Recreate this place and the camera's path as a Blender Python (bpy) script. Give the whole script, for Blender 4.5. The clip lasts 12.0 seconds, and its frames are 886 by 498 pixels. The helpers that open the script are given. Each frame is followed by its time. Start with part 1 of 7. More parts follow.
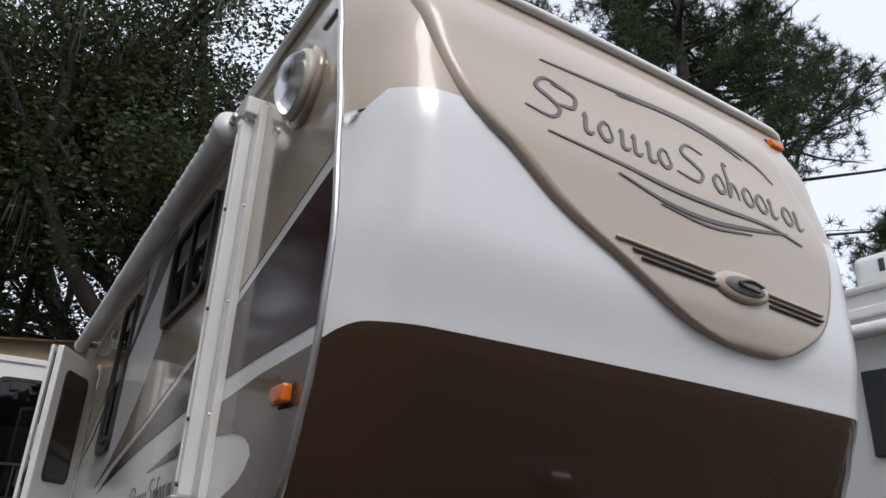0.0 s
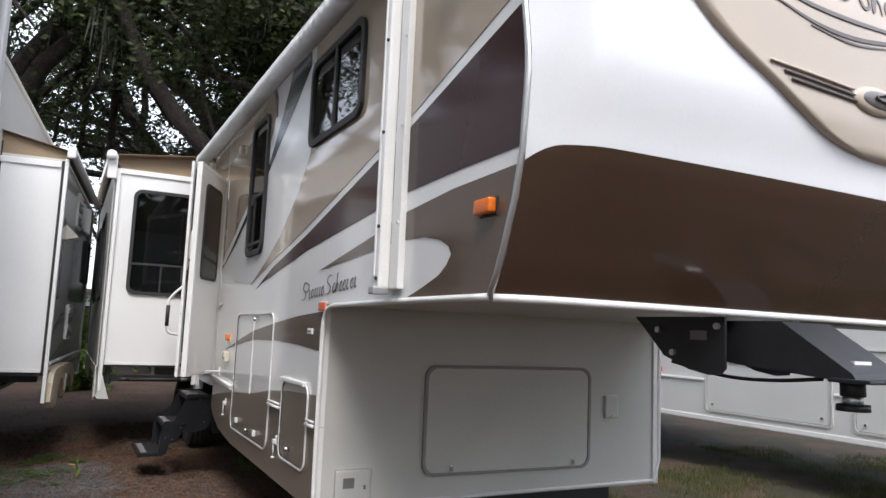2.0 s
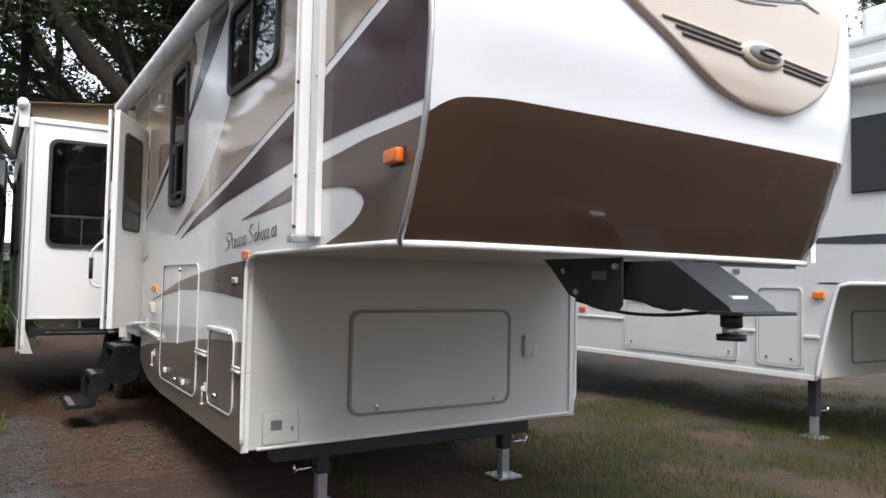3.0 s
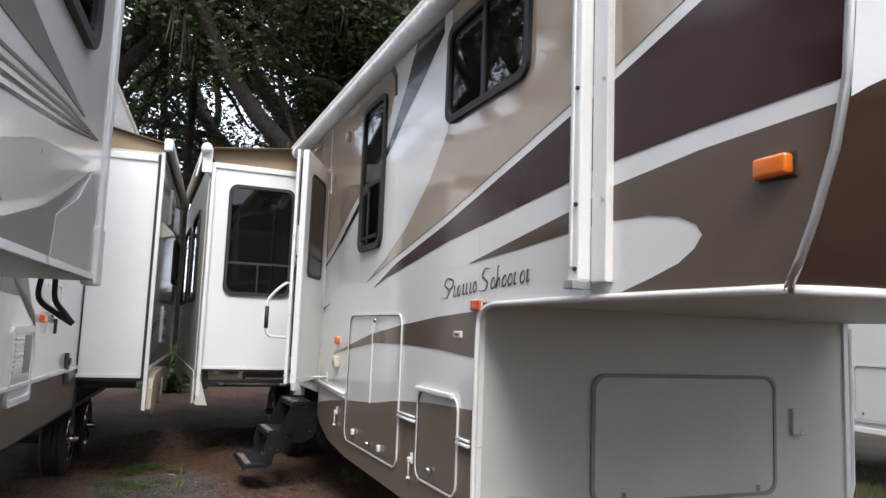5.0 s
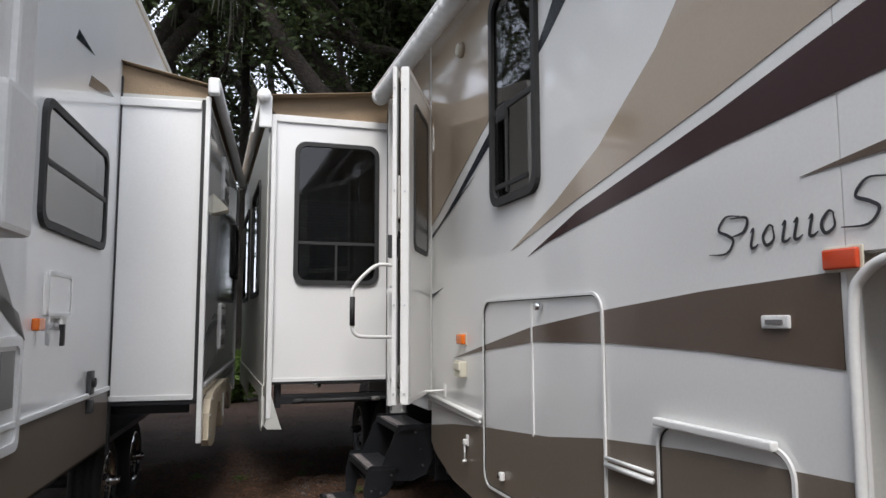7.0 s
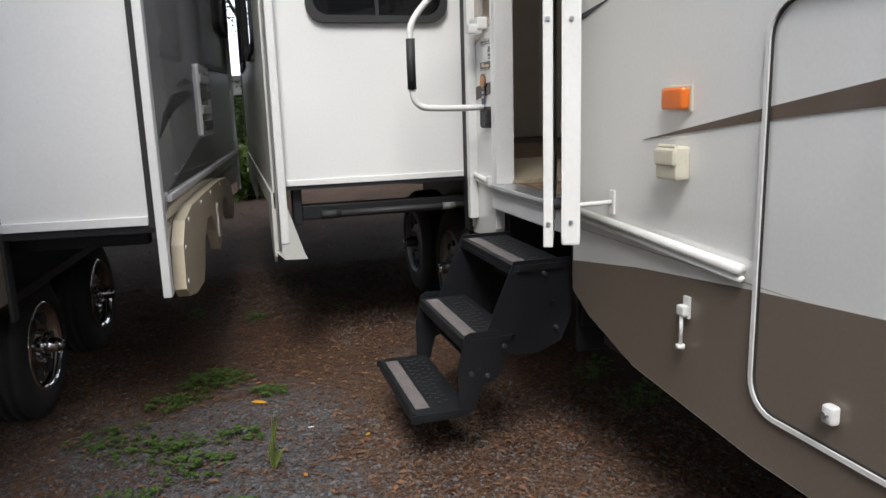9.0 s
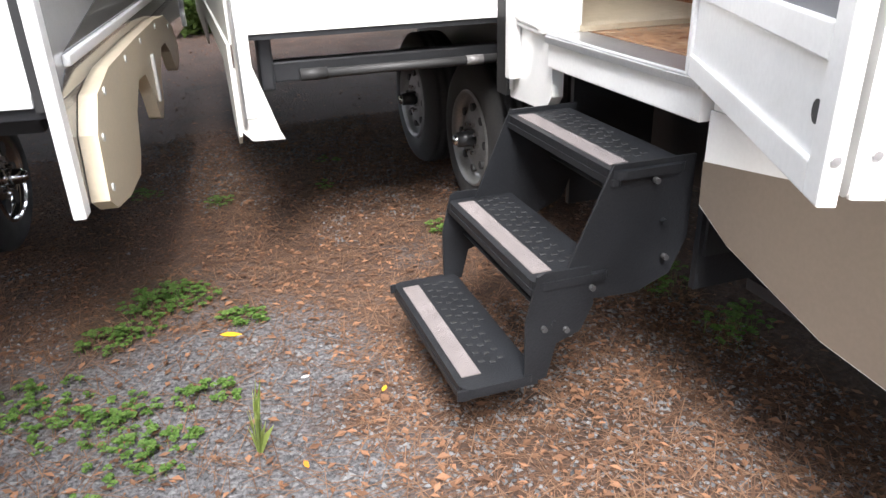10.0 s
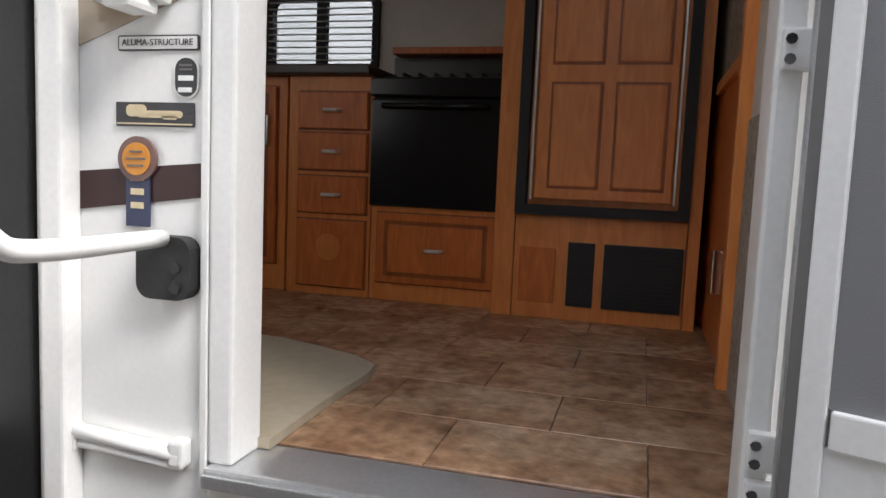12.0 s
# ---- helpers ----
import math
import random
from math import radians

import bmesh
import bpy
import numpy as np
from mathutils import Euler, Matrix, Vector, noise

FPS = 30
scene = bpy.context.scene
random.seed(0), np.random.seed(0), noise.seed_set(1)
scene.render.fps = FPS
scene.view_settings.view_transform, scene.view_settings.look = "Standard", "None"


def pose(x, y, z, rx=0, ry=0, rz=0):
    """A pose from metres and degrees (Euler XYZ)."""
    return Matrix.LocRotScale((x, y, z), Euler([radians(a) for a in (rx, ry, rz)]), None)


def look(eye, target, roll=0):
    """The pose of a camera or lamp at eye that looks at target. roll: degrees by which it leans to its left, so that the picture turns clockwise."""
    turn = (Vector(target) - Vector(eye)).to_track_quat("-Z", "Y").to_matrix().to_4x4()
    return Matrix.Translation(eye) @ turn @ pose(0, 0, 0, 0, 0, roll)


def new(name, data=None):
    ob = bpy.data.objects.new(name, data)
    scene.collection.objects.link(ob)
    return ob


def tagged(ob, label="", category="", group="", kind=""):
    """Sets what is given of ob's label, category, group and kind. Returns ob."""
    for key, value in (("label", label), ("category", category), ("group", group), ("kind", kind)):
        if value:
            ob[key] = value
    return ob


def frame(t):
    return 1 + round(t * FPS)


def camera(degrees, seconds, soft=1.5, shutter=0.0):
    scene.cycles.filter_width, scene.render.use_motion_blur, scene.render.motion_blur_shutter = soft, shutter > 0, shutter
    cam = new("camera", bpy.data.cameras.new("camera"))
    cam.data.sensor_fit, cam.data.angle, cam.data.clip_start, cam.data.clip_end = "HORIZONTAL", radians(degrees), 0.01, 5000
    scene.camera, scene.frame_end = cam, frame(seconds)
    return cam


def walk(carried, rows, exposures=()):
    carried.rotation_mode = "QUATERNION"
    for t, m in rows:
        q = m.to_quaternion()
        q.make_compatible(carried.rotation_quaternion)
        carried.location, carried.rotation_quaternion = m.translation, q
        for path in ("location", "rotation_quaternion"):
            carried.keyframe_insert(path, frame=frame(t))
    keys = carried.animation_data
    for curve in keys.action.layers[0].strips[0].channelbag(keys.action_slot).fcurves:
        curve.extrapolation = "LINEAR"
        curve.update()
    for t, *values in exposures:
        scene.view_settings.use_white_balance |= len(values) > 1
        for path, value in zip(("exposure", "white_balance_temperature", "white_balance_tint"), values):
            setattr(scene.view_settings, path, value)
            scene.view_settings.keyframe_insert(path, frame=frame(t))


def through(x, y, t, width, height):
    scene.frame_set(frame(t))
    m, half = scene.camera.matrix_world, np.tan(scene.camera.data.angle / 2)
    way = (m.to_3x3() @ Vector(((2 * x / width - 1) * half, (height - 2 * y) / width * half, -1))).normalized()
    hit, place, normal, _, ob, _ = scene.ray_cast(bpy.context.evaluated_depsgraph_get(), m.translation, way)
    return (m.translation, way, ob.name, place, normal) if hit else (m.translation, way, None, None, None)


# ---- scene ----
cam = camera(63.3, 12.0)
EXPOSE = [(0, 0.2, 6400, 12), (0.5, 0.2, 6400, 12), (1, 0.45, 6400, 12), (1.5, 0.8, 6400, 12), (2, 1.12, 6400, 12), (2.5, 1.3, 6400, 12), (4.5, 1.3, 6400, 12), (5.5, 1.2, 6400, 12), (6.5, 1.05, 6400, 12), (8.5, 0.8, 6400, 10), (9, 1.2, 6400, 10), (9.5, 2.18, 6400, 10), (10, 2.95, 6400, 12), (10.5, 3.1, 6400, 12), (11, 2.8, 6400, 12), (11.5, 2.28, 6400, 12), (12, 1.95, 6400, 12)]
PATH = [
    (0, (-0.75, 0.083, 1.568), (0.203, 1.668, 2.33), 2.7),
    (0.5, (-1.017, -0.008, 1.569), (-0.125, 1.632, 2.286), 3.3),
    (1, (-1.269, 0.033, 1.539), (-0.405, 1.781, 1.988), 1.7),
    (1.5, (-1.371, 0.008, 1.519), (-0.581, 1.816, 1.842), 1.6),
    (2, (-1.356, -0.055, 1.498), (-0.445, 1.71, 1.73), 2.4),
    (2.5, (-1.312, -0.167, 1.472), (-0.263, 1.531, 1.596), 2.7),
    (2.7, (-1.302, -0.222, 1.478), (-0.222, 1.46, 1.554), 1.6),
    (4.3, (-1.574, 0.182, 1.509), (-0.616, 1.907, 1.835), 1.2),
    (4.5, (-1.558, 0.367, 1.481), (-0.714, 2.155, 1.781), 0.3),
    (5, (-1.578, 0.776, 1.491), (-0.816, 2.612, 1.717), 2.2),
    (5.5, (-1.604, 1.24, 1.497), (-0.752, 3.034, 1.734), 0.4),
    (6, (-1.514, 1.719, 1.471), (-0.685, 3.528, 1.673), -0.0),
    (6.5, (-1.472, 2.222, 1.465), (-0.782, 4.095, 1.605), -0.6),
    (6.7, (-1.465, 2.428, 1.477), (-0.811, 4.307, 1.683), -0.5),
    (8.3, (-1.296, 4.253, 1.457), (-0.767, 6.182, 1.493), -0.4),
    (8.5, (-1.258, 4.487, 1.427), (-0.707, 6.41, 1.403), -0.6),
    (9, (-1.209, 5.047, 1.379), (-0.661, 6.93, 0.985), -1.8),
    (9.5, (-1.18, 5.56, 1.358), (-0.584, 7.34, 0.668), -2.3),
    (10, (-1.157, 6.057, 1.348), (-0.574, 7.779, 0.514), -1.6),
    (10.5, (-1.2, 6.547, 1.356), (-0.244, 8.141, 0.617), -2.2),
    (11, (-1.17, 6.98, 1.378), (0.15, 8.384, 0.842), -0.9),
    (11.5, (-1.104, 7.375, 1.435), (0.586, 8.399, 1.122), 2.4),
    (12, (-0.991, 7.619, 1.474), (0.929, 8.145, 1.274), 2.4),
]
walk(cam, [(t, look(eye, target, roll)) for t, eye, target, roll in PATH], EXPOSE)

# ---- light ----
world = bpy.data.worlds.new("sky")
scene.world = world
world.use_nodes = True
wn = world.node_tree.nodes
sky = wn.new("ShaderNodeTexSky")
sky.sky_type, sky.sun_disc = "NISHITA", False
sky.sun_elevation, sky.sun_rotation = radians(52), radians(197)
sky.air_density, sky.dust_density, sky.ozone_density = 1.0, 4.0, 1.0
pale = wn.new("ShaderNodeMixRGB")
pale.inputs["Fac"].default_value = 0.72
pale.inputs["Color2"].default_value = (8.8, 9.35, 10.4, 1)
world.node_tree.links.new(sky.outputs["Color"], pale.inputs["Color1"])
world.node_tree.links.new(pale.outputs["Color"], wn["Background"].inputs["Color"])
wn["Background"].inputs["Strength"].default_value = 0.115
sun = new("sun", bpy.data.lights.new("sun", "SUN"))
sun.data.energy, sun.data.angle, sun.data.color = 1.4, radians(25), (1.0, 0.975, 0.94)
sun.matrix_world = look((0, 0, 30), (5, 16, 9))
# area lamps added inside the slide-out's two outer windows to brighten the interior
for y in (9.95, 11.75):
    day = new("window_daylight", bpy.data.lights.new("window_daylight", "AREA"))
    day.data.shape, day.data.size, day.data.size_y = "RECTANGLE", 1.0, 0.9
    day.data.energy, day.data.color = 0.8, (1.0, 0.97, 0.92)
    day.matrix_world = look((-0.90, y, 2.25), (1.0, y, 2.15))


# ---- materials ----
def mat(name, color, rough=0.5, metal=0.0, var=0.12, scale=8.0, fine=90.0, bump=0.0, coat=0.0, spec=0.5, rand=0.0):
    """A painted, plastic, metal or wooden surface with variation at two scales."""
    m = bpy.data.materials.new(name)
    m.use_nodes = True
    n, l = m.node_tree.nodes, m.node_tree.links
    b = n["Principled BSDF"]
    tc = n.new("ShaderNodeTexCoord")
    n1, n2 = n.new("ShaderNodeTexNoise"), n.new("ShaderNodeTexNoise")
    n1.inputs["Scale"].default_value, n1.inputs["Detail"].default_value = scale, 5
    n2.inputs["Scale"].default_value, n2.inputs["Detail"].default_value = fine, 3
    l.new(tc.outputs["Object"], n1.inputs["Vector"])
    l.new(tc.outputs["Object"], n2.inputs["Vector"])
    add = n.new("ShaderNodeMath")
    add.operation = "ADD"
    l.new(n1.outputs["Fac"], add.inputs[0])
    l.new(n2.outputs["Fac"], add.inputs[1])
    mr = n.new("ShaderNodeMapRange")
    mr.inputs["From Min"].default_value, mr.inputs["From Max"].default_value = 0.6, 1.4
    mr.inputs["To Min"].default_value, mr.inputs["To Max"].default_value = 1 - var, 1 + var
    l.new(add.outputs[0], mr.inputs["Value"])
    hsv = n.new("ShaderNodeHueSaturation")
    hsv.inputs["Color"].default_value = (*color, 1)
    value = mr.outputs["Result"]
    if rand:
        oi = n.new("ShaderNodeObjectInfo")
        r2 = n.new("ShaderNodeMapRange")
        r2.inputs["To Min"].default_value, r2.inputs["To Max"].default_value = 1 - rand, 1 + rand
        l.new(oi.outputs["Random"], r2.inputs["Value"])
        mul = n.new("ShaderNodeMath")
        mul.operation = "MULTIPLY"
        l.new(value, mul.inputs[0])
        l.new(r2.outputs["Result"], mul.inputs[1])
        value = mul.outputs[0]
    l.new(value, hsv.inputs["Value"])
    l.new(hsv.outputs["Color"], b.inputs["Base Color"])
    rr = n.new("ShaderNodeMapRange")
    rr.inputs["To Min"].default_value, rr.inputs["To Max"].default_value = max(0.01, rough * 0.8), min(1, rough * 1.2)
    l.new(n1.outputs["Fac"], rr.inputs["Value"])
    l.new(rr.outputs["Result"], b.inputs["Roughness"])
    b.inputs["Metallic"].default_value = metal
    b.inputs["Coat Weight"].default_value = coat
    b.inputs["Coat Roughness"].default_value = 0.05
    b.inputs["Specular IOR Level"].default_value = spec
    if bump:
        bp = n.new("ShaderNodeBump")
        bp.inputs["Strength"].default_value, bp.inputs["Distance"].default_value = bump, 0.01
        l.new(add.outputs[0], bp.inputs["Height"])
        l.new(bp.outputs["Normal"], b.inputs["Normal"])
    return m


def wood_mat(name, dark, light, stretch=(3, 3, 0.5), rough=0.35):
    m = mat(name, light, rough)
    n, l = m.node_tree.nodes, m.node_tree.links
    b = n["Principled BSDF"]
    tc, mp = n.new("ShaderNodeTexCoord"), n.new("ShaderNodeMapping")
    mp.inputs["Scale"].default_value = stretch
    wv, nz, cr = n.new("ShaderNodeTexNoise"), n.new("ShaderNodeTexNoise"), n.new("ShaderNodeValToRGB")
    wv.inputs["Scale"].default_value, wv.inputs["Detail"].default_value, wv.inputs["Distortion"].default_value = 9, 8, 1.5
    cr.color_ramp.elements[0].color, cr.color_ramp.elements[1].color = (*dark, 1), (*light, 1)
    cr.color_ramp.elements[0].position, cr.color_ramp.elements[1].position = 0.3, 0.7
    l.new(tc.outputs["Object"], mp.inputs["Vector"])
    l.new(mp.outputs["Vector"], wv.inputs["Vector"])
    l.new(wv.outputs["Fac"], cr.inputs["Fac"])
    l.new(cr.outputs["Color"], b.inputs["Base Color"])
    return m


def glass_mat(name, tint, rough=0.02):
    m = bpy.data.materials.new(name)
    m.use_nodes = True
    b = m.node_tree.nodes["Principled BSDF"]
    b.inputs["Base Color"].default_value = (*tint, 1)
    b.inputs["Roughness"].default_value = rough
    b.inputs["Transmission Weight"].default_value = 1.0
    b.inputs["IOR"].default_value = 1.45
    return m


def ramp_mat(name, stops, scale, detail=6, rough=0.9, bump=0.5, scale2=60.0, dist=0.03, spread=0.0):
    """Ground or bark: a noise through several colours, with a second, finer noise in colour and relief."""
    m = bpy.data.materials.new(name)
    m.use_nodes = True
    n, l = m.node_tree.nodes, m.node_tree.links
    b = n["Principled BSDF"]
    tc = n.new("ShaderNodeTexCoord")
    a, f, cr = n.new("ShaderNodeTexNoise"), n.new("ShaderNodeTexNoise"), n.new("ShaderNodeValToRGB")
    a.inputs["Scale"].default_value, a.inputs["Detail"].default_value, a.inputs["Roughness"].default_value = scale, detail, 0.7
    f.inputs["Scale"].default_value, f.inputs["Detail"].default_value = scale2, 4
    e = cr.color_ramp.elements
    e[0].position, e[0].color = stops[0][0], (*stops[0][1], 1)
    e[1].position, e[1].color = stops[-1][0], (*stops[-1][1], 1)
    for p, c in stops[1:-1]:
        e.new(p).color = (*c, 1)
    mx = n.new("ShaderNodeMixRGB")
    mx.blend_type, mx.inputs["Fac"].default_value = "OVERLAY", 0.75
    l.new(tc.outputs["Object"], a.inputs["Vector"])
    l.new(tc.outputs["Object"], f.inputs["Vector"])
    l.new(a.outputs["Fac"], cr.inputs["Fac"])
    l.new(cr.outputs["Color"], mx.inputs["Color1"])
    l.new(f.outputs["Fac"], mx.inputs["Color2"])
    l.new(mx.outputs["Color"], b.inputs["Base Color"])
    b.inputs["Roughness"].default_value = rough
    bp = n.new("ShaderNodeBump")
    bp.inputs["Strength"].default_value, bp.inputs["Distance"].default_value = bump, dist
    l.new(f.outputs["Fac"], bp.inputs["Height"])
    l.new(bp.outputs["Normal"], b.inputs["Normal"])
    return m


def leaf_mat(name, a, b_, rough=0.55, through=0.35):
    """Leaves, each island with its own green, that let some light through."""
    m = bpy.data.materials.new(name)
    m.use_nodes = True
    n, l = m.node_tree.nodes, m.node_tree.links
    p = n["Principled BSDF"]
    g, cr = n.new("ShaderNodeNewGeometry"), n.new("ShaderNodeValToRGB")
    cr.color_ramp.elements[0].color, cr.color_ramp.elements[1].color = (*a, 1), (*b_, 1)
    l.new(g.outputs["Random Per Island"], cr.inputs["Fac"])
    l.new(cr.outputs["Color"], p.inputs["Base Color"])
    p.inputs["Roughness"].default_value = rough
    p.inputs["Specular IOR Level"].default_value = 0.25
    if through:
        tr, mx = n.new("ShaderNodeBsdfTranslucent"), n.new("ShaderNodeMixShader")
        mx.inputs["Fac"].default_value = through
        l.new(cr.outputs["Color"], tr.inputs["Color"])
        l.new(p.outputs["BSDF"], mx.inputs[1])
        l.new(tr.outputs["BSDF"], mx.inputs[2])
        l.new(mx.outputs["Shader"], n["Material Output"].inputs["Surface"])
    return m


WHITE = mat("white_gelcoat", (0.78, 0.78, 0.76), 0.16, var=0.04, scale=1.2, coat=0.5)
CAPWHITE = mat("cap_white", (0.76, 0.775, 0.79), 0.22, var=0.03, scale=0.8, coat=0.3)
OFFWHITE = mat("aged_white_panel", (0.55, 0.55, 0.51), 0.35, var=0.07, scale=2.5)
TRIM = mat("white_trim", (0.76, 0.76, 0.74), 0.3, var=0.06, scale=6)
TAN = mat("tan_gelcoat", (0.40, 0.325, 0.245), 0.1, var=0.05, scale=1.5, coat=0.8)
CAPTAN = mat("cap_tan", (0.50, 0.425, 0.345), 0.36, var=0.06, scale=3, fine=200, coat=0.4)
BROWN = mat("brown_gelcoat", (0.058, 0.034, 0.022), 0.06, var=0.08, scale=1.5, coat=0.3)
TAUPE = mat("taupe_band", (0.115, 0.083, 0.062), 0.12, var=0.06, scale=2, coat=0.15, spec=0.4)
SKIRT = mat("taupe_skirt", (0.18, 0.147, 0.115), 0.35, var=0.08, scale=2, coat=0.2)
MAROON = mat("maroon_band", (0.045, 0.020, 0.020), 0.12, var=0.06, scale=2, coat=0.0, spec=0.3)
SLATE = mat("slate_band", (0.030, 0.034, 0.042), 0.22, var=0.06, scale=2, coat=0.4)
GREY = mat("grey_graphic", (0.16, 0.155, 0.15), 0.35, var=0.06)
HATCHSEAL = mat("weathered_grey_gasket", (0.27, 0.265, 0.25), 0.5, var=0.15)
ALU = mat("aluminium_trim", (0.62, 0.62, 0.61), 0.32, metal=0.85, var=0.08, fine=220)
STEEL = mat("grey_sill_metal", (0.58, 0.59, 0.60), 0.3, metal=0.8, var=0.12, fine=150)
CHROME = mat("chrome", (0.75, 0.75, 0.76), 0.1, metal=1.0, var=0.04)
BLACK = mat("black_paint", (0.018, 0.019, 0.021), 0.42, var=0.25, scale=7, bump=0.05)
STEPBLACK = mat("worn_black_steel", (0.012, 0.013, 0.015), 0.45, var=0.35, scale=9, fine=160, bump=0.12, spec=0.3)
RUBBER = mat("black_rubber", (0.022, 0.022, 0.022), 0.65, var=0.2, bump=0.05)
DULLBOLT = mat("dull_bolt_steel", (0.07, 0.07, 0.072), 0.5, metal=0.3, var=0.3)
TYRE = mat("dusty_tyre_rubber", (0.019, 0.0185, 0.018), 0.75, var=0.3, scale=10, bump=0.08)
RIM = mat("dull_wheel_rim", (0.24, 0.24, 0.235), 0.38, metal=0.7, var=0.2, scale=14)
GRIT = mat("grit_tape", (0.16, 0.14, 0.135), 0.9, var=0.2, fine=500, bump=0.4)
AMBER = mat("amber_lens", (0.75, 0.16, 0.01), 0.2, var=0.08, coat=0.5)
REDLENS = mat("red_lens", (0.62, 0.07, 0.02), 0.2, var=0.08, coat=0.5)
IVORY = mat("ivory_plastic", (0.60, 0.57, 0.46), 0.4, var=0.06)
CREAM = mat("cream_plastic", (0.62, 0.53, 0.38), 0.42, var=0.08, scale=5)
FABRIC = mat("white_vinyl_fabric", (0.60, 0.60, 0.59), 0.55, var=0.08, scale=12, fine=160, bump=0.25)
FABTAN = mat("tan_vinyl_fabric", (0.30, 0.215, 0.13), 0.6, var=0.1, scale=6, bump=0.2)
GLASS = glass_mat("tinted_glass", (0.20, 0.205, 0.21))
LENS = glass_mat("clear_lens", (0.85, 0.85, 0.82), 0.18)
BLIND = mat("grey_blind", (0.30, 0.30, 0.30), 0.5, var=0.06)
INSIDE = mat("dim_interior_lining", (0.16, 0.14, 0.12), 0.8, var=0.1)
LINING = mat("cream_interior_lining", (0.74, 0.70, 0.62), 0.7, var=0.06)
MESH = mat("grey_insect_screen", (0.20, 0.20, 0.205), 0.8, var=0.06, fine=700, bump=0.2)
CHERRY = wood_mat("cherry_wood", (0.54, 0.135, 0.028), (0.74, 0.215, 0.046))
CHERRYL = wood_mat("light_cherry_frame", (0.70, 0.225, 0.052), (0.84, 0.315, 0.082))
CHERRYD = wood_mat("dark_cherry_groove", (0.28, 0.07, 0.016), (0.40, 0.11, 0.026))
BRASS = mat("bright_pull_metal", (0.86, 0.85, 0.82), 0.3, metal=0.35, var=0.05)
OVEN = mat("oven_black", (0.008, 0.008, 0.009), 0.2, var=0.1)
COUNTER = mat("dark_countertop", (0.05, 0.04, 0.035), 0.3, var=0.35, fine=300)
RUG = mat("cream_rug_pile", (0.50, 0.43, 0.31), 0.95, var=0.15, scale=30, fine=400, bump=0.8)
TILE = ramp_mat("stone_vinyl_tile", [(0.32, (0.19, 0.10, 0.055)), (0.5, (0.34, 0.205, 0.12)), (0.66, (0.50, 0.36, 0.235))], 3.2, 9, 0.24, 0.10, 26)
WALLPAPER = ramp_mat("stone_wallpaper", [(0.3, (0.28, 0.25, 0.20)), (0.6, (0.42, 0.39, 0.33)), (0.8, (0.50, 0.47, 0.41))], 7, 6, 0.7, 0.05, 60)
STICKERGOLD = mat("orange_seal", (0.62, 0.25, 0.03), 0.4)
NAVY = mat("navy_ribbon", (0.03, 0.04, 0.09), 0.4)
GOLD = mat("pale_gold_print", (0.62, 0.52, 0.33), 0.4)
BARK = ramp_mat("oak_bark", [(0.3, (0.02, 0.016, 0.013)), (0.6, (0.05, 0.042, 0.034)), (0.8, (0.09, 0.078, 0.065))], 6, 8, 0.95, 0.9, 30, 0.06)
OAK = leaf_mat("oak_leaf", (0.022, 0.036, 0.014), (0.065, 0.085, 0.032))
OAKLIGHT = leaf_mat("young_leaf", (0.06, 0.10, 0.02), (0.13, 0.19, 0.05))
PINE = leaf_mat("pine_needle", (0.020, 0.040, 0.014), (0.055, 0.085, 0.03), through=0.15)
MOSS = leaf_mat("hanging_moss", (0.10, 0.105, 0.085), (0.17, 0.17, 0.14), 0.9, 0.3)
WEED = leaf_mat("weed_leaf", (0.055, 0.115, 0.02), (0.14, 0.23, 0.055))
GRASSY = leaf_mat("grass_blade", (0.045, 0.062, 0.014), (0.125, 0.135, 0.042))
NEEDLES = leaf_mat("fallen_pine_needle", (0.085, 0.046, 0.028), (0.21, 0.125, 0.078), 0.8, 0.0)
LITTER = leaf_mat("dry_leaf_litter", (0.07, 0.036, 0.021), (0.24, 0.125, 0.07), 0.8, 0.0)
STONES = leaf_mat("grey_gravel", (0.06, 0.06, 0.062), (0.17, 0.168, 0.168), 0.85, 0.0)
YELLOWLEAF = mat("yellow_leaf", (0.75, 0.38, 0.02), 0.5)


# ---- mesh helpers ----
def part(name, bm, material, parent=None, label="", smooth=False):
    me = bpy.data.meshes.new(name)
    bmesh.ops.recalc_face_normals(bm, faces=bm.faces[:])
    bm.to_mesh(me)
    bm.free()
    if smooth:
        for p in me.polygons:
            p.use_smooth = True
    for m in material if isinstance(material, (list, tuple)) else (material,):
        me.materials.append(m)
    ob = new(name, me)
    if parent is not None:
        ob.parent = parent
    if label:
        ob["label"] = label
    return ob


def thing(name, label, category, at=(0, 0, 0), group="", kind=""):
    ob = new(name)
    ob.location = at
    ob.empty_display_size = 0.1
    bpy.context.view_layer.update()
    return tagged(ob, label, category, group, kind)


def box(x0, x1, y0, y1, z0, z1, bevel=0.0, seg=2, bm=None):
    b = bmesh.new() if bm is None else bm
    made = bmesh.ops.create_cube(b, size=1, matrix=Matrix.LocRotScale(((x0 + x1) / 2, (y0 + y1) / 2, (z0 + z1) / 2), None, (abs(x1 - x0), abs(y1 - y0), abs(z1 - z0))))
    if bevel:
        es = {e for v in made["verts"] for e in v.link_edges}
        bmesh.ops.bevel(b, geom=list(es), offset=bevel, segments=seg, affect="EDGES", profile=0.6)
    return b


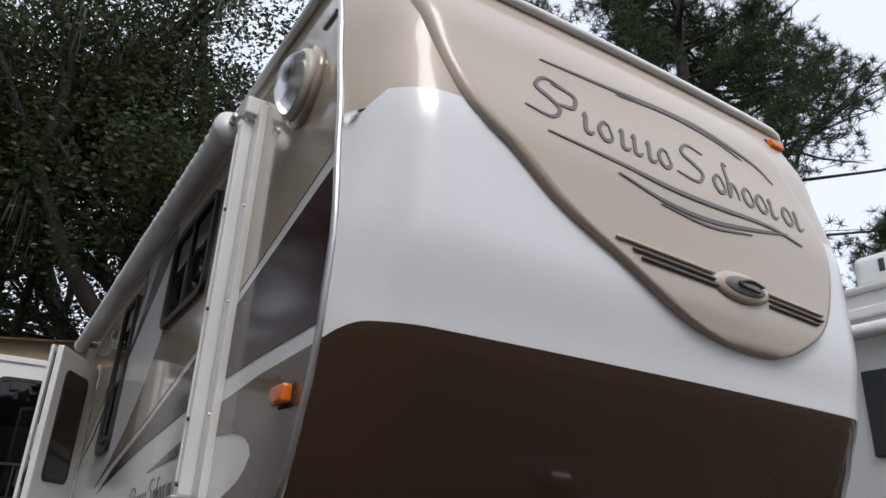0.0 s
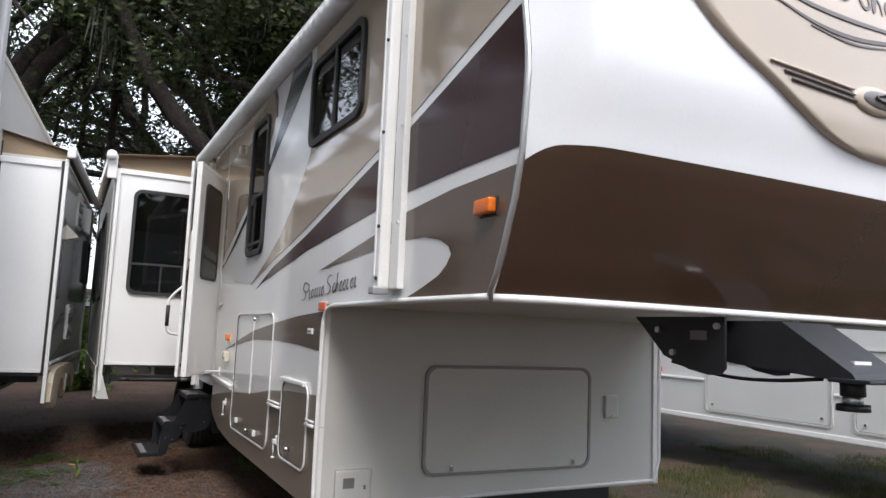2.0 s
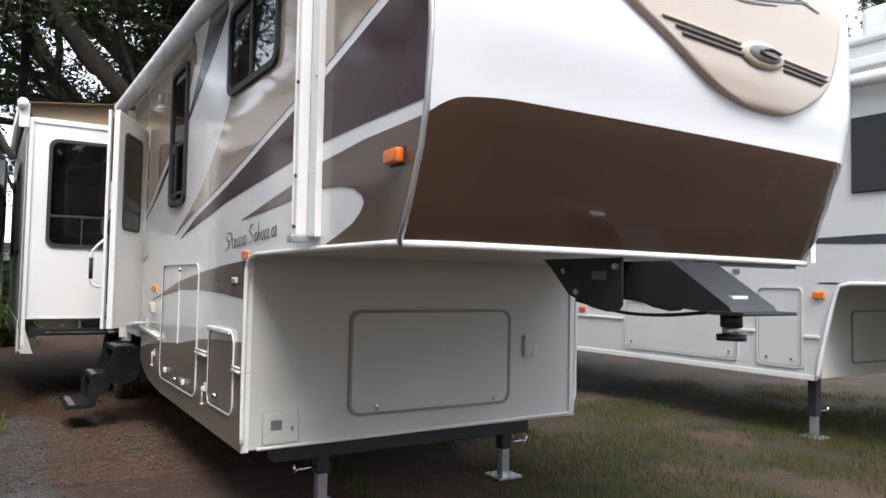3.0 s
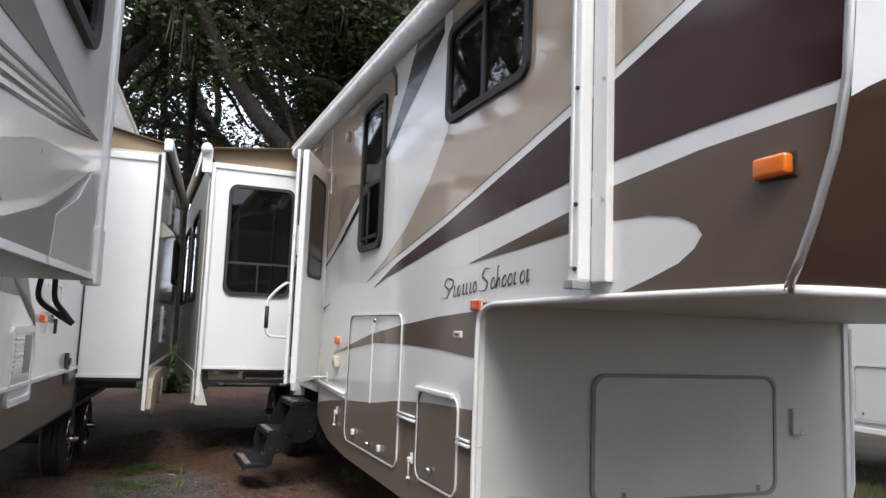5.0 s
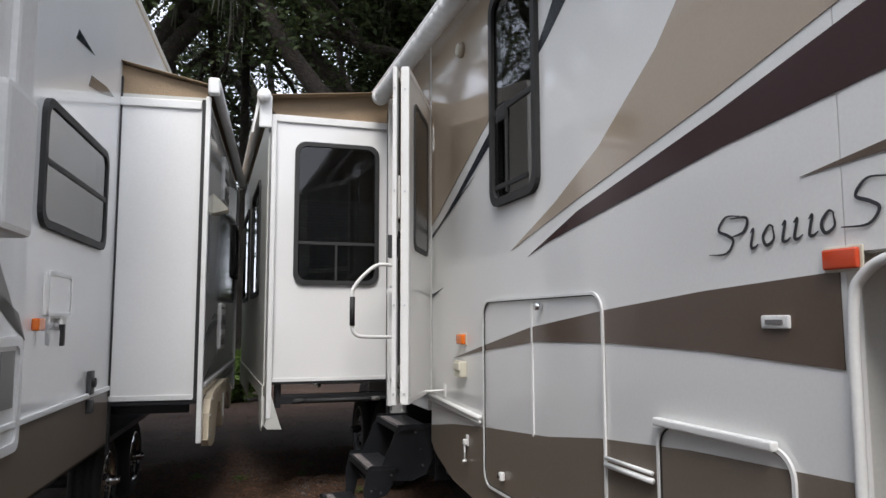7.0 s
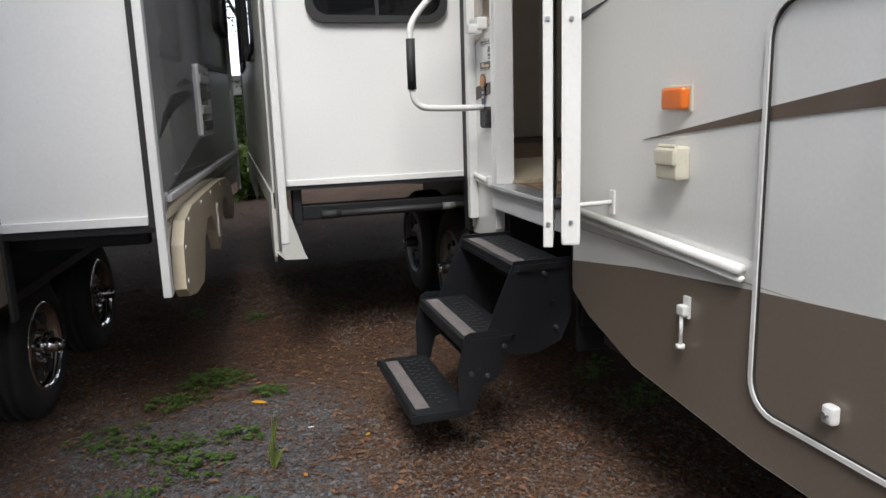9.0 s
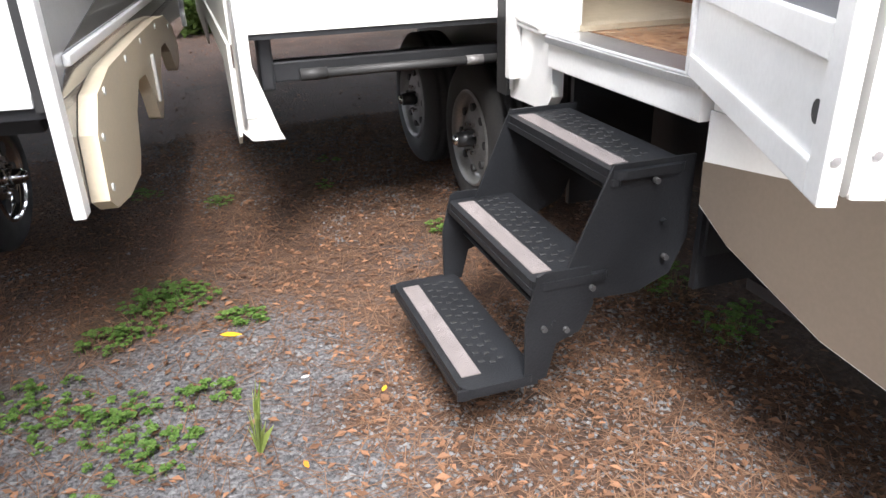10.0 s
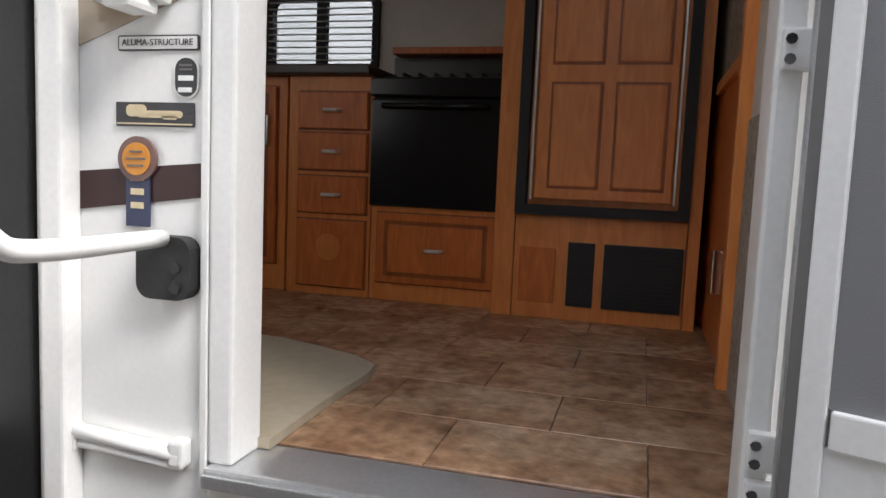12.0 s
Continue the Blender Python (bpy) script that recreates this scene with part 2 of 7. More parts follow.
def rod(a, b_, r, seg=12, bm=None, r2=None):
    b = bmesh.new() if bm is None else bm
    a, b_ = Vector(a), Vector(b_)
    d = b_ - a
    m = Matrix.Translation((a + b_) / 2) @ d.to_track_quat("Z", "Y").to_matrix().to_4x4()
    bmesh.ops.create_cone(b, cap_ends=True, segments=seg, radius1=r, radius2=r if r2 is None else r2, depth=d.length, matrix=m)
    return b


def tube(points, r, seg=8, bm=None, radii=None):
    """A bent tube through points."""
    b = bmesh.new() if bm is None else bm
    pts = [Vector(p) for p in points]
    rings, up = [], None
    for i, p in enumerate(pts):
        d = (pts[min(i + 1, len(pts) - 1)] - pts[max(i - 1, 0)]).normalized()
        if up is None or abs(d.dot(up)) > 0.98:
            up = Vector((0, 0, 1)) if abs(d.z) < 0.9 else Vector((1, 0, 0))
        s = d.cross(up).normalized()
        up = s.cross(d).normalized()
        rr = r if radii is None else radii[i]
        rings.append([b.verts.new(p + (s * math.cos(k * math.tau / seg) + up * math.sin(k * math.tau / seg)) * rr) for k in range(seg)])
    for q, w in zip(rings, rings[1:]):
        for k in range(seg):
            b.faces.new((q[k], q[(k + 1) % seg], w[(k + 1) % seg], w[k]))
    b.faces.new(rings[0][::-1])
    b.faces.new(rings[-1])
    return b


def smooth_path(points, n=8):
    """Catmull-Rom points through a few corners."""
    p = [Vector(q) for q in points]
    p = [2 * p[0] - p[1], *p, 2 * p[-1] - p[-2]]
    out = []
    for a, b, c, d in zip(p, p[1:], p[2:], p[3:]):
        for i in range(n):
            t = i / n
            out.append(0.5 * (2 * b + (c - a) * t + (2 * a - 5 * b + 4 * c - d) * t * t + (3 * b - a - 3 * c + d) * t ** 3))
    return [*out, p[-2]]


def sheet(outline, axis, at, thick, bm=None):
    """A flat plate: an outline of two coordinates, set at one value of the axis, with thickness along it."""
    b = bmesh.new() if bm is None else bm
    def place(u, v, w):
        return {"x": (w, u, v), "y": (u, w, v), "z": (u, v, w)}[axis]
    vs = [b.verts.new(place(u, v, at)) for u, v in outline]
    f = b.faces.new(vs)
    ext = bmesh.ops.extrude_face_region(b, geom=[f])
    bmesh.ops.translate(b, verts=[g for g in ext["geom"] if isinstance(g, bmesh.types.BMVert)], vec=place(0, 0, thick))
    return b


def rounded(u0, u1, v0, v1, r, n=5):
    """Outline of a rectangle with round corners."""
    out = []
    for cu, cv, a0 in ((u1 - r, v1 - r, 0), (u0 + r, v1 - r, 90), (u0 + r, v0 + r, 180), (u1 - r, v0 + r, 270)):
        out += [(cu + r * math.cos(radians(a0 + 90 * i / n)), cv + r * math.sin(radians(a0 + 90 * i / n))) for i in range(n + 1)]
    return out


def ring(outer, inner, axis, at, thick, bm=None):
    """A frame between two outlines of the same number of points."""
    b = bmesh.new() if bm is None else bm
    def place(u, v, w):
        return {"x": (w, u, v), "y": (u, w, v), "z": (u, v, w)}[axis]
    lay = [[b.verts.new(place(u, v, w)) for u, v in o] for w in (at, at + thick) for o in (outer, inner)]
    n = len(outer)
    for i in range(n):
        j = (i + 1) % n
        b.faces.new((lay[0][i], lay[0][j], lay[1][j], lay[1][i]))
        b.faces.new((lay[2][i], lay[2][j], lay[3][j], lay[3][i]))
        b.faces.new((lay[0][i], lay[0][j], lay[2][j], lay[2][i]))
        b.faces.new((lay[1][i], lay[1][j], lay[3][j], lay[3][i]))
    return b


def wall(axis, at, thick, u, v, holes=()):
    """A wall plate over u and v with rectangular openings that go through it."""
    b = bmesh.new()
    us = sorted({*u, *(q for h in holes for q in h[:2])})
    vs = sorted({*v, *(q for h in holes for q in h[2:])})
    def place(p, q):
        return {"x": (at, p, q), "y": (p, at, q), "z": (p, q, at)}[axis]
    grid = {}
    faces = []
    for a, a2 in zip(us, us[1:]):
        for c, c2 in zip(vs, vs[1:]):
            mu, mv = (a + a2) / 2, (c + c2) / 2
            if any(h[0] < mu < h[1] and h[2] < mv < h[3] for h in holes):
                continue
            q = []
            for k in ((a, c), (a2, c), (a2, c2), (a, c2)):
                if k not in grid:
                    grid[k] = b.verts.new(place(*k))
                q.append(grid[k])
            faces.append(b.faces.new(q))
    ext = bmesh.ops.extrude_face_region(b, geom=faces)
    bmesh.ops.translate(b, verts=[g for g in ext["geom"] if isinstance(g, bmesh.types.BMVert)], vec={"x": (thick, 0, 0), "y": (0, thick, 0), "z": (0, 0, thick)}[axis])
    return b


def cut_rect(b, u0, u1, v0, v1):
    """Takes a window's rectangle out of a graphic on the side wall."""
    for co, no in (((0, u0, 0), (0, 1, 0)), ((0, u1, 0), (0, 1, 0)), ((0, 0, v0), (0, 0, 1)), ((0, 0, v1), (0, 0, 1))):
        bmesh.ops.bisect_plane(b, geom=b.verts[:] + b.edges[:] + b.faces[:], plane_co=co, plane_no=no)
    gone = [f for f in b.faces if u0 < f.calc_center_median().y < u1 and v0 < f.calc_center_median().z < v1]
    bmesh.ops.delete(b, geom=gone, context="FACES")
    return b


# ---- ground ----
def ground_z(x, y):
    t = min(1, max(0, (y - 8.3) / 1.2))
    s = min(1, max(0, (x + 1.8) / 0.9))
    return -0.02 + 0.075 * t * t * (3 - 2 * t) * s * s * (3 - 2 * s)


def ground_sheet():
    b = bmesh.new()
    def steps(lo, hi, a, c, d):
        return [lo, lo / 4, lo / 12, *np.arange(a, c, d).tolist(), c, hi / 12, hi / 4, hi]
    xs, ys = steps(-900, 900, -8, 14, 0.4), steps(-900, 900, -6, 24, 0.4)
    v = [[b.verts.new((x, y, ground_z(x, y) + 0.018 * noise.noise((x * 0.8, y * 0.8, 0)))) for x in xs] for y in ys]
    for r, s in zip(v, v[1:]):
        for i in range(len(xs) - 1):
            b.faces.new((r[i], r[i + 1], s[i + 1], s[i]))
    m = ramp_mat("gravel_and_mulch", [(0.30, (0.030, 0.017, 0.011)), (0.50, (0.066, 0.037, 0.024)), (0.64, (0.080, 0.050, 0.035)), (0.80, (0.095, 0.074, 0.062))], 1.1, 9, 0.95, 0.9, 55, 0.02)
    n, l = m.node_tree.nodes, m.node_tree.links
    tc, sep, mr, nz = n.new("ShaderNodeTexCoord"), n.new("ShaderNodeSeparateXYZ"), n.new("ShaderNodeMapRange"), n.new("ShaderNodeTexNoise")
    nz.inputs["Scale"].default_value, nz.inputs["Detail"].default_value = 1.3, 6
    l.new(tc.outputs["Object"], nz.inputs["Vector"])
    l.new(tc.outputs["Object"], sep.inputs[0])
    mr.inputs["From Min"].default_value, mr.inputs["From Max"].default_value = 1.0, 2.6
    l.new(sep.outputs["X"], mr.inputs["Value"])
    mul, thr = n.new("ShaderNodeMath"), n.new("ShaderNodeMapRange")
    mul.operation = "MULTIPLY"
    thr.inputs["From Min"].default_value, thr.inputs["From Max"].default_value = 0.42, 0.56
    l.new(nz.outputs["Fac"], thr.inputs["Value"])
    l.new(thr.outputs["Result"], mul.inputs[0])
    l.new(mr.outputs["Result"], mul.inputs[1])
    old = n["Principled BSDF"].inputs["Base Color"].links[0].from_socket
    # a worn strip of grey gravel between the trailers
    wob, gx0, gx1, gy, gend = (n.new("ShaderNodeMapRange") for _ in range(5))
    wn_, sh = n.new("ShaderNodeTexNoise"), n.new("ShaderNodeMath")
    wn_.inputs["Scale"].default_value, wn_.inputs["Detail"].default_value = 2.2, 7
    l.new(tc.outputs["Object"], wn_.inputs["Vector"])
    wob.inputs["To Min"].default_value, wob.inputs["To Max"].default_value = -1.1, 1.1
    l.new(wn_.outputs["Fac"], wob.inputs["Value"])
    sh.operation = "ADD"
    l.new(sep.outputs["X"], sh.inputs[0])
    l.new(wob.outputs["Result"], sh.inputs[1])
    yy = n.new("ShaderNodeMath")
    yy.operation = "ADD"
    l.new(sep.outputs["Y"], yy.inputs[0])
    l.new(wob.outputs["Result"], yy.inputs[1])
    for node, sock, lo, hi in ((gx0, sh, -2.3, -1.9), (gx1, sh, -0.6, -1.0), (gy, yy, 8.9, 8.2), (gend, yy, 2.6, 4.6)):
        node.inputs["From Min"].default_value, node.inputs["From Max"].default_value = lo, hi
        l.new(sock.outputs[0], node.inputs["Value"])
    m1, m2, gravel = n.new("ShaderNodeMath"), n.new("ShaderNodeMath"), n.new("ShaderNodeMixRGB")
    m1.operation = m2.operation = "MULTIPLY"
    l.new(gx0.outputs["Result"], m1.inputs[0])
    l.new(gx1.outputs["Result"], m1.inputs[1])
    l.new(m1.outputs[0], m2.inputs[0])
    m3 = n.new("ShaderNodeMath")
    m3.operation = "MULTIPLY"
    l.new(gy.outputs["Result"], m3.inputs[0])
    l.new(gend.outputs["Result"], m3.inputs[1])
    l.new(m3.outputs[0], m2.inputs[1])
    grain = n.new("ShaderNodeValToRGB")
    grain.color_ramp.elements[0].position, grain.color_ramp.elements[1].position = 0.35, 0.65
    grain.color_ramp.elements[0].color, grain.color_ramp.elements[1].color = (0.048, 0.046, 0.048, 1), (0.155, 0.15, 0.152, 1)
    gn = n.new("ShaderNodeTexNoise")
    gn.inputs["Scale"].default_value, gn.inputs["Detail"].default_value = 70, 3
    l.new(tc.outputs["Object"], gn.inputs["Vector"])
    l.new(gn.outputs["Fac"], grain.inputs["Fac"])
    l.new(m2.outputs[0], gravel.inputs["Fac"])
    l.new(old, gravel.inputs["Color1"])
    l.new(grain.outputs["Color"], gravel.inputs["Color2"])
    old = gravel.outputs["Color"]
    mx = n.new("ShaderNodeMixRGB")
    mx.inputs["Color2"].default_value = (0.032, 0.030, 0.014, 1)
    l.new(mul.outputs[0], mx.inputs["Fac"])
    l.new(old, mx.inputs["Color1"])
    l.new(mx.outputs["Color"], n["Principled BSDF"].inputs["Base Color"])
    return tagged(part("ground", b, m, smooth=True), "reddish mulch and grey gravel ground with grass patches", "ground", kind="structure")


ground_sheet()

# ---- the large fifth-wheel trailer ----
WID, ROOF = 2.66, 3.64
REAR = 13.2
trailer = thing("fifth_wheel_trailer", "white, tan and brown fifth-wheel camper trailer parked on gravel", "trailer", (1.3, 9.6, 0.13))
trailer_inv = Matrix.Translation((-1.3, -9.6, -0.13))


def tp(name, bm, material, label="", smooth=False, parent=None):
    """A part of the trailer, given in world metres."""
    bm.transform(trailer_inv)
    return part(name, bm, material, trailer if parent is None else parent, label, smooth)




def lerp_table(table, z):
    for (a, p), (b, q) in zip(table, table[1:]):
        if z <= b:
            t = max(0, (z - a) / (b - a))
            t = t * t * (3 - 2 * t) * 0.5 + t * 0.5
            return p + (q - p) * t
    return table[-1][1]


SEAM = [(1.62, 2.17), (1.8, 2.08), (2.0, 2.01), (2.15, 1.975), (2.45, 1.955), (2.85, 2.01), (3.3, 2.10), (3.66, 2.20)]
NOSE = [(1.62, 2.10), (1.8, 2.01), (2.0, 1.91), (2.15, 1.845), (2.45, 1.79), (2.85, 1.79), (3.3, 1.88), (3.66, 2.02)]


def cap_y(x, z):
    """How far forward the moulded front cap stands at a place across and up."""
    s, n = lerp_table(SEAM, z), lerp_table(NOSE, z)
    d = min(x, WID - x)
    f = max(0, 1 - d / 0.28)
    u = (x - WID / 2) / (WID / 2)
    return n + (s - n) * f * f - 0.03 * (1 - u * u)


def build_shell():
    t = 0.045
    low = 0.47
    # side wall with the entry: over the nose, behind it, beside the door and above it
    tp("side_wall", wall("x", 0, t, (2.25, 4.08), (1.64, ROOF), [(3.62, 4.08, 2.71, 3.24)]), WHITE)
    tp("side_wall", sheet([*((lerp_table(SEAM, z) + 0.012, z) for z in np.linspace(1.64, ROOF, 16)), (2.25, ROOF), (2.25, 1.64)], "x", 0, t), WHITE, "wall edge along the cap")
    tp("side_wall", wall("x", 0, t, (4.083, 7.44), (0.92, ROOF), [(4.083, 4.54, 2.71, 3.24), (5.76, 6.28, 2.11, 3.22)]), WHITE)
    tp("side_wall", sheet([(4.083, 0.442), (6.45, 0.47), (7.02, 0.52), (7.33, 0.61), (7.45, 0.675), (7.45, 0.918), (4.083, 0.918)], "x", 0, t), WHITE)
    tp("side_wall", wall("x", 0, t, (7.47, 8.266), (3.0, ROOF)), WHITE, "wall above the entry door")
    tp("side_wall", sheet([(8.267, 0.78), (8.31, 0.725), (8.60, 0.715), (8.65, 0.76), (8.65, ROOF), (8.267, ROOF)], "x", 0, t), WHITE, "narrow wall beside the entry")
    tp("side_wall", wall("x", 0, t, (8.65, REAR), (3.2, ROOF)), WHITE)
    tp("side_wall", wall("x", 0, t, (12.7, REAR), (0.6, 3.2)), WHITE)
    tp("side_wall", wall("x", WID, -t, (2.1, REAR), (1.64, ROOF), [(8.75, 10.1, 1.9, 2.62)]), WHITE)
    tp("side_wall", wall("x", WID, -t, (4.083, REAR), (0.5, 1.64)), WHITE)
    tp("rear_wall", wall("y", REAR, -t, (0, WID), (0.6, ROOF)), WHITE)
    tp("roof", box(-0.01, WID + 0.01, 2.12, REAR, ROOF, ROOF + 0.05, 0.02), OFFWHITE)
    tp("gutter_rail", tube([(-0.02, 2.2, ROOF - 0.01), (-0.02, REAR, ROOF - 0.01)], 0.022, 8), TRIM, "white roof gutter rail")
    # moulded front cap
    b = bmesh.new()
    xs = sorted({*np.linspace(0, 0.30, 13).tolist(), *np.linspace(0.30, WID - 0.30, 22).tolist(), *np.linspace(WID - 0.30, WID, 13).tolist()})
    zs = [1.64, 1.70, 1.78, 1.86, 1.94, 2.02, 2.09, 2.155, 2.165, 2.23, 2.3, 2.4, 2.5, 2.6, 2.7, 2.8, 2.88, 2.95, 2.96, 3.04, 3.12, 3.2, 3.3, 3.4, 3.5, 3.58, 3.64, 3.68]
    rows = []
    for z in zs:
        row = []
        for x in xs:
            zz = z
            d = min(x, WID - x)
            if 2.1 < z < 2.2:
                zz = z - 0.05 * max(0, 1 - d / 0.10) ** 2
            if 2.9 < z < 3.0:
                zz = z - 0.13 * max(0, 1 - d / 0.10)
            row.append(b.verts.new((x, cap_y(x, zz), zz)))
        rows.append(row)
    for k, (r, s) in enumerate(zip(rows, rows[1:])):
        for i in range(len(xs) - 1):
            f = b.faces.new((r[i], r[i + 1], s[i + 1], s[i]))
            mid = (zs[k] + zs[k + 1]) / 2
            f.material_index = 0 if mid < 2.16 else (1 if mid < 2.955 else 2)
    top = [b.verts.new((x, 2.3, 3.69)) for x in xs]
    for i in range(len(xs) - 1):
        b.faces.new((rows[-1][i], rows[-1][i + 1], top[i + 1], top[i])).material_index = 2
    tp("front_cap", b, [BROWN, CAPWHITE, CAPTAN], "moulded front cap, brown below, white and tan above", True)
    # raised, tan, leaf-shaped panel on the cap
    edge = [(0.16, 3.42), (0.315, 2.975), (0.52, 2.80), (0.71, 2.65), (0.97, 2.52), (1.23, 2.39), (1.43, 2.33), (1.65, 2.302), (1.86, 2.312), (2.07, 2.40), (2.22, 2.54), (2.305, 2.77), (2.29, 3.03), (2.20, 3.27), (2.08, 3.48)]
    fine = [(p.x, p.y) for p in smooth_path([(u, v, 0) for u, v in edge], 6)]
    b = bmesh.new()
    n = 26
    low_i = min(range(len(fine)), key=lambda i: fine[i][1])
    def across(side, z):
        for (u, v), (u2, v2) in zip(side, side[1:]):
            if min(v, v2) <= z <= max(v, v2):
                return u + (u2 - u) * (z - v) / (v2 - v if abs(v2 - v) > 1e-6 else 1)
        return side[0][0] if z > side[0][1] else side[-1][0]
    L, R = fine[:low_i + 1], fine[low_i:][::-1]
    z_lo, z_hi = fine[low_i][1], 3.50
    grid = []
    for k in range(n + 1):
        z = z_lo + 0.0005 + (z_hi - z_lo) * (k / n) ** 1.5
        a, c = across(L, z), across(R, z)
        row = []
        m = 24
        for i in range(m + 1):
            x = a + (c - a) * (0.5 - 0.5 * math.cos(math.pi * i / m))
            din = min(x - a, c - x, (z - z_lo) * 1.3)
            lift = 0.028 * min(1, max(0, din) / 0.02) ** 0.5
            row.append(b.verts.new((x, cap_y(x, z) - lift - 0.001, z)))
        grid.append(row)
    for r, s in zip(grid, grid[1:]):
        for i in range(m):
            b.faces.new((r[i], r[i + 1], s[i + 1], s[i]))
    tp("front_panel", b, CAPTAN, "raised tan panel of the front cap", True)
    # seam moulding between cap and wall, edge moulding round the nose
    tp("seam_moulding", tube([(-0.006, lerp_table(SEAM, z) + 0.012, z) for z in np.linspace(1.63, 3.66, 24)], 0.013, 8), ALU, "aluminium seam moulding", True)
    tp("edge_moulding", tube(smooth_path([(-0.005, 2.17, 1.635), (-0.005, 3.0, 1.635), (-0.005, 3.7, 1.63), (-0.005, 3.93, 1.625), (-0.005, 4.03, 1.585), (-0.005, 4.065, 1.50), (-0.005, 4.07, 1.2), (-0.005, 4.07, 0.8), (-0.005, 4.06, 0.5)], 6), 0.014, 8), TRIM, "white edge moulding", True)
    tp("cap_lip", tube([(x, cap_y(x, 1.63) - 0.004, 1.632) for x in np.linspace(0.0, WID, 40)], 0.016, 8), TRIM, "white lip under the front cap", True)
    tp("cap_top_lip", tube([(x, cap_y(x, 3.66) - 0.01, 3.672) for x in np.linspace(0.0, WID, 40)], 0.022, 8), TRIM, "white lip along the roof edge", True)
    # underside, bulkhead and hatch: OFFWHITE puts some under-nose shade into the colour
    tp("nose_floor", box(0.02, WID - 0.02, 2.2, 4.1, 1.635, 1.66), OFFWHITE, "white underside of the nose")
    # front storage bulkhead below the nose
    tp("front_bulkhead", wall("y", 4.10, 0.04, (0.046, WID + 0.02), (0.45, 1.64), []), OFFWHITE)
    tp("underbelly", box(0.05, WID - 0.05, 4.14, 7.3, 0.50, 0.53), BLACK)
    tp("chassis_beam", box(0.25, 2.3, 4.2, 4.34, 0.33, 0.45, 0.01), BLACK)
    for x in (0.52, 2.05):
        tp("chassis_beam", box(x, x + 0.08, 4.35, REAR, 0.72, 0.90, 0.01), BLACK)
    tp("corner_moulding", tube([(WID + 0.01, 4.09, 1.6), (WID + 0.01, 4.09, 0.62), (WID - 0.04, 4.09, 0.47)], 0.018, 8), TRIM)
    tp("bulkhead_lip", tube([(0.1, 4.09, 0.455), (WID - 0.05, 4.09, 0.475)], 0.012, 6), TRIM)
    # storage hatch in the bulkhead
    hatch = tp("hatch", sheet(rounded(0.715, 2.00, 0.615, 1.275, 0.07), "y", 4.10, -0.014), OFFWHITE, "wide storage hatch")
    tp("gasket", ring(rounded(0.697, 2.018, 0.597, 1.293, 0.08), rounded(0.717, 1.998, 0.617, 1.273, 0.07), "y", 4.098, -0.02), HATCHSEAL, "grey gasket", parent=hatch).location = (0, 0, 0)
    for x in (0.90, 1.86):
        tp("latch", box(x - 0.012, x + 0.012, 4.07, 4.086, 0.625, 0.665, 0.004), CHROME)
    tp("outlet_cover", box(2.15, 2.27, 4.075, 4.10, 0.935, 1.10, 0.012), OFFWHITE, "small square cover")
    tp("cover_knob", rod((2.21, 4.075, 0.955), (2.21, 4.065, 0.955), 0.008, 10), CHROME)
    tp("battery_hatch", box(0.13, 0.36, 4.082, 4.10, 0.47, 0.67, 0.015), OFFWHITE, "small hatch with a label")
    tp("label_plate", box(0.18, 0.25, 4.079, 4.083, 0.56, 0.62), GREY)
    tp("label_plate", box(0.31, 0.325, 4.079, 4.083, 0.55, 0.575), GREY)


build_shell()


def decal(name, outline, material, holes=(), label="", lift=0.0025):
    b = sheet(outline, "x", -0.0005, -lift)
    for h in holes:
        b = cut_rect(b, *h)
    return tp(name, b, material, label)


W1, W2 = (3.62, 4.54, 2.71, 3.24), (5.76, 6.28, 2.11, 3.22)
def seam_pts(z0, z1, n):
    return [(lerp_table(SEAM, z) + 0.01, z) for z in np.linspace(z0, z1, n)]


decal("tan_graphic", [(2.02, 2.765), (2.98, 2.495), (3.2, 2.455), (4.52, 2.155), (5.39, 1.985), (6.08, 1.835), (5.6, 2.0), (5.21, 2.165), (4.81, 2.42), (4.56, 2.66), (4.56, 3.62), (2.2, 3.62), *seam_pts(3.6, 2.8, 6)], TAN, [W1], "tan swoosh")
decal("maroon_graphic", [*seam_pts(2.16, 2.70, 5), (2.98, 2.445), (3.2, 2.405), (4.52, 2.105), (5.39, 1.935), (5.88, 1.788), (5.66, 1.835), (4.51, 1.995), (3.19, 2.12), (2.98, 2.14), (2.5, 2.155)], MAROON, (), "maroon swoosh")
decal("brown_graphic", [*seam_pts(1.65, 2.10, 5), (2.5, 2.085), (2.98, 2.045), (3.19, 2.0), (3.7, 1.925), (4.21, 1.848), (3.7, 1.875), (3.2, 1.908), (2.98, 1.918), (2.75, 1.91), (2.6, 1.885), (2.52, 1.85), (2.495, 1.815), (2.53, 1.775), (2.6, 1.735), (2.75, 1.69), (2.9, 1.652)], TAUPE, (), "brown swoosh with a white oval")
decal("slate_graphic", [(4.70, 3.62), (4.68, 3.30), (4.99, 3.12), (5.35, 2.94), (5.62, 2.79), (5.735, 2.735), (5.735, 2.785), (5.64, 2.87), (5.36, 3.14), (5.15, 3.40), (5.06, 3.62)], SLATE, (), "slate swoosh")
decal("slate_graphic", [(6.305, 2.47), (6.35, 2.45), (6.9, 2.23), (7.3, 2.10), (6.9, 2.265), (6.4, 2.50), (6.305, 2.545)], SLATE, (), "slate swoosh behind the window")
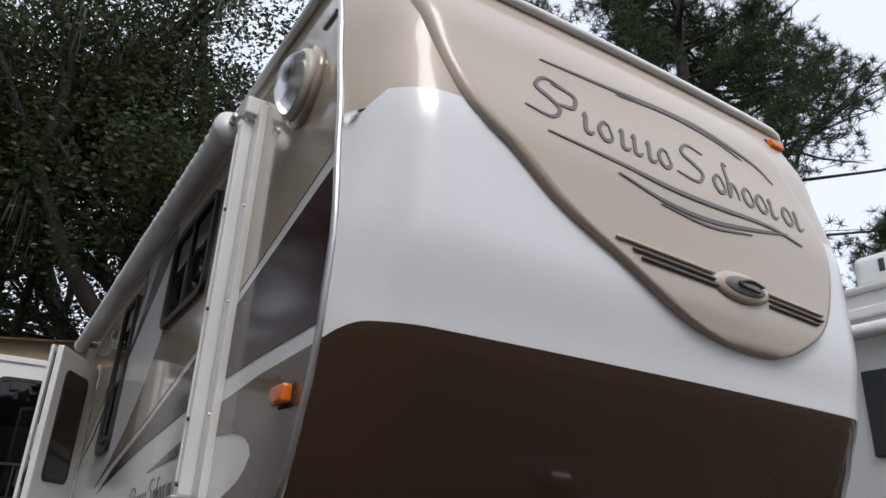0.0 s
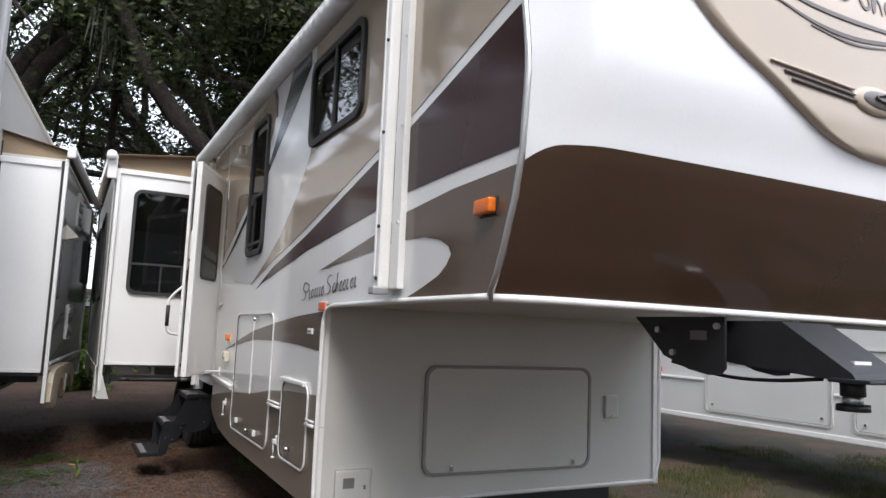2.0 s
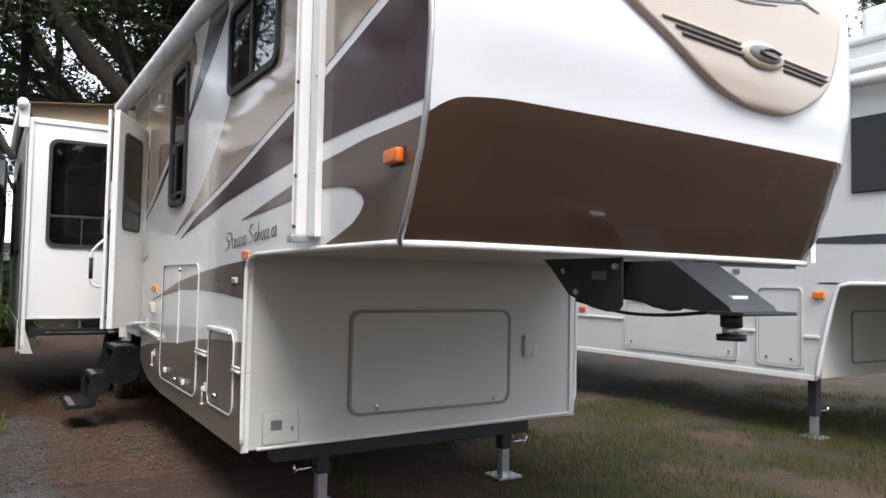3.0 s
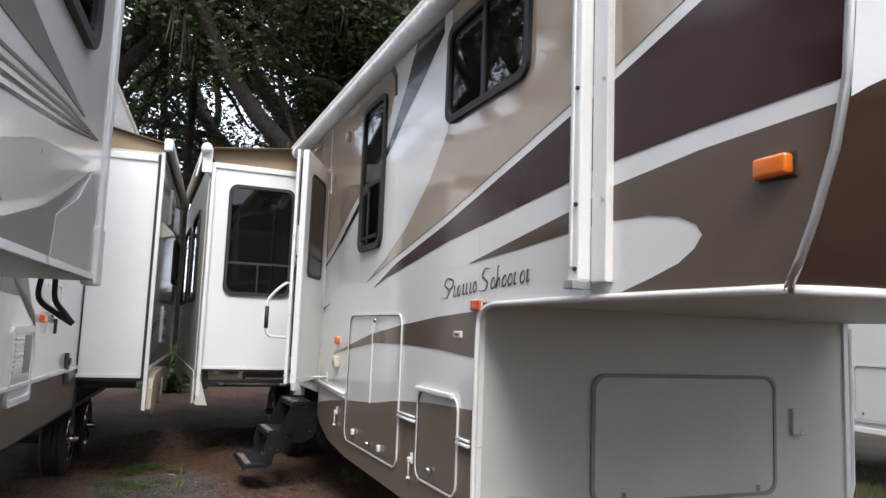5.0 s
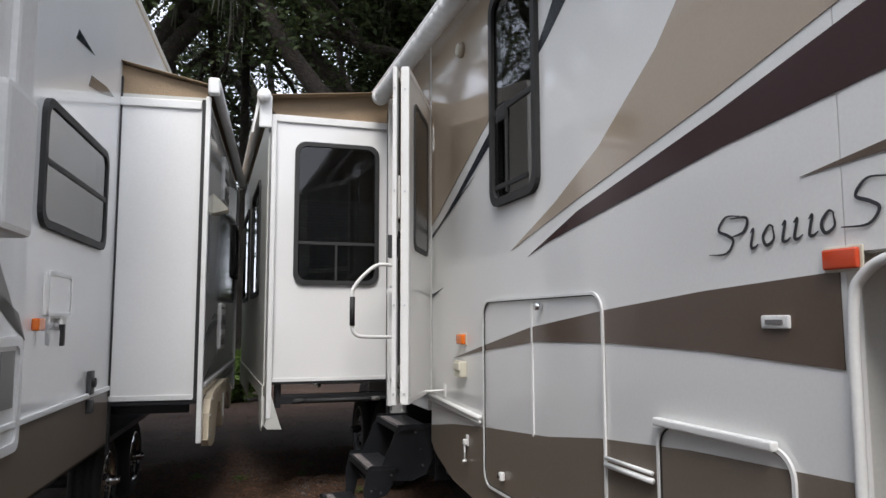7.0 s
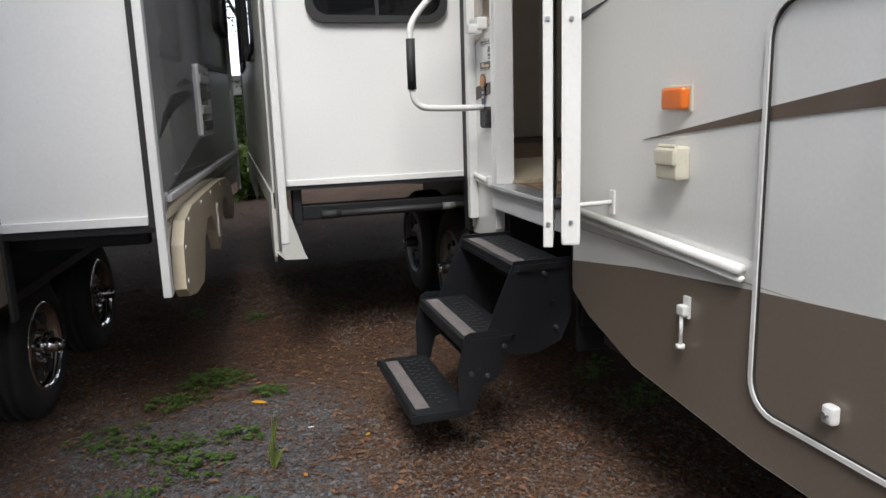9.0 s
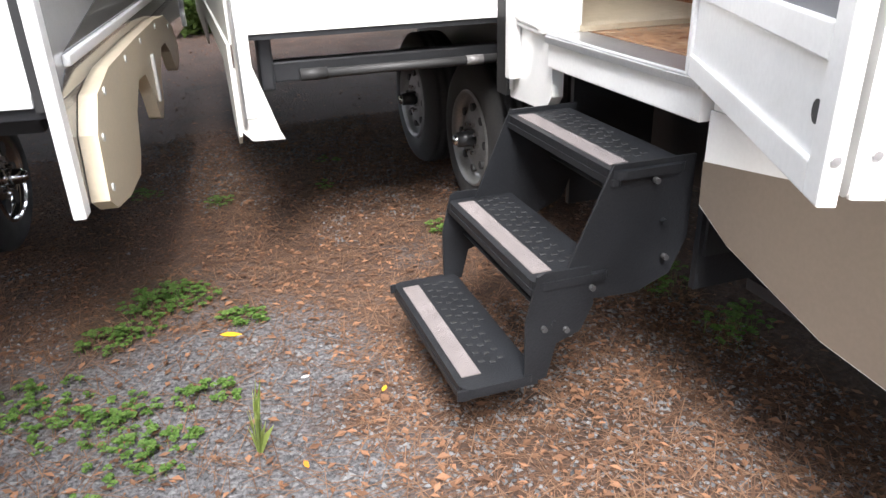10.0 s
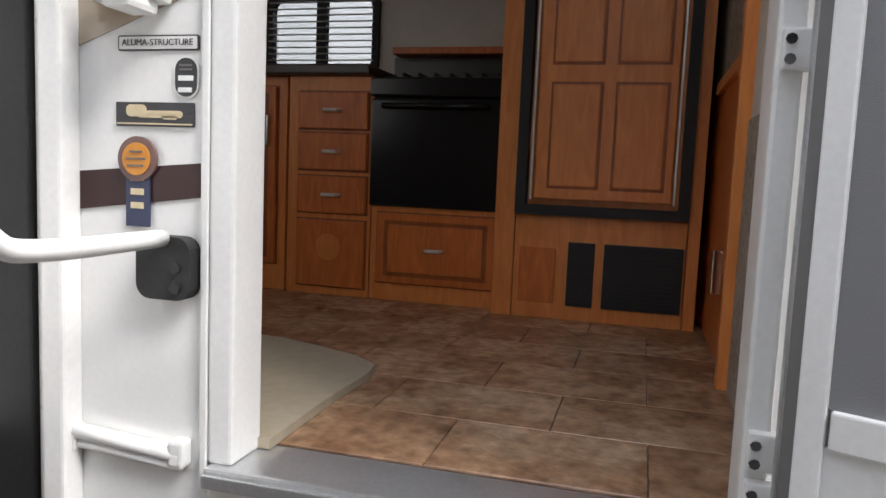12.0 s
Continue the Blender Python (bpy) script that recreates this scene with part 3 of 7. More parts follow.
decal("tan_graphic", [(7.44, 2.13), (7.2, 2.23), (6.4, 2.575), (5.9, 2.83), (5.66, 3.05), (5.58, 3.22), (5.66, 3.38), (5.85, 3.48), (6.4, 3.56), (7.44, 3.62)], TAN, [W2], "tan field behind the door window")
decal("tan_graphic", [(7.48, 2.99), (8.64, 2.99), (8.64, 3.62), (7.48, 3.62)], TAN)
decal("white_line_graphic", [(5.54, 3.16), (5.56, 3.32), (5.66, 3.45), (5.9, 3.53), (5.9, 3.49), (5.72, 3.41), (5.61, 3.30), (5.58, 3.16)], SLATE, (), "thin dark curve")
decal("thin_graphic", [(7.43, 2.07), (6.6, 2.32), (7.43, 2.045)], SLATE)
decal("taupe_graphic", [(6.99, 1.255), (6.46, 1.35), (5.87, 1.45), (5.15, 1.525), (4.6, 1.57), (4.10, 1.597), (4.10, 1.36), (4.6, 1.385), (5.15, 1.395), (5.8, 1.385), (6.46, 1.32)], TAUPE, (), "taupe spear")
decal("thin_graphic", [(7.43, 1.64), (7.18, 1.70), (7.43, 1.665)], SLATE)
decal("skirt_graphic", [(7.45, 0.79), (7.0, 0.855), (6.5, 0.905), (5.7, 0.97), (5.25, 1.03), (4.7, 1.075), (4.09, 1.10), (4.09, 0.447), (6.45, 0.475), (7.02, 0.525), (7.33, 0.615), (7.446, 0.68)], SKIRT, (), "taupe lower skirt", 0.003)


def window(parent_fn, y0, y1, z0, z1, r, slider, blind=True, name="window"):
    """A tinted window on the side wall: rubber frame, pane, centre bar, dark backing sheet behind."""
    w = parent_fn(name, ring(rounded(y0 - 0.03, y1 + 0.03, z0 - 0.03, z1 + 0.03, r + 0.02), rounded(y0 + 0.012, y1 - 0.012, z0 + 0.012, z1 - 0.012, r), "x", 0.004, -0.03), RUBBER, "black rubber window frame")
    parent_fn("pane", sheet(rounded(y0 + 0.01, y1 - 0.01, z0 + 0.01, z1 - 0.01, r), "x", -0.008, 0.005), GLASS, "dark tinted glass", parent=w)
    if slider == "v":
        parent_fn("bar", box(-0.022, 0.0, (y0 + y1) / 2 - 0.018, (y0 + y1) / 2 + 0.018, z0, z1, 0.004), RUBBER, parent=w)
    else:
        zz = z0 + (z1 - z0) * 0.42
        parent_fn("bar", box(-0.016, 0.0, y0 + 0.1, y1 - 0.02, z0 + 0.06, z0 + 0.085, 0.004), RUBBER, parent=w)
        parent_fn("bar", box(-0.016, 0.0, y0 + 0.02, y1 - 0.02, zz, zz + 0.03, 0.004), RUBBER, parent=w)
        parent_fn("bar", box(-0.016, 0.0, y1 - 0.19, y1 - 0.165, z0 + 0.03, zz, 0.004), RUBBER, parent=w)
        parent_fn("crank_cover", box(-0.02, 0.0, y1 - 0.19, y1 - 0.05, zz - 0.05, zz + 0.045, 0.02), RUBBER, parent=w)
    # added dark sheet close behind the glass; its colour stands for the dim interior
    parent_fn("shade", box(0.05, 0.055, y0 - 0.02, y1 + 0.02, z0 - 0.02, z1 + 0.02), INSIDE, "dark drawn shade", parent=w)
    return w


window(tp, *W1, 0.07, "v")
window(tp, *W2, 0.07, "h")


# ---- slide-out room ----
slide = thing("slide_out_room", "white slide-out room of the large trailer, extended", "slide-out", (-0.45, 10.6, 1.0))
slide_inv = Matrix.Translation((0.45, -10.6, -1.0))


def sp(name, bm, material, label="", smooth=False, parent=None):
    bm.transform(slide_inv)
    return part(name, bm, material, slide if parent is None else parent, label, smooth)


SX, SY0, SY1, SZ0, SZ1 = -0.965, 8.70, 12.65, 1.012, 3.16
sp("front_wall", wall("y", SY0, 0.04, (SX, 0.04), (SZ0, SZ1), [(-0.765, -0.125, 1.82, 2.94)]), WHITE)
SLIDE_OPEN = [(9.4, 10.5, 1.75, 2.75), (11.2, 12.3, 1.75, 2.75)]
sp("outer_wall", wall("x", SX, 0.04, (SY0 + 0.04, SY1), (SZ0, SZ1), SLIDE_OPEN), OFFWHITE)
sp("rear_wall", wall("y", SY1, -0.04, (SX, 0.04), (SZ0, SZ1)), WHITE)
sp("floor", box(SX, 0.04, SY0, SY1, SZ0 - 0.03, SZ0), BLACK)
sp("roof", box(SX, 0.04, SY0, SY1, SZ1, SZ1 + 0.03), OFFWHITE)
sp("bottom_trim", box(SX, 0.02, SY0 - 0.008, SY0, SZ0 - 0.01, SZ0 + 0.02, 0.003), TRIM)
sp("top_trim", box(SX, 0.02, SY0 - 0.02, SY0, SZ1 - 0.03, SZ1 + 0.03, 0.006), TRIM)
sp("seal", box(-0.02, -0.0005, 8.604, 8.695, 0.72, 3.3, 0.004), RUBBER, "black rubber slide seal")
fl = sp("flange", box(-1.0, -0.955, SY0 - 0.05, SY0 + 0.01, 0.72, SZ1 + 0.02, 0.008), TRIM, "white corner flange")
sp("flange_bead", tube([(-1.004, SY0 - 0.052, 0.7), (-1.004, SY0 - 0.052, SZ1)], 0.009, 6), ALU, parent=fl)
sp("fascia", wall("x", -1.02, 0.054, (SY0 - 0.04, SY1), (0.98, SZ1 + 0.02), SLIDE_OPEN), OFFWHITE, "glossy outer fascia")
sp("fender_skirt", sheet([(8.66, 0.98), (8.66, 0.66), (8.72, 0.62), (8.86, 0.66), (8.95, 0.80), (9.05, 0.88), (10.6, 0.88), (10.75, 0.70), (12.6, 0.72), (12.6, 0.98)], "x", -1.03, 0.012), OFFWHITE, "white skirt hanging below the slide-out")
sp("fender_skirt", sheet([(-1.02, 0.90), (-1.02, 0.68), (-0.985, 0.64), (-0.87, 0.635), (-0.885, 0.67), (-0.955, 0.90)], "y", 8.655, 0.01), OFFWHITE)
for y in (9.4, 11.2):
    ow = sp("outer_window", ring(rounded(y - 0.03, y + 1.13, 1.72, 2.78, 0.09), rounded(y + 0.01, y + 1.09, 1.76, 2.74, 0.07), "x", -1.018, -0.022), RUBBER, "black frame of the outer window")
    sp("pane", sheet(rounded(y + 0.005, y + 1.095, 1.755, 2.745, 0.07), "x", -1.022, 0.005), GLASS, "tinted glass", parent=ow).visible_shadow = False
sw = sp("window_frame", ring(rounded(-0.80, -0.09, 1.785, 2.975, 0.09), rounded(-0.765, -0.125, 1.82, 2.94, 0.075), "y", SY0 + 0.004, -0.03), RUBBER, "black rubber window frame")
sp("pane", sheet(rounded(-0.772, -0.118, 1.812, 2.948, 0.08), "y", SY0 - 0.008, 0.005), GLASS, "tinted glass", parent=sw)
sp("bar", box(-0.77, -0.12, SY0 - 0.016, SY0 - 0.002, 2.115, 2.14, 0.003), RUBBER, parent=sw)
sp("bar", box(-0.46, -0.44, SY0 - 0.016, SY0 - 0.002, 1.82, 2.12, 0.003), RUBBER, parent=sw)
b = bmesh.new()
for i in range(26):
    z = 1.83 + i * 0.026
    box(-0.76, -0.13, SY0 + 0.055, SY0 + 0.075, z, z + 0.02, bm=b)
blind = sp("blind", b, BLIND, "half-drawn grey blind slats", parent=sw)
sp("curtain", box(-0.78, -0.10, SY0 + 0.13, SY0 + 0.14, 1.78, 2.98), INSIDE, parent=sw)
# topper over the slide
topper = thing("slide_topper", "brown fabric slide-out topper with white roller ends", "awning", (-0.5, 10.6, 3.3))
def ap(name, bm, material, label="", smooth=False):
    bm.transform(Matrix.Translation((0.5, -10.6, -3.3)))
    return part(name, bm, material, topper, label, smooth)
b = bmesh.new()
v = [b.verts.new(p) for p in ((0.0, 8.60, 3.44), (-1.06, 8.60, 3.32), (-1.06, 12.7, 3.32), (0.0, 12.7, 3.44))]
f = b.faces.new(v)
e = bmesh.ops.extrude_face_region(b, geom=[f])
bmesh.ops.translate(b, verts=[g for g in e["geom"] if isinstance(g, bmesh.types.BMVert)], vec=(0, 0, 0.004))
ap("fabric", b, FABTAN, "brown topper fabric")
ap("fabric_side", sheet([(0.0, 3.195), (0.0, 3.44), (-1.05, 3.32), (-0.96, 3.195)], "y", 8.72, 0.004), FABTAN)
ap("roller", rod((-1.07, 8.58, 3.30), (-1.07, 12.7, 3.30), 0.042, 14), FABRIC, "white rolled fabric", True)
ap("roller_end", rod((-1.07, 8.54, 3.30), (-1.07, 8.585, 3.30), 0.055, 16), TRIM, "white end cap", True)
ap("bracket", box(-1.10, -1.0, 8.60, 8.64, 3.05, 3.32, 0.012), TRIM)
ap("deflector", sheet([(-1.12, 3.32), (-1.12, 3.25), (-1.16, 3.0), (-1.145, 3.0), (-1.09, 3.3)], "y", 8.6, 0.006), TRIM)
# slide rails below
for y, z in ((8.78, 0.815),):
    sp("slide_rail", box(-0.88, 0.3, y, y + 0.07, z, z + 0.075, 0.008), BLACK, "black slide rail")
sp("slide_ram", rod((-0.72, 8.745, 0.842), (0.1, 8.745, 0.842), 0.018, 10), RUBBER, "black hydraulic tube", True)
sp("ram_sleeve", rod((-0.78, 8.745, 0.842), (-0.68, 8.745, 0.842), 0.023, 10), RUBBER, "dark steel sleeve", True)
sp("scuffed_sleeve", rod((-0.13, 8.745, 0.842), (-0.06, 8.745, 0.842), 0.0192, 10), GREY, "pale scuffed end of the tube", True)
sp("slide_ram_bracket", box(-0.92, -0.87, 8.76, 8.86, 0.79, 1.0, 0.01), BLACK)

# ---- wheels ----
def wheel(owner, label, at, r, w, rim_r, mats, spokes=0, turn=0):
    """Tyre with tread grooves, dished rim with hand holes, hub and nuts; axle along x, outer side to -x."""
    b = bmesh.new()
    prof = [(-w / 2 + 0.012, rim_r), (-w / 2, rim_r + 0.03), (-w / 2 - 0.004, (r + rim_r) / 2), (-w / 2 + 0.012, r - 0.03), (-w / 2 + 0.03, r - 0.006)]
    for g in (-0.3, 0.0, 0.3):
        c = g * w * 0.75
        prof += [(c - 0.012, r), (c - 0.008, r - 0.012), (c + 0.008, r - 0.012), (c + 0.012, r)]
    prof += [(w / 2 - 0.03, r - 0.006), (w / 2 - 0.012, r - 0.03), (w / 2 + 0.004, (r + rim_r) / 2), (w / 2, rim_r + 0.03), (w / 2 - 0.012, rim_r)]
    seg = 56
    rows = [[b.verts.new((x, q * math.cos(k * math.tau / seg), q * math.sin(k * math.tau / seg))) for k in range(seg)] for x, q in prof]
    for p, q in zip(rows, rows[1:]):
        for k in range(seg):
            b.faces.new((p[k], p[(k + 1) % seg], q[(k + 1) % seg], q[k]))
    th = part("wheel", b, TYRE, owner, label, True)
    th.location = Vector(at) - owner.location
    th.rotation_euler = (0, 0, turn)
    b = bmesh.new()
    dish = [(-w / 2 + 0.008, rim_r + 0.012), (-w / 2 - 0.004, rim_r), (-w / 2 + 0.03, rim_r - 0.015), (-w / 2 + 0.05, rim_r * 0.86), (-w / 2 + 0.02, rim_r * 0.55), (-w / 2 + 0.025, rim_r * 0.30), (-w / 2 + 0.025, 0.001)]
    rows = [[b.verts.new((x, q * math.cos(k * math.tau / 40), q * math.sin(k * math.tau / 40))) for k in range(40)] for x, q in dish]
    for i, (p, q) in enumerate(zip(rows, rows[1:])):
        for k in range(40):
            f = b.faces.new((p[k], p[(k + 1) % 40], q[(k + 1) % 40], q[k]))
    part("rim", b, mats, th, "dull steel rim", True)
    n = spokes or 8
    for k in range(n):
        a = k * math.tau / n
        b = rod((-w / 2 + 0.017, rim_r * 0.68 * math.cos(a), rim_r * 0.68 * math.sin(a)), (-w / 2 + 0.045, rim_r * 0.68 * math.cos(a), rim_r * 0.68 * math.sin(a)), rim_r * (0.17 if spokes else 0.09), 12)
        part("hand_hole", b, RUBBER, th)
    part("hub", rod((-w / 2 + 0.03, 0, 0), (-w / 2 - 0.055, 0, 0), 0.042, 16, r2=0.034), BLACK if not spokes else CHROME, th, "", True)
    part("hub_cap", rod((-w / 2 - 0.05, 0, 0), (-w / 2 - 0.075, 0, 0), 0.03, 16, r2=0.02), CHROME, th, "shiny hub cap", True)
    for k in range(8):
        a = k * math.tau / 8 + 0.3
        part("wheel_nut", rod((-w / 2 + 0.03, 0.07 * math.cos(a), 0.07 * math.sin(a)), (-w / 2 + 0.0, 0.07 * math.cos(a), 0.07 * math.sin(a)), 0.01, 6), CHROME, th)
    return th


for y in (9.12, 10.03):
    wheel(trailer, "worn black tyre on a dull steel rim", (0.13, y, 0.41), 0.37, 0.22, 0.215, RIM)
tp("wheel_liner", box(0.28, 0.34, 8.66, 10.7, 0.5, 1.0), BLACK)
tp("wheel_liner", box(0.0, 0.3, 8.66, 12.6, 0.98, 1.0), BLACK)
tp("axle", rod((0.13, 9.12, 0.41), (2.5, 9.12, 0.41), 0.04), BLACK)
tp("axle", rod((0.13, 10.03, 0.41), (2.5, 10.03, 0.41), 0.04), BLACK)

# ---- awning on the side wall ----
awning = thing("awning", "rolled white awning with aluminium arms on the trailer side", "awning", (0, 5.8, 3.4))
def aw(name, bm, material, label="", smooth=False, parent=None):
    bm.transform(Matrix.Translation((0, -5.8, -3.4)))
    return part(name, bm, material, awning if parent is None else parent, label, smooth)


b = bmesh.new()
seg, n = 16, 300
rows = []
for i in range(n + 1):
    y = 3.22 + (8.50 - 3.22) * i / n
    row = []
    for k in range(seg):
        a = k * math.tau / seg
        r = 0.064 + 0.005 * noise.noise((y * 6, math.cos(a) * 1.5, math.sin(a) * 1.5)) + 0.0045 * math.sin(y * 62 + a * 2 + 2.0 * noise.noise((y * 3, 0, 0)))
        row.append(b.verts.new((-0.115 + r * math.cos(a), y, 3.375 + r * math.sin(a))))
    rows.append(row)
for p, q in zip(rows, rows[1:]):
    for k in range(seg):
        b.faces.new((p[k], p[(k + 1) % seg], q[(k + 1) % seg], q[k]))
b.faces.new(rows[0])
b.faces.new(rows[-1][::-1])
aw("roller", b, FABRIC, "rolled white vinyl with ripples", True)
aw("fabric_flap", box(-0.06, 0.0, 3.2, 8.5, 3.43, 3.445), FABRIC)
aw("roller_cap", rod((-0.115, 3.16, 3.375), (-0.115, 3.225, 3.375), 0.072, 18), TRIM, "white roller end cap", True)
aw("roller_cap", rod((-0.115, 8.50, 3.375), (-0.115, 8.56, 3.375), 0.072, 18), TRIM, "white roller end cap", True)
aw("cap_knob", rod((-0.105, 3.10, 3.40), (-0.105, 3.17, 3.40), 0.022, 10), ALU, "", True)
aw("wall_channel", box(-0.035, 0.0, 2.95, 3.043, 1.69, 3.42, 0.006), TRIM, "white aluminium wall channel")
arm = aw("arm", box(-0.09, -0.03, 3.045, 3.12, 1.69, 3.36, 0.014), TRIM, "white aluminium awning arm")
aw("arm_rib", box(-0.096, -0.08, 3.085, 3.10, 1.75, 3.3, 0.004), TRIM, parent=arm)
aw("arm_foot", box(-0.11, -0.02, 3.05, 3.115, 1.665, 1.70, 0.006), STEEL, "grey foot bracket", parent=arm)
for z in (1.74, 1.985, 2.44, 2.90):
    aw("bolt", rod((-0.098, 3.062, z), (-0.086, 3.062, z), 0.009, 8), BLACK, parent=arm)
for z in (2.0, 2.46, 2.9):
    aw("bolt", rod((-0.042, 2.97, z), (-0.03, 2.97, z), 0.007, 8), ALU)
aw("wall_channel", box(-0.045, 0.0, 8.515, 8.56, 0.80, 3.36, 0.006), TRIM, "white aluminium wall channel")
aw("top_bracket", box(-0.09, 0.0, 3.0, 3.06, 3.38, 3.47, 0.01), TRIM)

# ---- fixtures on the trailer side ----
def marker(name, y, z, w, h, d, lens, label):
    th = thing(name, label, "marker light", (0, y, z), "side marker lights")
    part("base", box(-0.008, 0.0, -w / 2 - 0.006, w / 2 + 0.006, -h / 2 - 0.006, h / 2 + 0.006, 0.004), IVORY if d < 0.04 else RUBBER, th)
    part("lens", box(-d, -0.006, -w / 2, w / 2, -h / 2, h / 2, min(d * 0.3, h * 0.3), 3), lens, th, "", True)


marker("marker_light", 2.205, 1.968, 0.115, 0.06, 0.042, AMBER, "amber side marker light on the brown nose band")
marker("marker_light", 4.085, 1.625, 0.10, 0.05, 0.022, REDLENS, "flat orange marker light below the script lettering")
marker("marker_light", 6.80, 1.375, 0.10, 0.06, 0.035, AMBER, "amber side marker light beside the entry door")

sp_light = thing("porch_light", "round clear-glass scare light on a tan base", "lamp", (0, 2.42, 3.21))
part("base", rod((0.0, 0, 0), (-0.03, 0, 0), 0.175, 32, r2=0.165), TAN, sp_light, "round tan base", True)
part("rim", rod((-0.03, 0, 0.0), (-0.06, 0, 0.0), 0.15, 32, r2=0.14), IVORY, sp_light, "", True)
b = bmesh.new()
bmesh.ops.create_uvsphere(b, u_segments=24, v_segments=14, radius=0.13, matrix=Matrix.Translation((-0.055, 0, 0)) @ Matrix.Diagonal((0.55, 1, 1, 1)))
part("lens", b, LENS, sp_light, "ribbed clear lens", True)
part("reflector", rod((-0.0605, 0, 0), (-0.064, 0, 0), 0.125, 24), CHROME, sp_light)
for y, z in ((2.62, 3.30), (2.24, 3.42)):
    tp("grab_slot", box(-0.014, 0.0, y - 0.06, y + 0.06, z - 0.012, z + 0.012, 0.005), TAUPE, "thin brown strip lamp")
rs = thing("round_speaker", "small round tan outside speaker", "speaker", (0, 6.80, 3.15))
part("body", rod((0, 0, 0), (-0.03, 0, 0), 0.05, 20, r2=0.045), TAN, rs, "", True)
part("grille", rod((-0.03, 0, 0), (-0.036, 0, 0), 0.035, 18), IVORY, rs, "", True)

sock = thing("outlet_box", "ivory weatherproof outlet box on the trailer side", "outlet", (0, 6.80, 1.20))
part("housing", box(-0.045, 0, -0.055, 0.055, -0.048, 0.048, 0.015, 3), IVORY, sock)
part("lid", box(-0.054, -0.025, -0.05, 0.05, -0.008, 0.042, 0.012, 3), IVORY, sock, "hinged ivory lid")
part("hinge", rod((-0.04, -0.04, 0.046), (-0.04, 0.04, 0.046), 0.006, 8), IVORY, sock)


def tee_latch(y, z, name="door_holder"):
    th = thing(name, "white plastic door holder clip on the taupe skirt", "latch", (-0.003, y, z), "door holder clips")
    part("plate", box(-0.010, 0, -0.014, 0.014, -0.01, 0.055, 0.004), TRIM, th)
    part("arm", rod((-0.022, 0, 0.02), (-0.022, 0, -0.085), 0.0055, 8), TRIM, th, "", True)
    part("knob", rod((-0.022, 0, -0.085), (-0.022, 0, -0.097), 0.013, 12), TRIM, th, "", True)
    part("clip", box(-0.030, -0.008, -0.017, 0.017, 0.0, 0.030, 0.006), TRIM, th)


tee_latch(6.73, 0.775)
tee_latch(4.93, 0.70)


def bay_door(name, label, y0, y1, z0, z1, r, handle_z, locks):
    """A baggage door: frame moulding, hinge bar and locks."""
    th = thing(name, label, "hatch", (-0.004, (y0 + y1) / 2, (z0 + z1) / 2))
    def q(n, bm, m, lab="", smooth=False):
        bm.transform(Matrix.Translation((0.004, -(y0 + y1) / 2, -(z0 + z1) / 2)))
        return part(n, bm, m, th, lab, smooth)
    q("frame", ring(rounded(y0 + 0.004, y1 - 0.004, z0 + 0.004, z1 - 0.004, r, 6), rounded(y0 + 0.016, y1 - 0.016, z0 + 0.016, z1 - 0.016, r * 0.87, 6), "x", -0.004, -0.009), TRIM, "white aluminium frame")
    q("gasket", ring(rounded(y0 + 0.017, y1 - 0.017, z0 + 0.017, z1 - 0.017, r * 0.86, 6), rounded(y0 + 0.021, y1 - 0.021, z0 + 0.021, z1 - 0.021, r * 0.84, 6), "x", -0.004, -0.005), RUBBER, "black gasket line")
    for n_, y, z in locks:
        if n_ == "thumb":
            q("thumb_latch", box(-0.03, -0.004, y - 0.017, y + 0.017, z - 0.022, z + 0.022, 0.010, 3), TRIM, "white thumb latch")
            q("lock_cylinder", rod((-0.03, y, z), (-0.038, y, z), 0.009, 12), CHROME, "chrome lock")
        else:
            q("lock", rod((-0.004, y, z), (-0.035, y, z), 0.016, 14), CHROME, "chrome lock", True)
    return th


bay_door("baggage_door", "tall storage hatch with a white frame on the trailer side", 5.19, 6.47, 0.60, 1.60, 0.09, 0, [("thumb", 6.20, 0.70), ("thumb", 5.55, 0.68), ("lock", 5.80, 0.67), ("lock", 5.74, 1.545)])
bay_door("baggage_door", "small storage hatch with a white hinge bar", 4.26, 4.87, 0.62, 1.15, 0.08, 0, [("lock", 4.62, 0.71)])
tp("hinge_bar", box(-0.032, -0.004, 4.32, 4.86, 1.132, 1.16, 0.009, 3), TRIM, "white hinge bar")
tp("door_seam", box(-0.006, 0.0, 5.84, 5.855, 0.95, 1.57), TRIM, "thin white seam strip")
for y0, y1, z in ((4.88, 5.18, 0.945), (4.10, 4.25, 0.92)):
    tp("rail", tube([(-0.02, y0, z), (-0.02, y1, z)], 0.011, 8), TRIM, "short white rail", True)
    tp("rail", tube([(-0.02, y0, z + 0.025), (-0.02, y1, z + 0.025)], 0.008, 8), TRIM, "", True)
tp("rail", tube([(-0.02, 6.50, 0.955), (-0.02, 7.44, 0.99)], 0.016, 8), TRIM, "white rub rail", True)
tp("rail", tube([(-0.016, 6.50, 0.93), (-0.016, 7.44, 0.965)], 0.010, 8), TRIM, "", True)
vent = thing("small_vent", "small white latch plate on the taupe spear", "vent", (0, 4.31, 1.475))
part("plate", box(-0.012, 0, -0.05, 0.05, -0.018, 0.018, 0.005), TRIM, vent)
part("slot", box(-0.016, -0.01, -0.03, 0.03, -0.006, 0.006), GREY, vent)
stay = thing("door_stay", "white door holder arm beside the entry", "latch", (0, 7.16, 1.045))
part("plate", box(-0.008, 0, -0.015, 0.015, -0.04, 0.04, 0.003), TRIM, stay)
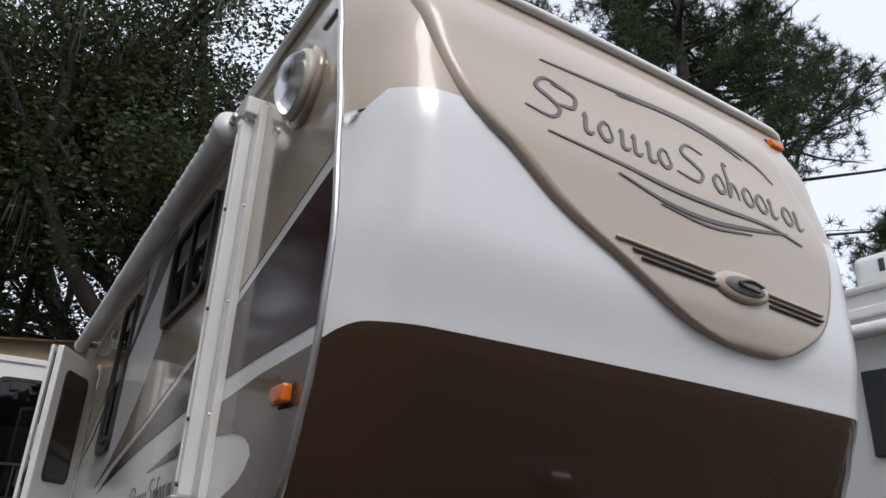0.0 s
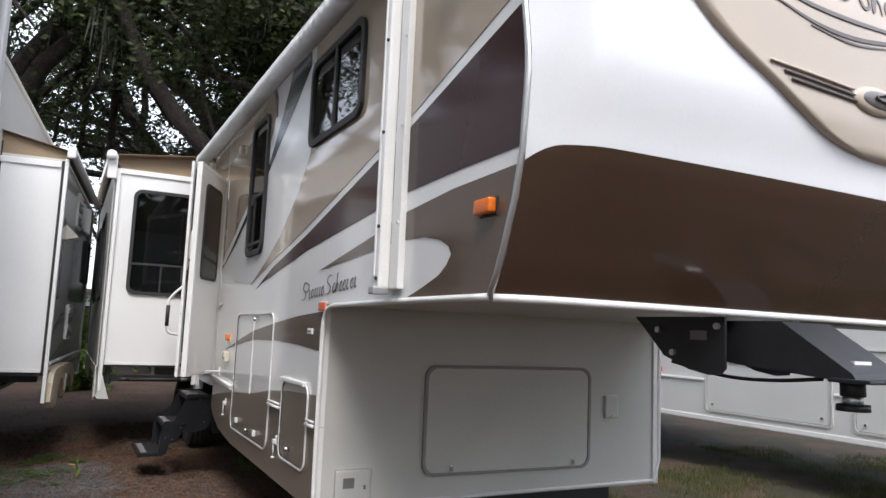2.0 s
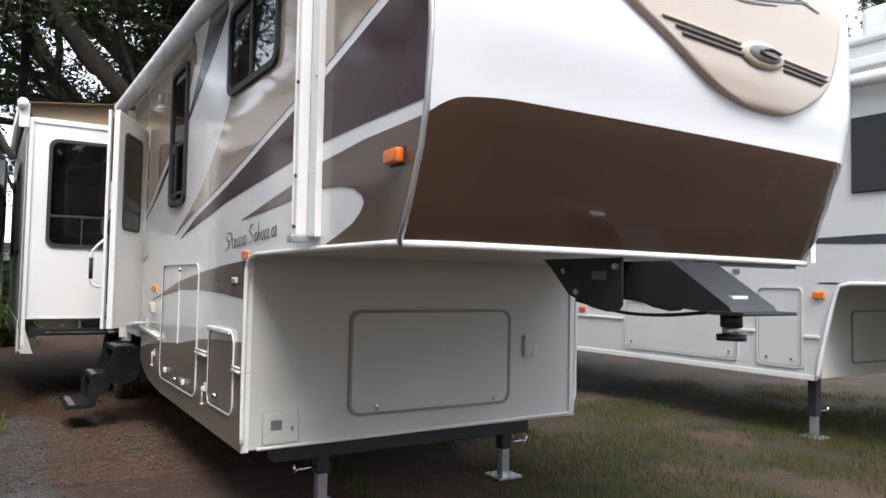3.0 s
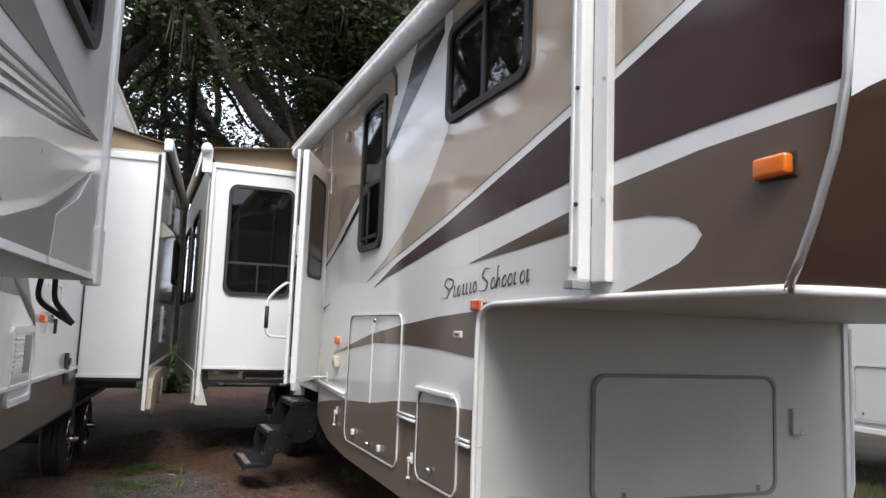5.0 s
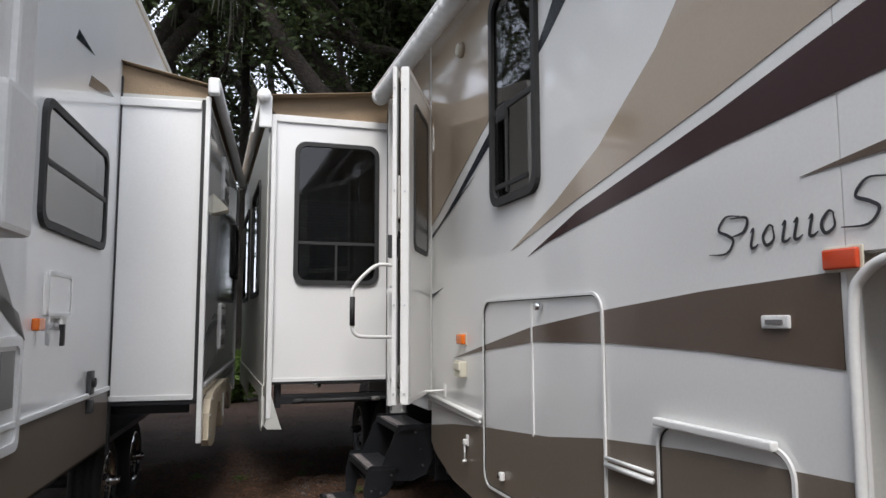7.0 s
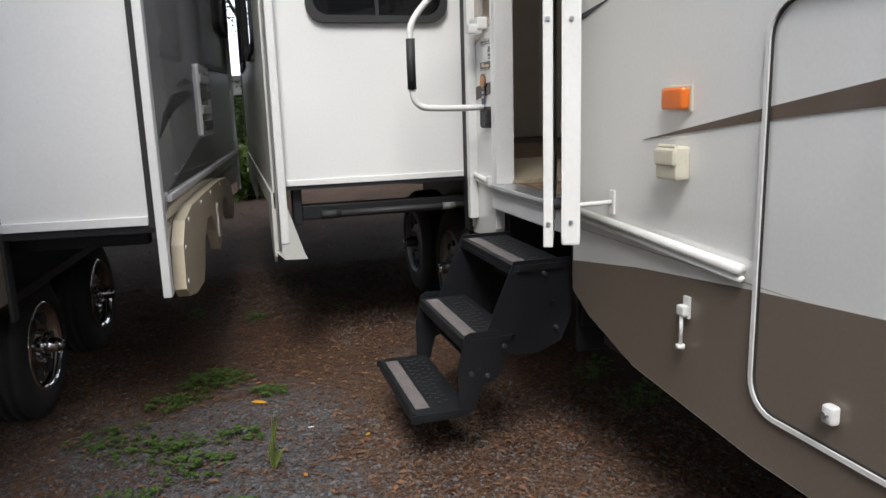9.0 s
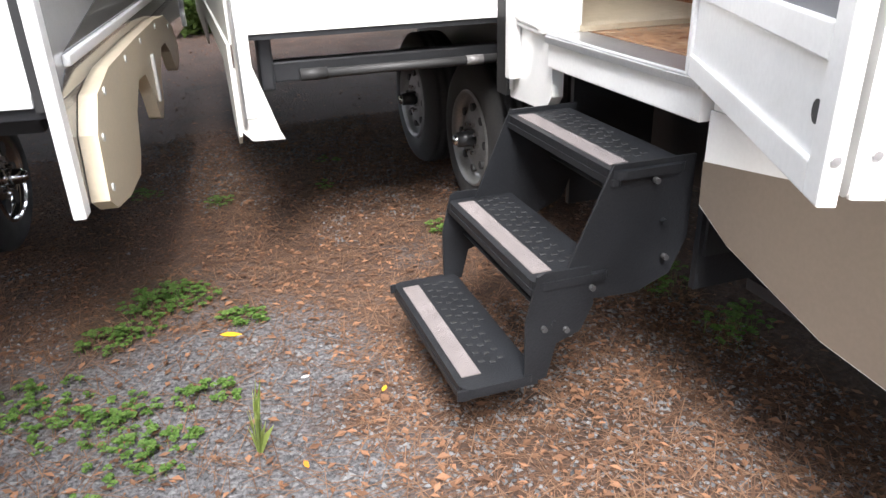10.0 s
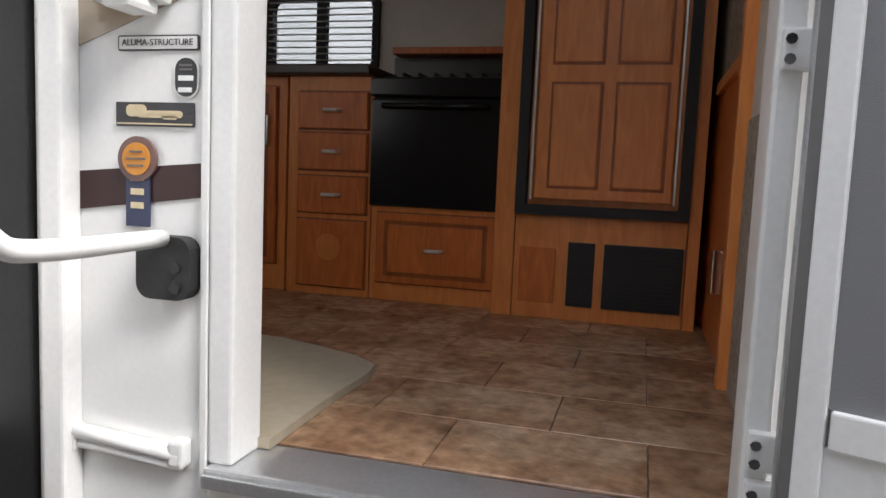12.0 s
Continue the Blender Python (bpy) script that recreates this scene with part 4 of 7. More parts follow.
part("arm", tube([(-0.008, 0, 0.0), (-0.10, 0.02, -0.005), (-0.16, 0.03, -0.01)], 0.008, 8), TRIM, stay, "", True)
part("cup", rod((-0.16, 0.03, -0.04), (-0.16, 0.03, 0.02), 0.018, 10), TRIM, stay, "", True)


# script lettering as plain swashes
def swash(points, w, m, where, cap=False):
    """A pen stroke of varying width, laid on the wall or on the cap."""
    pts = smooth_path([(u, v, 0) for u, v in points], 5)
    b = bmesh.new()
    prev = None
    n = len(pts)
    for i, p in enumerate(pts):
        d = (pts[min(i + 1, n - 1)] - pts[max(i - 1, 0)])
        d = d.normalized() if d.length > 1e-6 else Vector((1, 0, 0))
        s = Vector((-d.y, d.x, 0)) * w * (0.25 + 0.75 * abs(math.sin(math.pi * (i + 0.5) / n)))
        cur = []
        for side in (-1, 1):
            for lift in (0.003, 0.0):
                u, v = p.x + s.x * side, p.y + s.y * side
                cur.append(b.verts.new((u, cap_y(u, v) - 0.029 - lift - 0.0015, v) if cap else (-0.003 - lift * 0.4, u, v)))
        if prev:
            b.faces.new((prev[0], prev[2], cur[2], cur[0]))
            b.faces.new((prev[0], prev[1], cur[1], cur[0]))
            b.faces.new((prev[2], prev[3], cur[3], cur[2]))
        prev = cur
    return tp("lettering_stroke", b, m, "dark script pen stroke", parent=where)


HOOK = [(0.05, 0.42), (0.13, 0.5), (0.10, 0.06), (0.2, 0.0), (0.3, 0.08)]
LOOP = [(0.34, 0.42), (0.2, 0.5), (0.06, 0.25), (0.17, 0.0), (0.36, 0.12), (0.30, 0.45)]
TALL = [(0.2, 0.95), (0.08, 0.98), (0.1, 0.5), (0.06, 0.0), (0.2, 0.42), (0.32, 0.3), (0.34, 0.0)]
FLOURISH = [(0.75, 0.95), (0.3, 1.02), (0.1, 0.7), (0.4, 0.5), (0.6, 0.3), (0.4, 0.0), (-0.15, 0.05)]
BOWL = [(0.45, 0.95), (0.95, 0.85), (0.9, 0.5), (0.5, 0.42)]
SHAPES = [(FLOURISH, 0.0), (BOWL, 1.05), (HOOK, 0.36), (LOOP, 0.5), (HOOK, 0.3), (HOOK, 0.36), (HOOK, 0.3), (LOOP, 0.66), (FLOURISH, 0.85), (LOOP, 0.42), (TALL, 0.45), (LOOP, 0.42), (LOOP, 0.42), (HOOK, 0.44), (LOOP, 0.42), (HOOK, 0.36)]


def lettering(where, u0, u1, v0, v1, h, m, w, cap, slant=0.12):
    """A line of plain script-like shapes."""
    total = sum(adv for _, adv in SHAPES)
    run = 0
    for shape, adv in SHAPES:
        pts = []
        for a, c in shape:
            f = (run + a + slant * c) / total
            pts.append((u0 + (u1 - u0) * f, v0 + (v1 - v0) * f + c * h))
        swash(pts, w, m, where, cap)
        run += adv


INK = mat("dark_lettering", (0.035, 0.035, 0.04), 0.35)
INKGREY = mat("grey_lettering", (0.13, 0.115, 0.11), 0.35)
side_sign = tp("lettering", box(-0.0015, -0.0005, 3.56, 3.561, 1.70, 1.701), WHITE, "dark script lettering")
lettering(side_sign, 4.55, 3.55, 1.672, 1.725, 0.105, INK, 0.0048, False)
cap_sign = tp("lettering", box(0.60, 0.601, 1.735, 1.736, 2.99, 2.991), CAPTAN, "grey script lettering on the cap")


lettering(cap_sign, 0.60, 2.15, 3.0, 2.935, 0.19, INKGREY, 0.0095, True)
for line, w in (([(0.683, 3.281), (1.042, 3.290), (1.35, 3.305), (1.60, 3.298), (1.91, 3.237), (2.03, 3.16)], 0.010), ([(1.07, 3.273), (1.37, 3.295), (1.65, 3.272), (1.83, 3.225)], 0.006),
                ([(0.655, 2.922), (0.994, 2.896), (1.24, 2.872), (1.483, 2.868), (1.85, 2.878), (2.079, 2.844)], 0.010), ([(0.972, 2.85), (1.214, 2.80), (1.469, 2.792), (1.75, 2.83), (1.98, 2.875)], 0.009), ([(1.18, 2.785), (1.45, 2.765), (1.72, 2.80)], 0.005)):
    swash(line, w, INKGREY, cap_sign, True)
# chrome-look emblem with rays
emblem = thing("emblem", "oval tan emblem with three raised dark rays", "emblem", (1.60, 1.73, 2.56))
def em(name, bm, m, label=""):
    bm.transform(Matrix.Translation((-1.60, -1.73, -2.56)))
    return part(name, bm, m, emblem, label, True)
def em_y(x, z, lift):
    return cap_y(x, z) - 0.029 - lift
for k, (x0, x1) in enumerate(((0.94, 1.44), (1.02, 1.45), (1.06, 1.46), (1.77, 2.14), (1.77, 2.14), (1.77, 2.10))):
    dz = (0.024, 0.0, -0.024)[k % 3]
    z0, z1 = 2.565 - 0.05 * (x0 - 0.94) / 1.2 + dz, 2.565 - 0.05 * (x1 - 0.94) / 1.2 + dz
    pts = [(x0 + (x1 - x0) * i / 8, z0 + (z1 - z0) * i / 8) for i in range(9)]
    em("ray", tube([(x, em_y(x, z, 0.006), z) for x, z in pts], 0.007, 6), INKGREY if k % 3 else CAPTAN)
b = bmesh.new()
bmesh.ops.create_uvsphere(b, u_segments=28, v_segments=14, radius=1, matrix=Matrix.Translation((1.60, em_y(1.60, 2.541, 0.004), 2.541)) @ Matrix.Diagonal((0.165, 0.028, 0.062, 1)))
em("boss", b, CAPTAN, "oval raised boss")
b = bmesh.new()
bmesh.ops.create_uvsphere(b, u_segments=28, v_segments=14, radius=1, matrix=Matrix.Translation((1.60, em_y(1.60, 2.541, 0.018), 2.541)) @ Matrix.Diagonal((0.125, 0.020, 0.042, 1)))
em("boss_centre", b, GREY, "silver-grey centre")
em("swirl", tube(smooth_path([(x - 0.01, em_y(x, z - 0.027, d), z - 0.027) for x, z, d in ((1.71, 2.585, 0.035), (1.62, 2.592, 0.042), (1.55, 2.568, 0.04), (1.66, 2.556, 0.042), (1.69, 2.57, 0.035))], 4), 0.006, 6), INKGREY)
marker2 = thing("clearance_light", "small amber clearance light on the cap top", "marker light", (2.36, 1.975, 3.56))
part("lens", box(-0.05, 0.05, -0.03, 0.02, -0.022, 0.022, 0.012, 3), AMBER, marker2, "", True)
part("base", box(-0.06, 0.06, 0.0, 0.03, -0.03, 0.03, 0.008), RUBBER, marker2)

# ---- pin box and landing gear ----
pin = thing("pin_box", "black steel pin box under the trailer nose", "pin box", (1.30, 2.49, 1.615))
def pb(name, bm, m, label="", smooth=False):
    bm.transform(Matrix.Translation((-1.30, -2.4, -1.62)))
    return part(name, bm, m, pin, label, smooth)
for x in (1.08, 1.50):
    pb("side_plate", sheet([(2.52, 1.62), (2.47, 1.58), (2.33, 1.445), (2.18, 1.39), (2.07, 1.373), (2.01, 1.38), (1.985, 1.405), (1.985, 1.62)], "x", x, 0.012), BLACK, "black side plate")
pb("nose_beam", sheet([(2.30, 1.605), (1.77, 1.605), (1.485, 1.42), (1.47, 1.40), (1.485, 1.385), (2.04, 1.43), (2.30, 1.45)], "x", 1.15, 0.30), BLACK, "tapered black beam")
pb("front_lip", box(1.12, 1.48, 1.40, 1.56, 1.385, 1.40, 0.005), BLACK)
pb("king_pin", rod((1.30, 1.58, 1.39), (1.30, 1.58, 1.33), 0.045, 16), BLACK, "", True)
pb("king_pin", rod((1.30, 1.58, 1.335), (1.30, 1.58, 1.295), 0.036, 16), STEEL, "", True)
pb("pin_collar", rod((1.30, 1.58, 1.30), (1.30, 1.58, 1.275), 0.06, 16), BLACK, "", True)
pb("label_plate", box(1.24, 1.34, 1.53, 1.56, 1.448, 1.462), TRIM, "small white label")
pb("label_plate", box(1.076, 1.08, 2.08, 2.17, 1.52, 1.56), GREY)
for y, z in ((2.36, 1.56), (2.27, 1.46), (2.02, 1.58)):
    pb("bolt", rod((1.08, y, z), (1.064, y, z), 0.014, 8), ALU)
pb("cable", tube(smooth_path([(1.1, 2.3, 1.42), (1.2, 2.1, 1.37), (1.25, 1.9, 1.365), (1.3, 1.7, 1.385)], 5), 0.009, 6), RUBBER, "black cable", True)
tp("nose_bar", box(1.7, 2.5, 2.12, 2.18, 1.60, 1.625), GREY)


def landing_leg(x, y, h, label, sx=-1):
    th = thing("landing_leg", label, "landing leg", (x, y, -0.02), "landing legs")
    part("outer_tube", box(-0.045, 0.045, -0.045, 0.045, 0.22, h, 0.006), BLACK, th)
    part("inner_tube", box(-0.034, 0.034, -0.034, 0.034, 0.02, 0.24, 0.004), STEEL, th, "grey inner tube")
    part("foot_pad", box(-0.11, 0.11, -0.11, 0.11, 0.0, 0.02, 0.006), STEEL, th)
    part("crank_pin", tube([(sx * 0.04, -0.02, 0.27), (sx * 0.18, -0.02, 0.265), (sx * 0.20, -0.02, 0.24), (sx * 0.20, -0.03, 0.30)], 0.009, 8), CHROME, th, "bright pull pin", True)
    return th


landing_leg(0.62, 4.32, 0.52, "dark steel landing leg under the trailer front", -1)
landing_leg(2.15, 4.32, 0.52, "dark steel landing leg under the trailer front", 1)

# ---- entry: frame, sill, doors, grab handle, steps ----
tp("sill", box(-0.03, 0.10, 7.46, 8.262, 0.97, 1.0, 0.006), STEEL, "worn grey metal door sill")
tp("sill_lip", box(-0.036, -0.031, 7.46, 8.262, 0.968, 0.99, 0.002), STEEL)
tp("step_apron", box(-0.022, 0.045, 7.462, 8.26, 0.885, 0.968, 0.006), TRIM, "white apron below the sill")
tp("door_jamb", box(-0.012, 0.08, 8.222, 8.266, 1.0, 2.98, 0.006), TRIM, "white door jamb")
tp("door_jamb", box(-0.012, 0.08, 7.44, 7.474, 1.0, 2.98, 0.006), TRIM, "white door jamb")
tp("door_head", box(-0.012, 0.08, 7.474, 8.222, 2.95, 3.0, 0.006), TRIM)
tp("corner_strip", box(-0.012, 0.0, 8.268, 8.282, 0.95, 2.98, 0.003), TRIM)
for z in (1.05, 1.115, 1.62, 1.75, 2.4):
    hg = tp("hinge", box(-0.028, -0.006, 7.43, 7.468, z, z + 0.05, 0.003), TRIM, "painted white hinge")
    for dz in (0.012, 0.036):
        tp("hinge_screw", rod((-0.033, 7.460, z + dz), (-0.026, 7.460, z + dz), 0.007, 8), CHROME, parent=hg)
tp("hinge_rod", rod((-0.03, 7.43, 0.97), (-0.03, 7.43, 2.95), 0.008, 8), STEEL)
# stickers and graphics on the narrow wall
decal("tan_graphic", [(8.553, 1.648), (8.287, 1.745), (8.287, 2.98), (8.553, 2.98)], TAN)
decal("stripe_graphic", [(8.553, 1.392), (8.288, 1.425), (8.288, 1.479), (8.553, 1.456)], MAROON, (), "maroon stripe")
tp("rub_rail", tube([(-0.015, 8.31, 1.008), (-0.015, 8.57, 1.026)], 0.014, 8), TRIM, "white rub rail", True)
tp("rub_rail", tube([(-0.013, 8.31, 0.988), (-0.013, 8.57, 1.004)], 0.009, 8), TRIM, "", True)
tp("edge_strip", box(-0.008, 0.0, 8.570, 8.60, 0.745, 3.18, 0.003), TRIM, "white edge strip")
for z in (1.05, 1.3, 1.55, 1.7, 2.1, 2.5):
    tp("strip_screw", rod((-0.011, 8.59, z), (-0.007, 8.59, z), 0.005, 8), STEEL)
for y in (8.315, 8.525):
    tp("rail_end", box(-0.028, 0.0, y - 0.014, y + 0.014, 0.988, 1.034, 0.006), TRIM)


def sticker(name, label, y0, y1, z0, z1, rnd, base, marks):
    th = thing(name, label, "sticker", (-0.002, (y0 + y1) / 2, (z0 + z1) / 2))
    def q(n, bm, m, lab=""):
        bm.transform(Matrix.Translation((0.002, -(y0 + y1) / 2, -(z0 + z1) / 2)))
        return part(n, bm, m, th, lab)
    q("plate", sheet(rounded(y0, y1, z0, z1, rnd, 6), "x", -0.001, -0.0025), base)
    for n, (a0, a1, c0, c1, m, rr) in enumerate(marks):
        q("print_bar", sheet(rounded(y0 + (y1 - y0) * a0, y0 + (y1 - y0) * a1, z0 + (z1 - z0) * c0, z0 + (z1 - z0) * c1, rr, 4), "x", -0.0035, -0.001 - 0.0004 * n), m)


sticker("name_plate", "black-edged white name plate with dark lettering", 8.292, 8.440, 1.652, 1.676, 0.004, INK, [(0.02, 0.98, 0.1, 0.9, WHITE, 0.002)])


def plate_text(body, height, y_mid, z_mid, parent):
    """Plain raised capitals on the wall beside the entry."""
    cu = bpy.data.curves.new("plate_text", "FONT")
    cu.body, cu.size, cu.extrude, cu.align_x, cu.align_y = body, height, 0.0004, "CENTER", "CENTER"
    tmp = new("plate_text", cu)
    bpy.context.view_layer.update()
    me = bpy.data.meshes.new_from_object(tmp)
    bpy.data.objects.remove(tmp)
    me.materials.append(INK)
    ob = new("plate_text", me)
    ob.parent = parent
    ob.matrix_world = Matrix(((0, 0, -1, -0.0058), (-1, 0, 0, y_mid), (0, 1, 0, z_mid), (0, 0, 0, 1)))
    ob["label"] = "dark capital lettering"


plate_text("ALUMA-STRUCTURE", 0.0142, 8.366, 1.664, bpy.data.objects["name_plate"])
sticker("oval_sticker", "small dark oval sticker with white print", 8.292, 8.337, 1.578, 1.644, 0.022, TRIM, [(0.07, 0.93, 0.05, 0.95, INK, 0.018), (0.2, 0.8, 0.42, 0.54, WHITE, 0.001), (0.25, 0.8, 0.15, 0.26, WHITE, 0.001), (0.25, 0.75, 0.66, 0.70, GREY, 0.001), (0.25, 0.75, 0.76, 0.80, GREY, 0.001)])
sticker("brand_plate", "black plate with pale gold script", 8.300, 8.444, 1.534, 1.572, 0.002, INK, [(0.14, 0.72, 0.36, 0.66, GOLD, 0.006), (0.60, 0.86, 0.40, 0.90, GOLD, 0.008), (0.2, 0.4, 0.3, 0.5, GOLD, 0.005), (0.02, 0.98, 0.08, 0.14, GOLD, 0.001)])
rosette = thing("award_rosette", "orange and navy rosette sticker", "sticker", (-0.004, 8.400, 1.482))
part("ribbon", box(-0.004, 0.0, -0.022, 0.022, -0.108, 0.0), NAVY, rosette, "navy ribbon")
for k in range(3):
    part("print_bar", box(-0.0055, -0.004, -0.012, 0.012, -0.035 - 0.022 * k, -0.025 - 0.022 * k), GOLD, rosette)
part("rim", rod((0, 0, 0.0), (-0.006, 0, 0.0), 0.036, 28), mat("rosette_rim", (0.16, 0.09, 0.08), 0.4), rosette, "", False)
part("seal", rod((-0.005, 0, 0), (-0.008, 0, 0), 0.026, 24), STICKERGOLD, rosette, "orange seal")
for k, (a0, a1) in enumerate(((-0.012, 0.012), (-0.018, 0.018), (-0.014, 0.016))):
    part("print_bar", box(-0.0095, -0.008, a0, a1, 0.01 - 0.011 * k, 0.013 - 0.011 * k), INKGREY, rosette)
hook = thing("wall_hook", "white angled plastic clip on a tan patch", "hook", (0, 8.40, 1.745))
part("plate", box(-0.05, 0.0, -0.06, 0.06, -0.025, 0.03, 0.008), TRIM, hook)
part("lip", box(-0.09, -0.02, -0.05, 0.0, -0.045, 0.0, 0.01), TRIM, hook)

handle = thing("grab_handle", "white tubular grab handle with a black foam grip", "handle", (0, 8.318, 1.635))
part("tube", tube(smooth_path([(-0.03, 0.0, 0.29), (-0.17, 0.0, 0.295), (-0.27, 0.0, 0.23), (-0.37, 0.0, 0.11), (-0.38, 0.0, 0.0), (-0.38, 0.0, -0.19), (-0.35, 0.0, -0.255), (-0.27, 0.005, -0.272), (-0.03, 0.02, -0.275)], 6), 0.0145, 12), TRIM, handle, "white tube", True)
part("grip", tube([(-0.38, 0.0, 0.04), (-0.381, 0.0, -0.08), (-0.38, 0.0, -0.185)], 0.021, 12), RUBBER, handle, "black foam grip", True)
for z, up in ((0.29, 1), (-0.322, -1)):
    base = part("base", sheet(rounded(-0.03, 0.068, z - 0.05, z + 0.05, 0.025), "x", 0.0, -0.03), RUBBER, handle, "black hinged base")
    for dz in (-0.02, 0.012):
        part("base_bolt", rod((-0.029, -0.005, z + dz - 0.01), (-0.034, -0.005, z + dz - 0.01), 0.009, 10), BLACK, base)


def leaf_door(name, label, hinge, free, width, z0, z1, screen):
    d = (Vector(free) - Vector(hinge)).normalized()
    nrm = Vector((-d.y, d.x, 0))
    th = thing(name, label, "door")
    th.matrix_world = Matrix(((d.x, nrm.x, 0, hinge[0]), (d.y, nrm.y, 0, hinge[1]), (0, 0, 1, z0), (0, 0, 0, 1)))
    H = z1 - z0
    if screen:
        part("seal_strip", box(0, 0.014, -0.008, 0.008, 0, H), GREY, th, "grey seal strip")
        fr = part("frame", box(0.014, 0.045, -0.012, 0.012, 0, H, 0.003), TRIM, th, "white stile")
        part("frame", box(width - 0.05, width, -0.012, 0.012, 0, H, 0.003), TRIM, th, "white stile")
        for zz in (0.0, 0.165, 0.98, H - 0.05):
            part("rail", box(0.05, width - 0.05, -0.012, 0.012, zz, zz + 0.045, 0.003), TRIM, th, "white rail")
        part("kick_panel", box(0.045, width - 0.045, -0.004, 0.004, 0.045, 0.165), TRIM, th)
        part("insect_screen", box(0.045, width - 0.045, -0.002, 0.002, 0.21, H - 0.05), MESH, th, "grey insect screen")
        part("latch", box(width - 0.07, width - 0.01, -0.04, 0.012, 0.82, 0.95, 0.006), RUBBER, th, "black screen latch")
        part("slider", box(width - 0.11, width - 0.06, -0.02, 0.02, 1.05, 1.30, 0.006), TRIM, th)
    else:
        part("slab", box(0, width, -0.022, 0.022, 0, H, 0.006), WHITE, th, "white door slab")
        for zz in (-0.023, 0.019):
            part("edge_trim", ring(rounded(0, width, 0, H, 0.02), rounded(0.03, width - 0.03, 0.03, H - 0.03, 0.02), "y", zz, 0.004), TRIM, th)
        win = part("window_frame", ring(rounded(0.16, width - 0.16, 0.88, H - 0.16, 0.07), rounded(0.19, width - 0.19, 0.91, H - 0.19, 0.05), "y", -0.03, 0.06), RUBBER, th, "black window frame")
        part("pane", sheet(rounded(0.18, width - 0.18, 0.90, H - 0.18, 0.05), "y", -0.027, 0.054), OVEN, win, "dark glass")
        part("tan_graphic", ring(rounded(0.005, width - 0.005, 0.62, H - 0.005, 0.01), rounded(0.16, width - 0.16, 0.88, H - 0.16, 0.07), "y", -0.0235, -0.002), TAN, th, "tan upper half")
        part("stripe", sheet([(0.01, 0.52), (width - 0.01, 0.70), (width - 0.01, 0.75), (0.01, 0.60)], "y", -0.0235, -0.002), GREY, th, "grey stripe")
        part("stripe", sheet([(0.01, 0.10), (width - 0.01, 0.28), (width - 0.01, 0.31), (0.01, 0.15)], "y", -0.0235, -0.002), GREY, th)
        part("handle", box(width - 0.12, width - 0.04, -0.06, 0.0, 0.80, 0.93, 0.01), RUBBER, th, "black door handle")
        part("bumper", rod((width - 0.05, -0.022, 0.10), (width - 0.05, -0.06, 0.10), 0.016, 12), RUBBER, th)
    for zz in (0.06, 0.55, 1.2, 1.8):
        part("screw", rod((width - 0.02, 0.0, zz), (width + 0.004, 0.0, zz), 0.006, 8), STEEL, th)
    return th


leaf_door("entry_door", "open white entry door with tan graphics and dark window", (-0.035, 7.42), (-0.412, 6.645), 0.84, 1.02, 2.955, False)
leaf_door("screen_door", "open white screen door with grey mesh", (-0.085, 7.44), (-0.471, 6.651), 0.86, 1.02, 2.95, True)


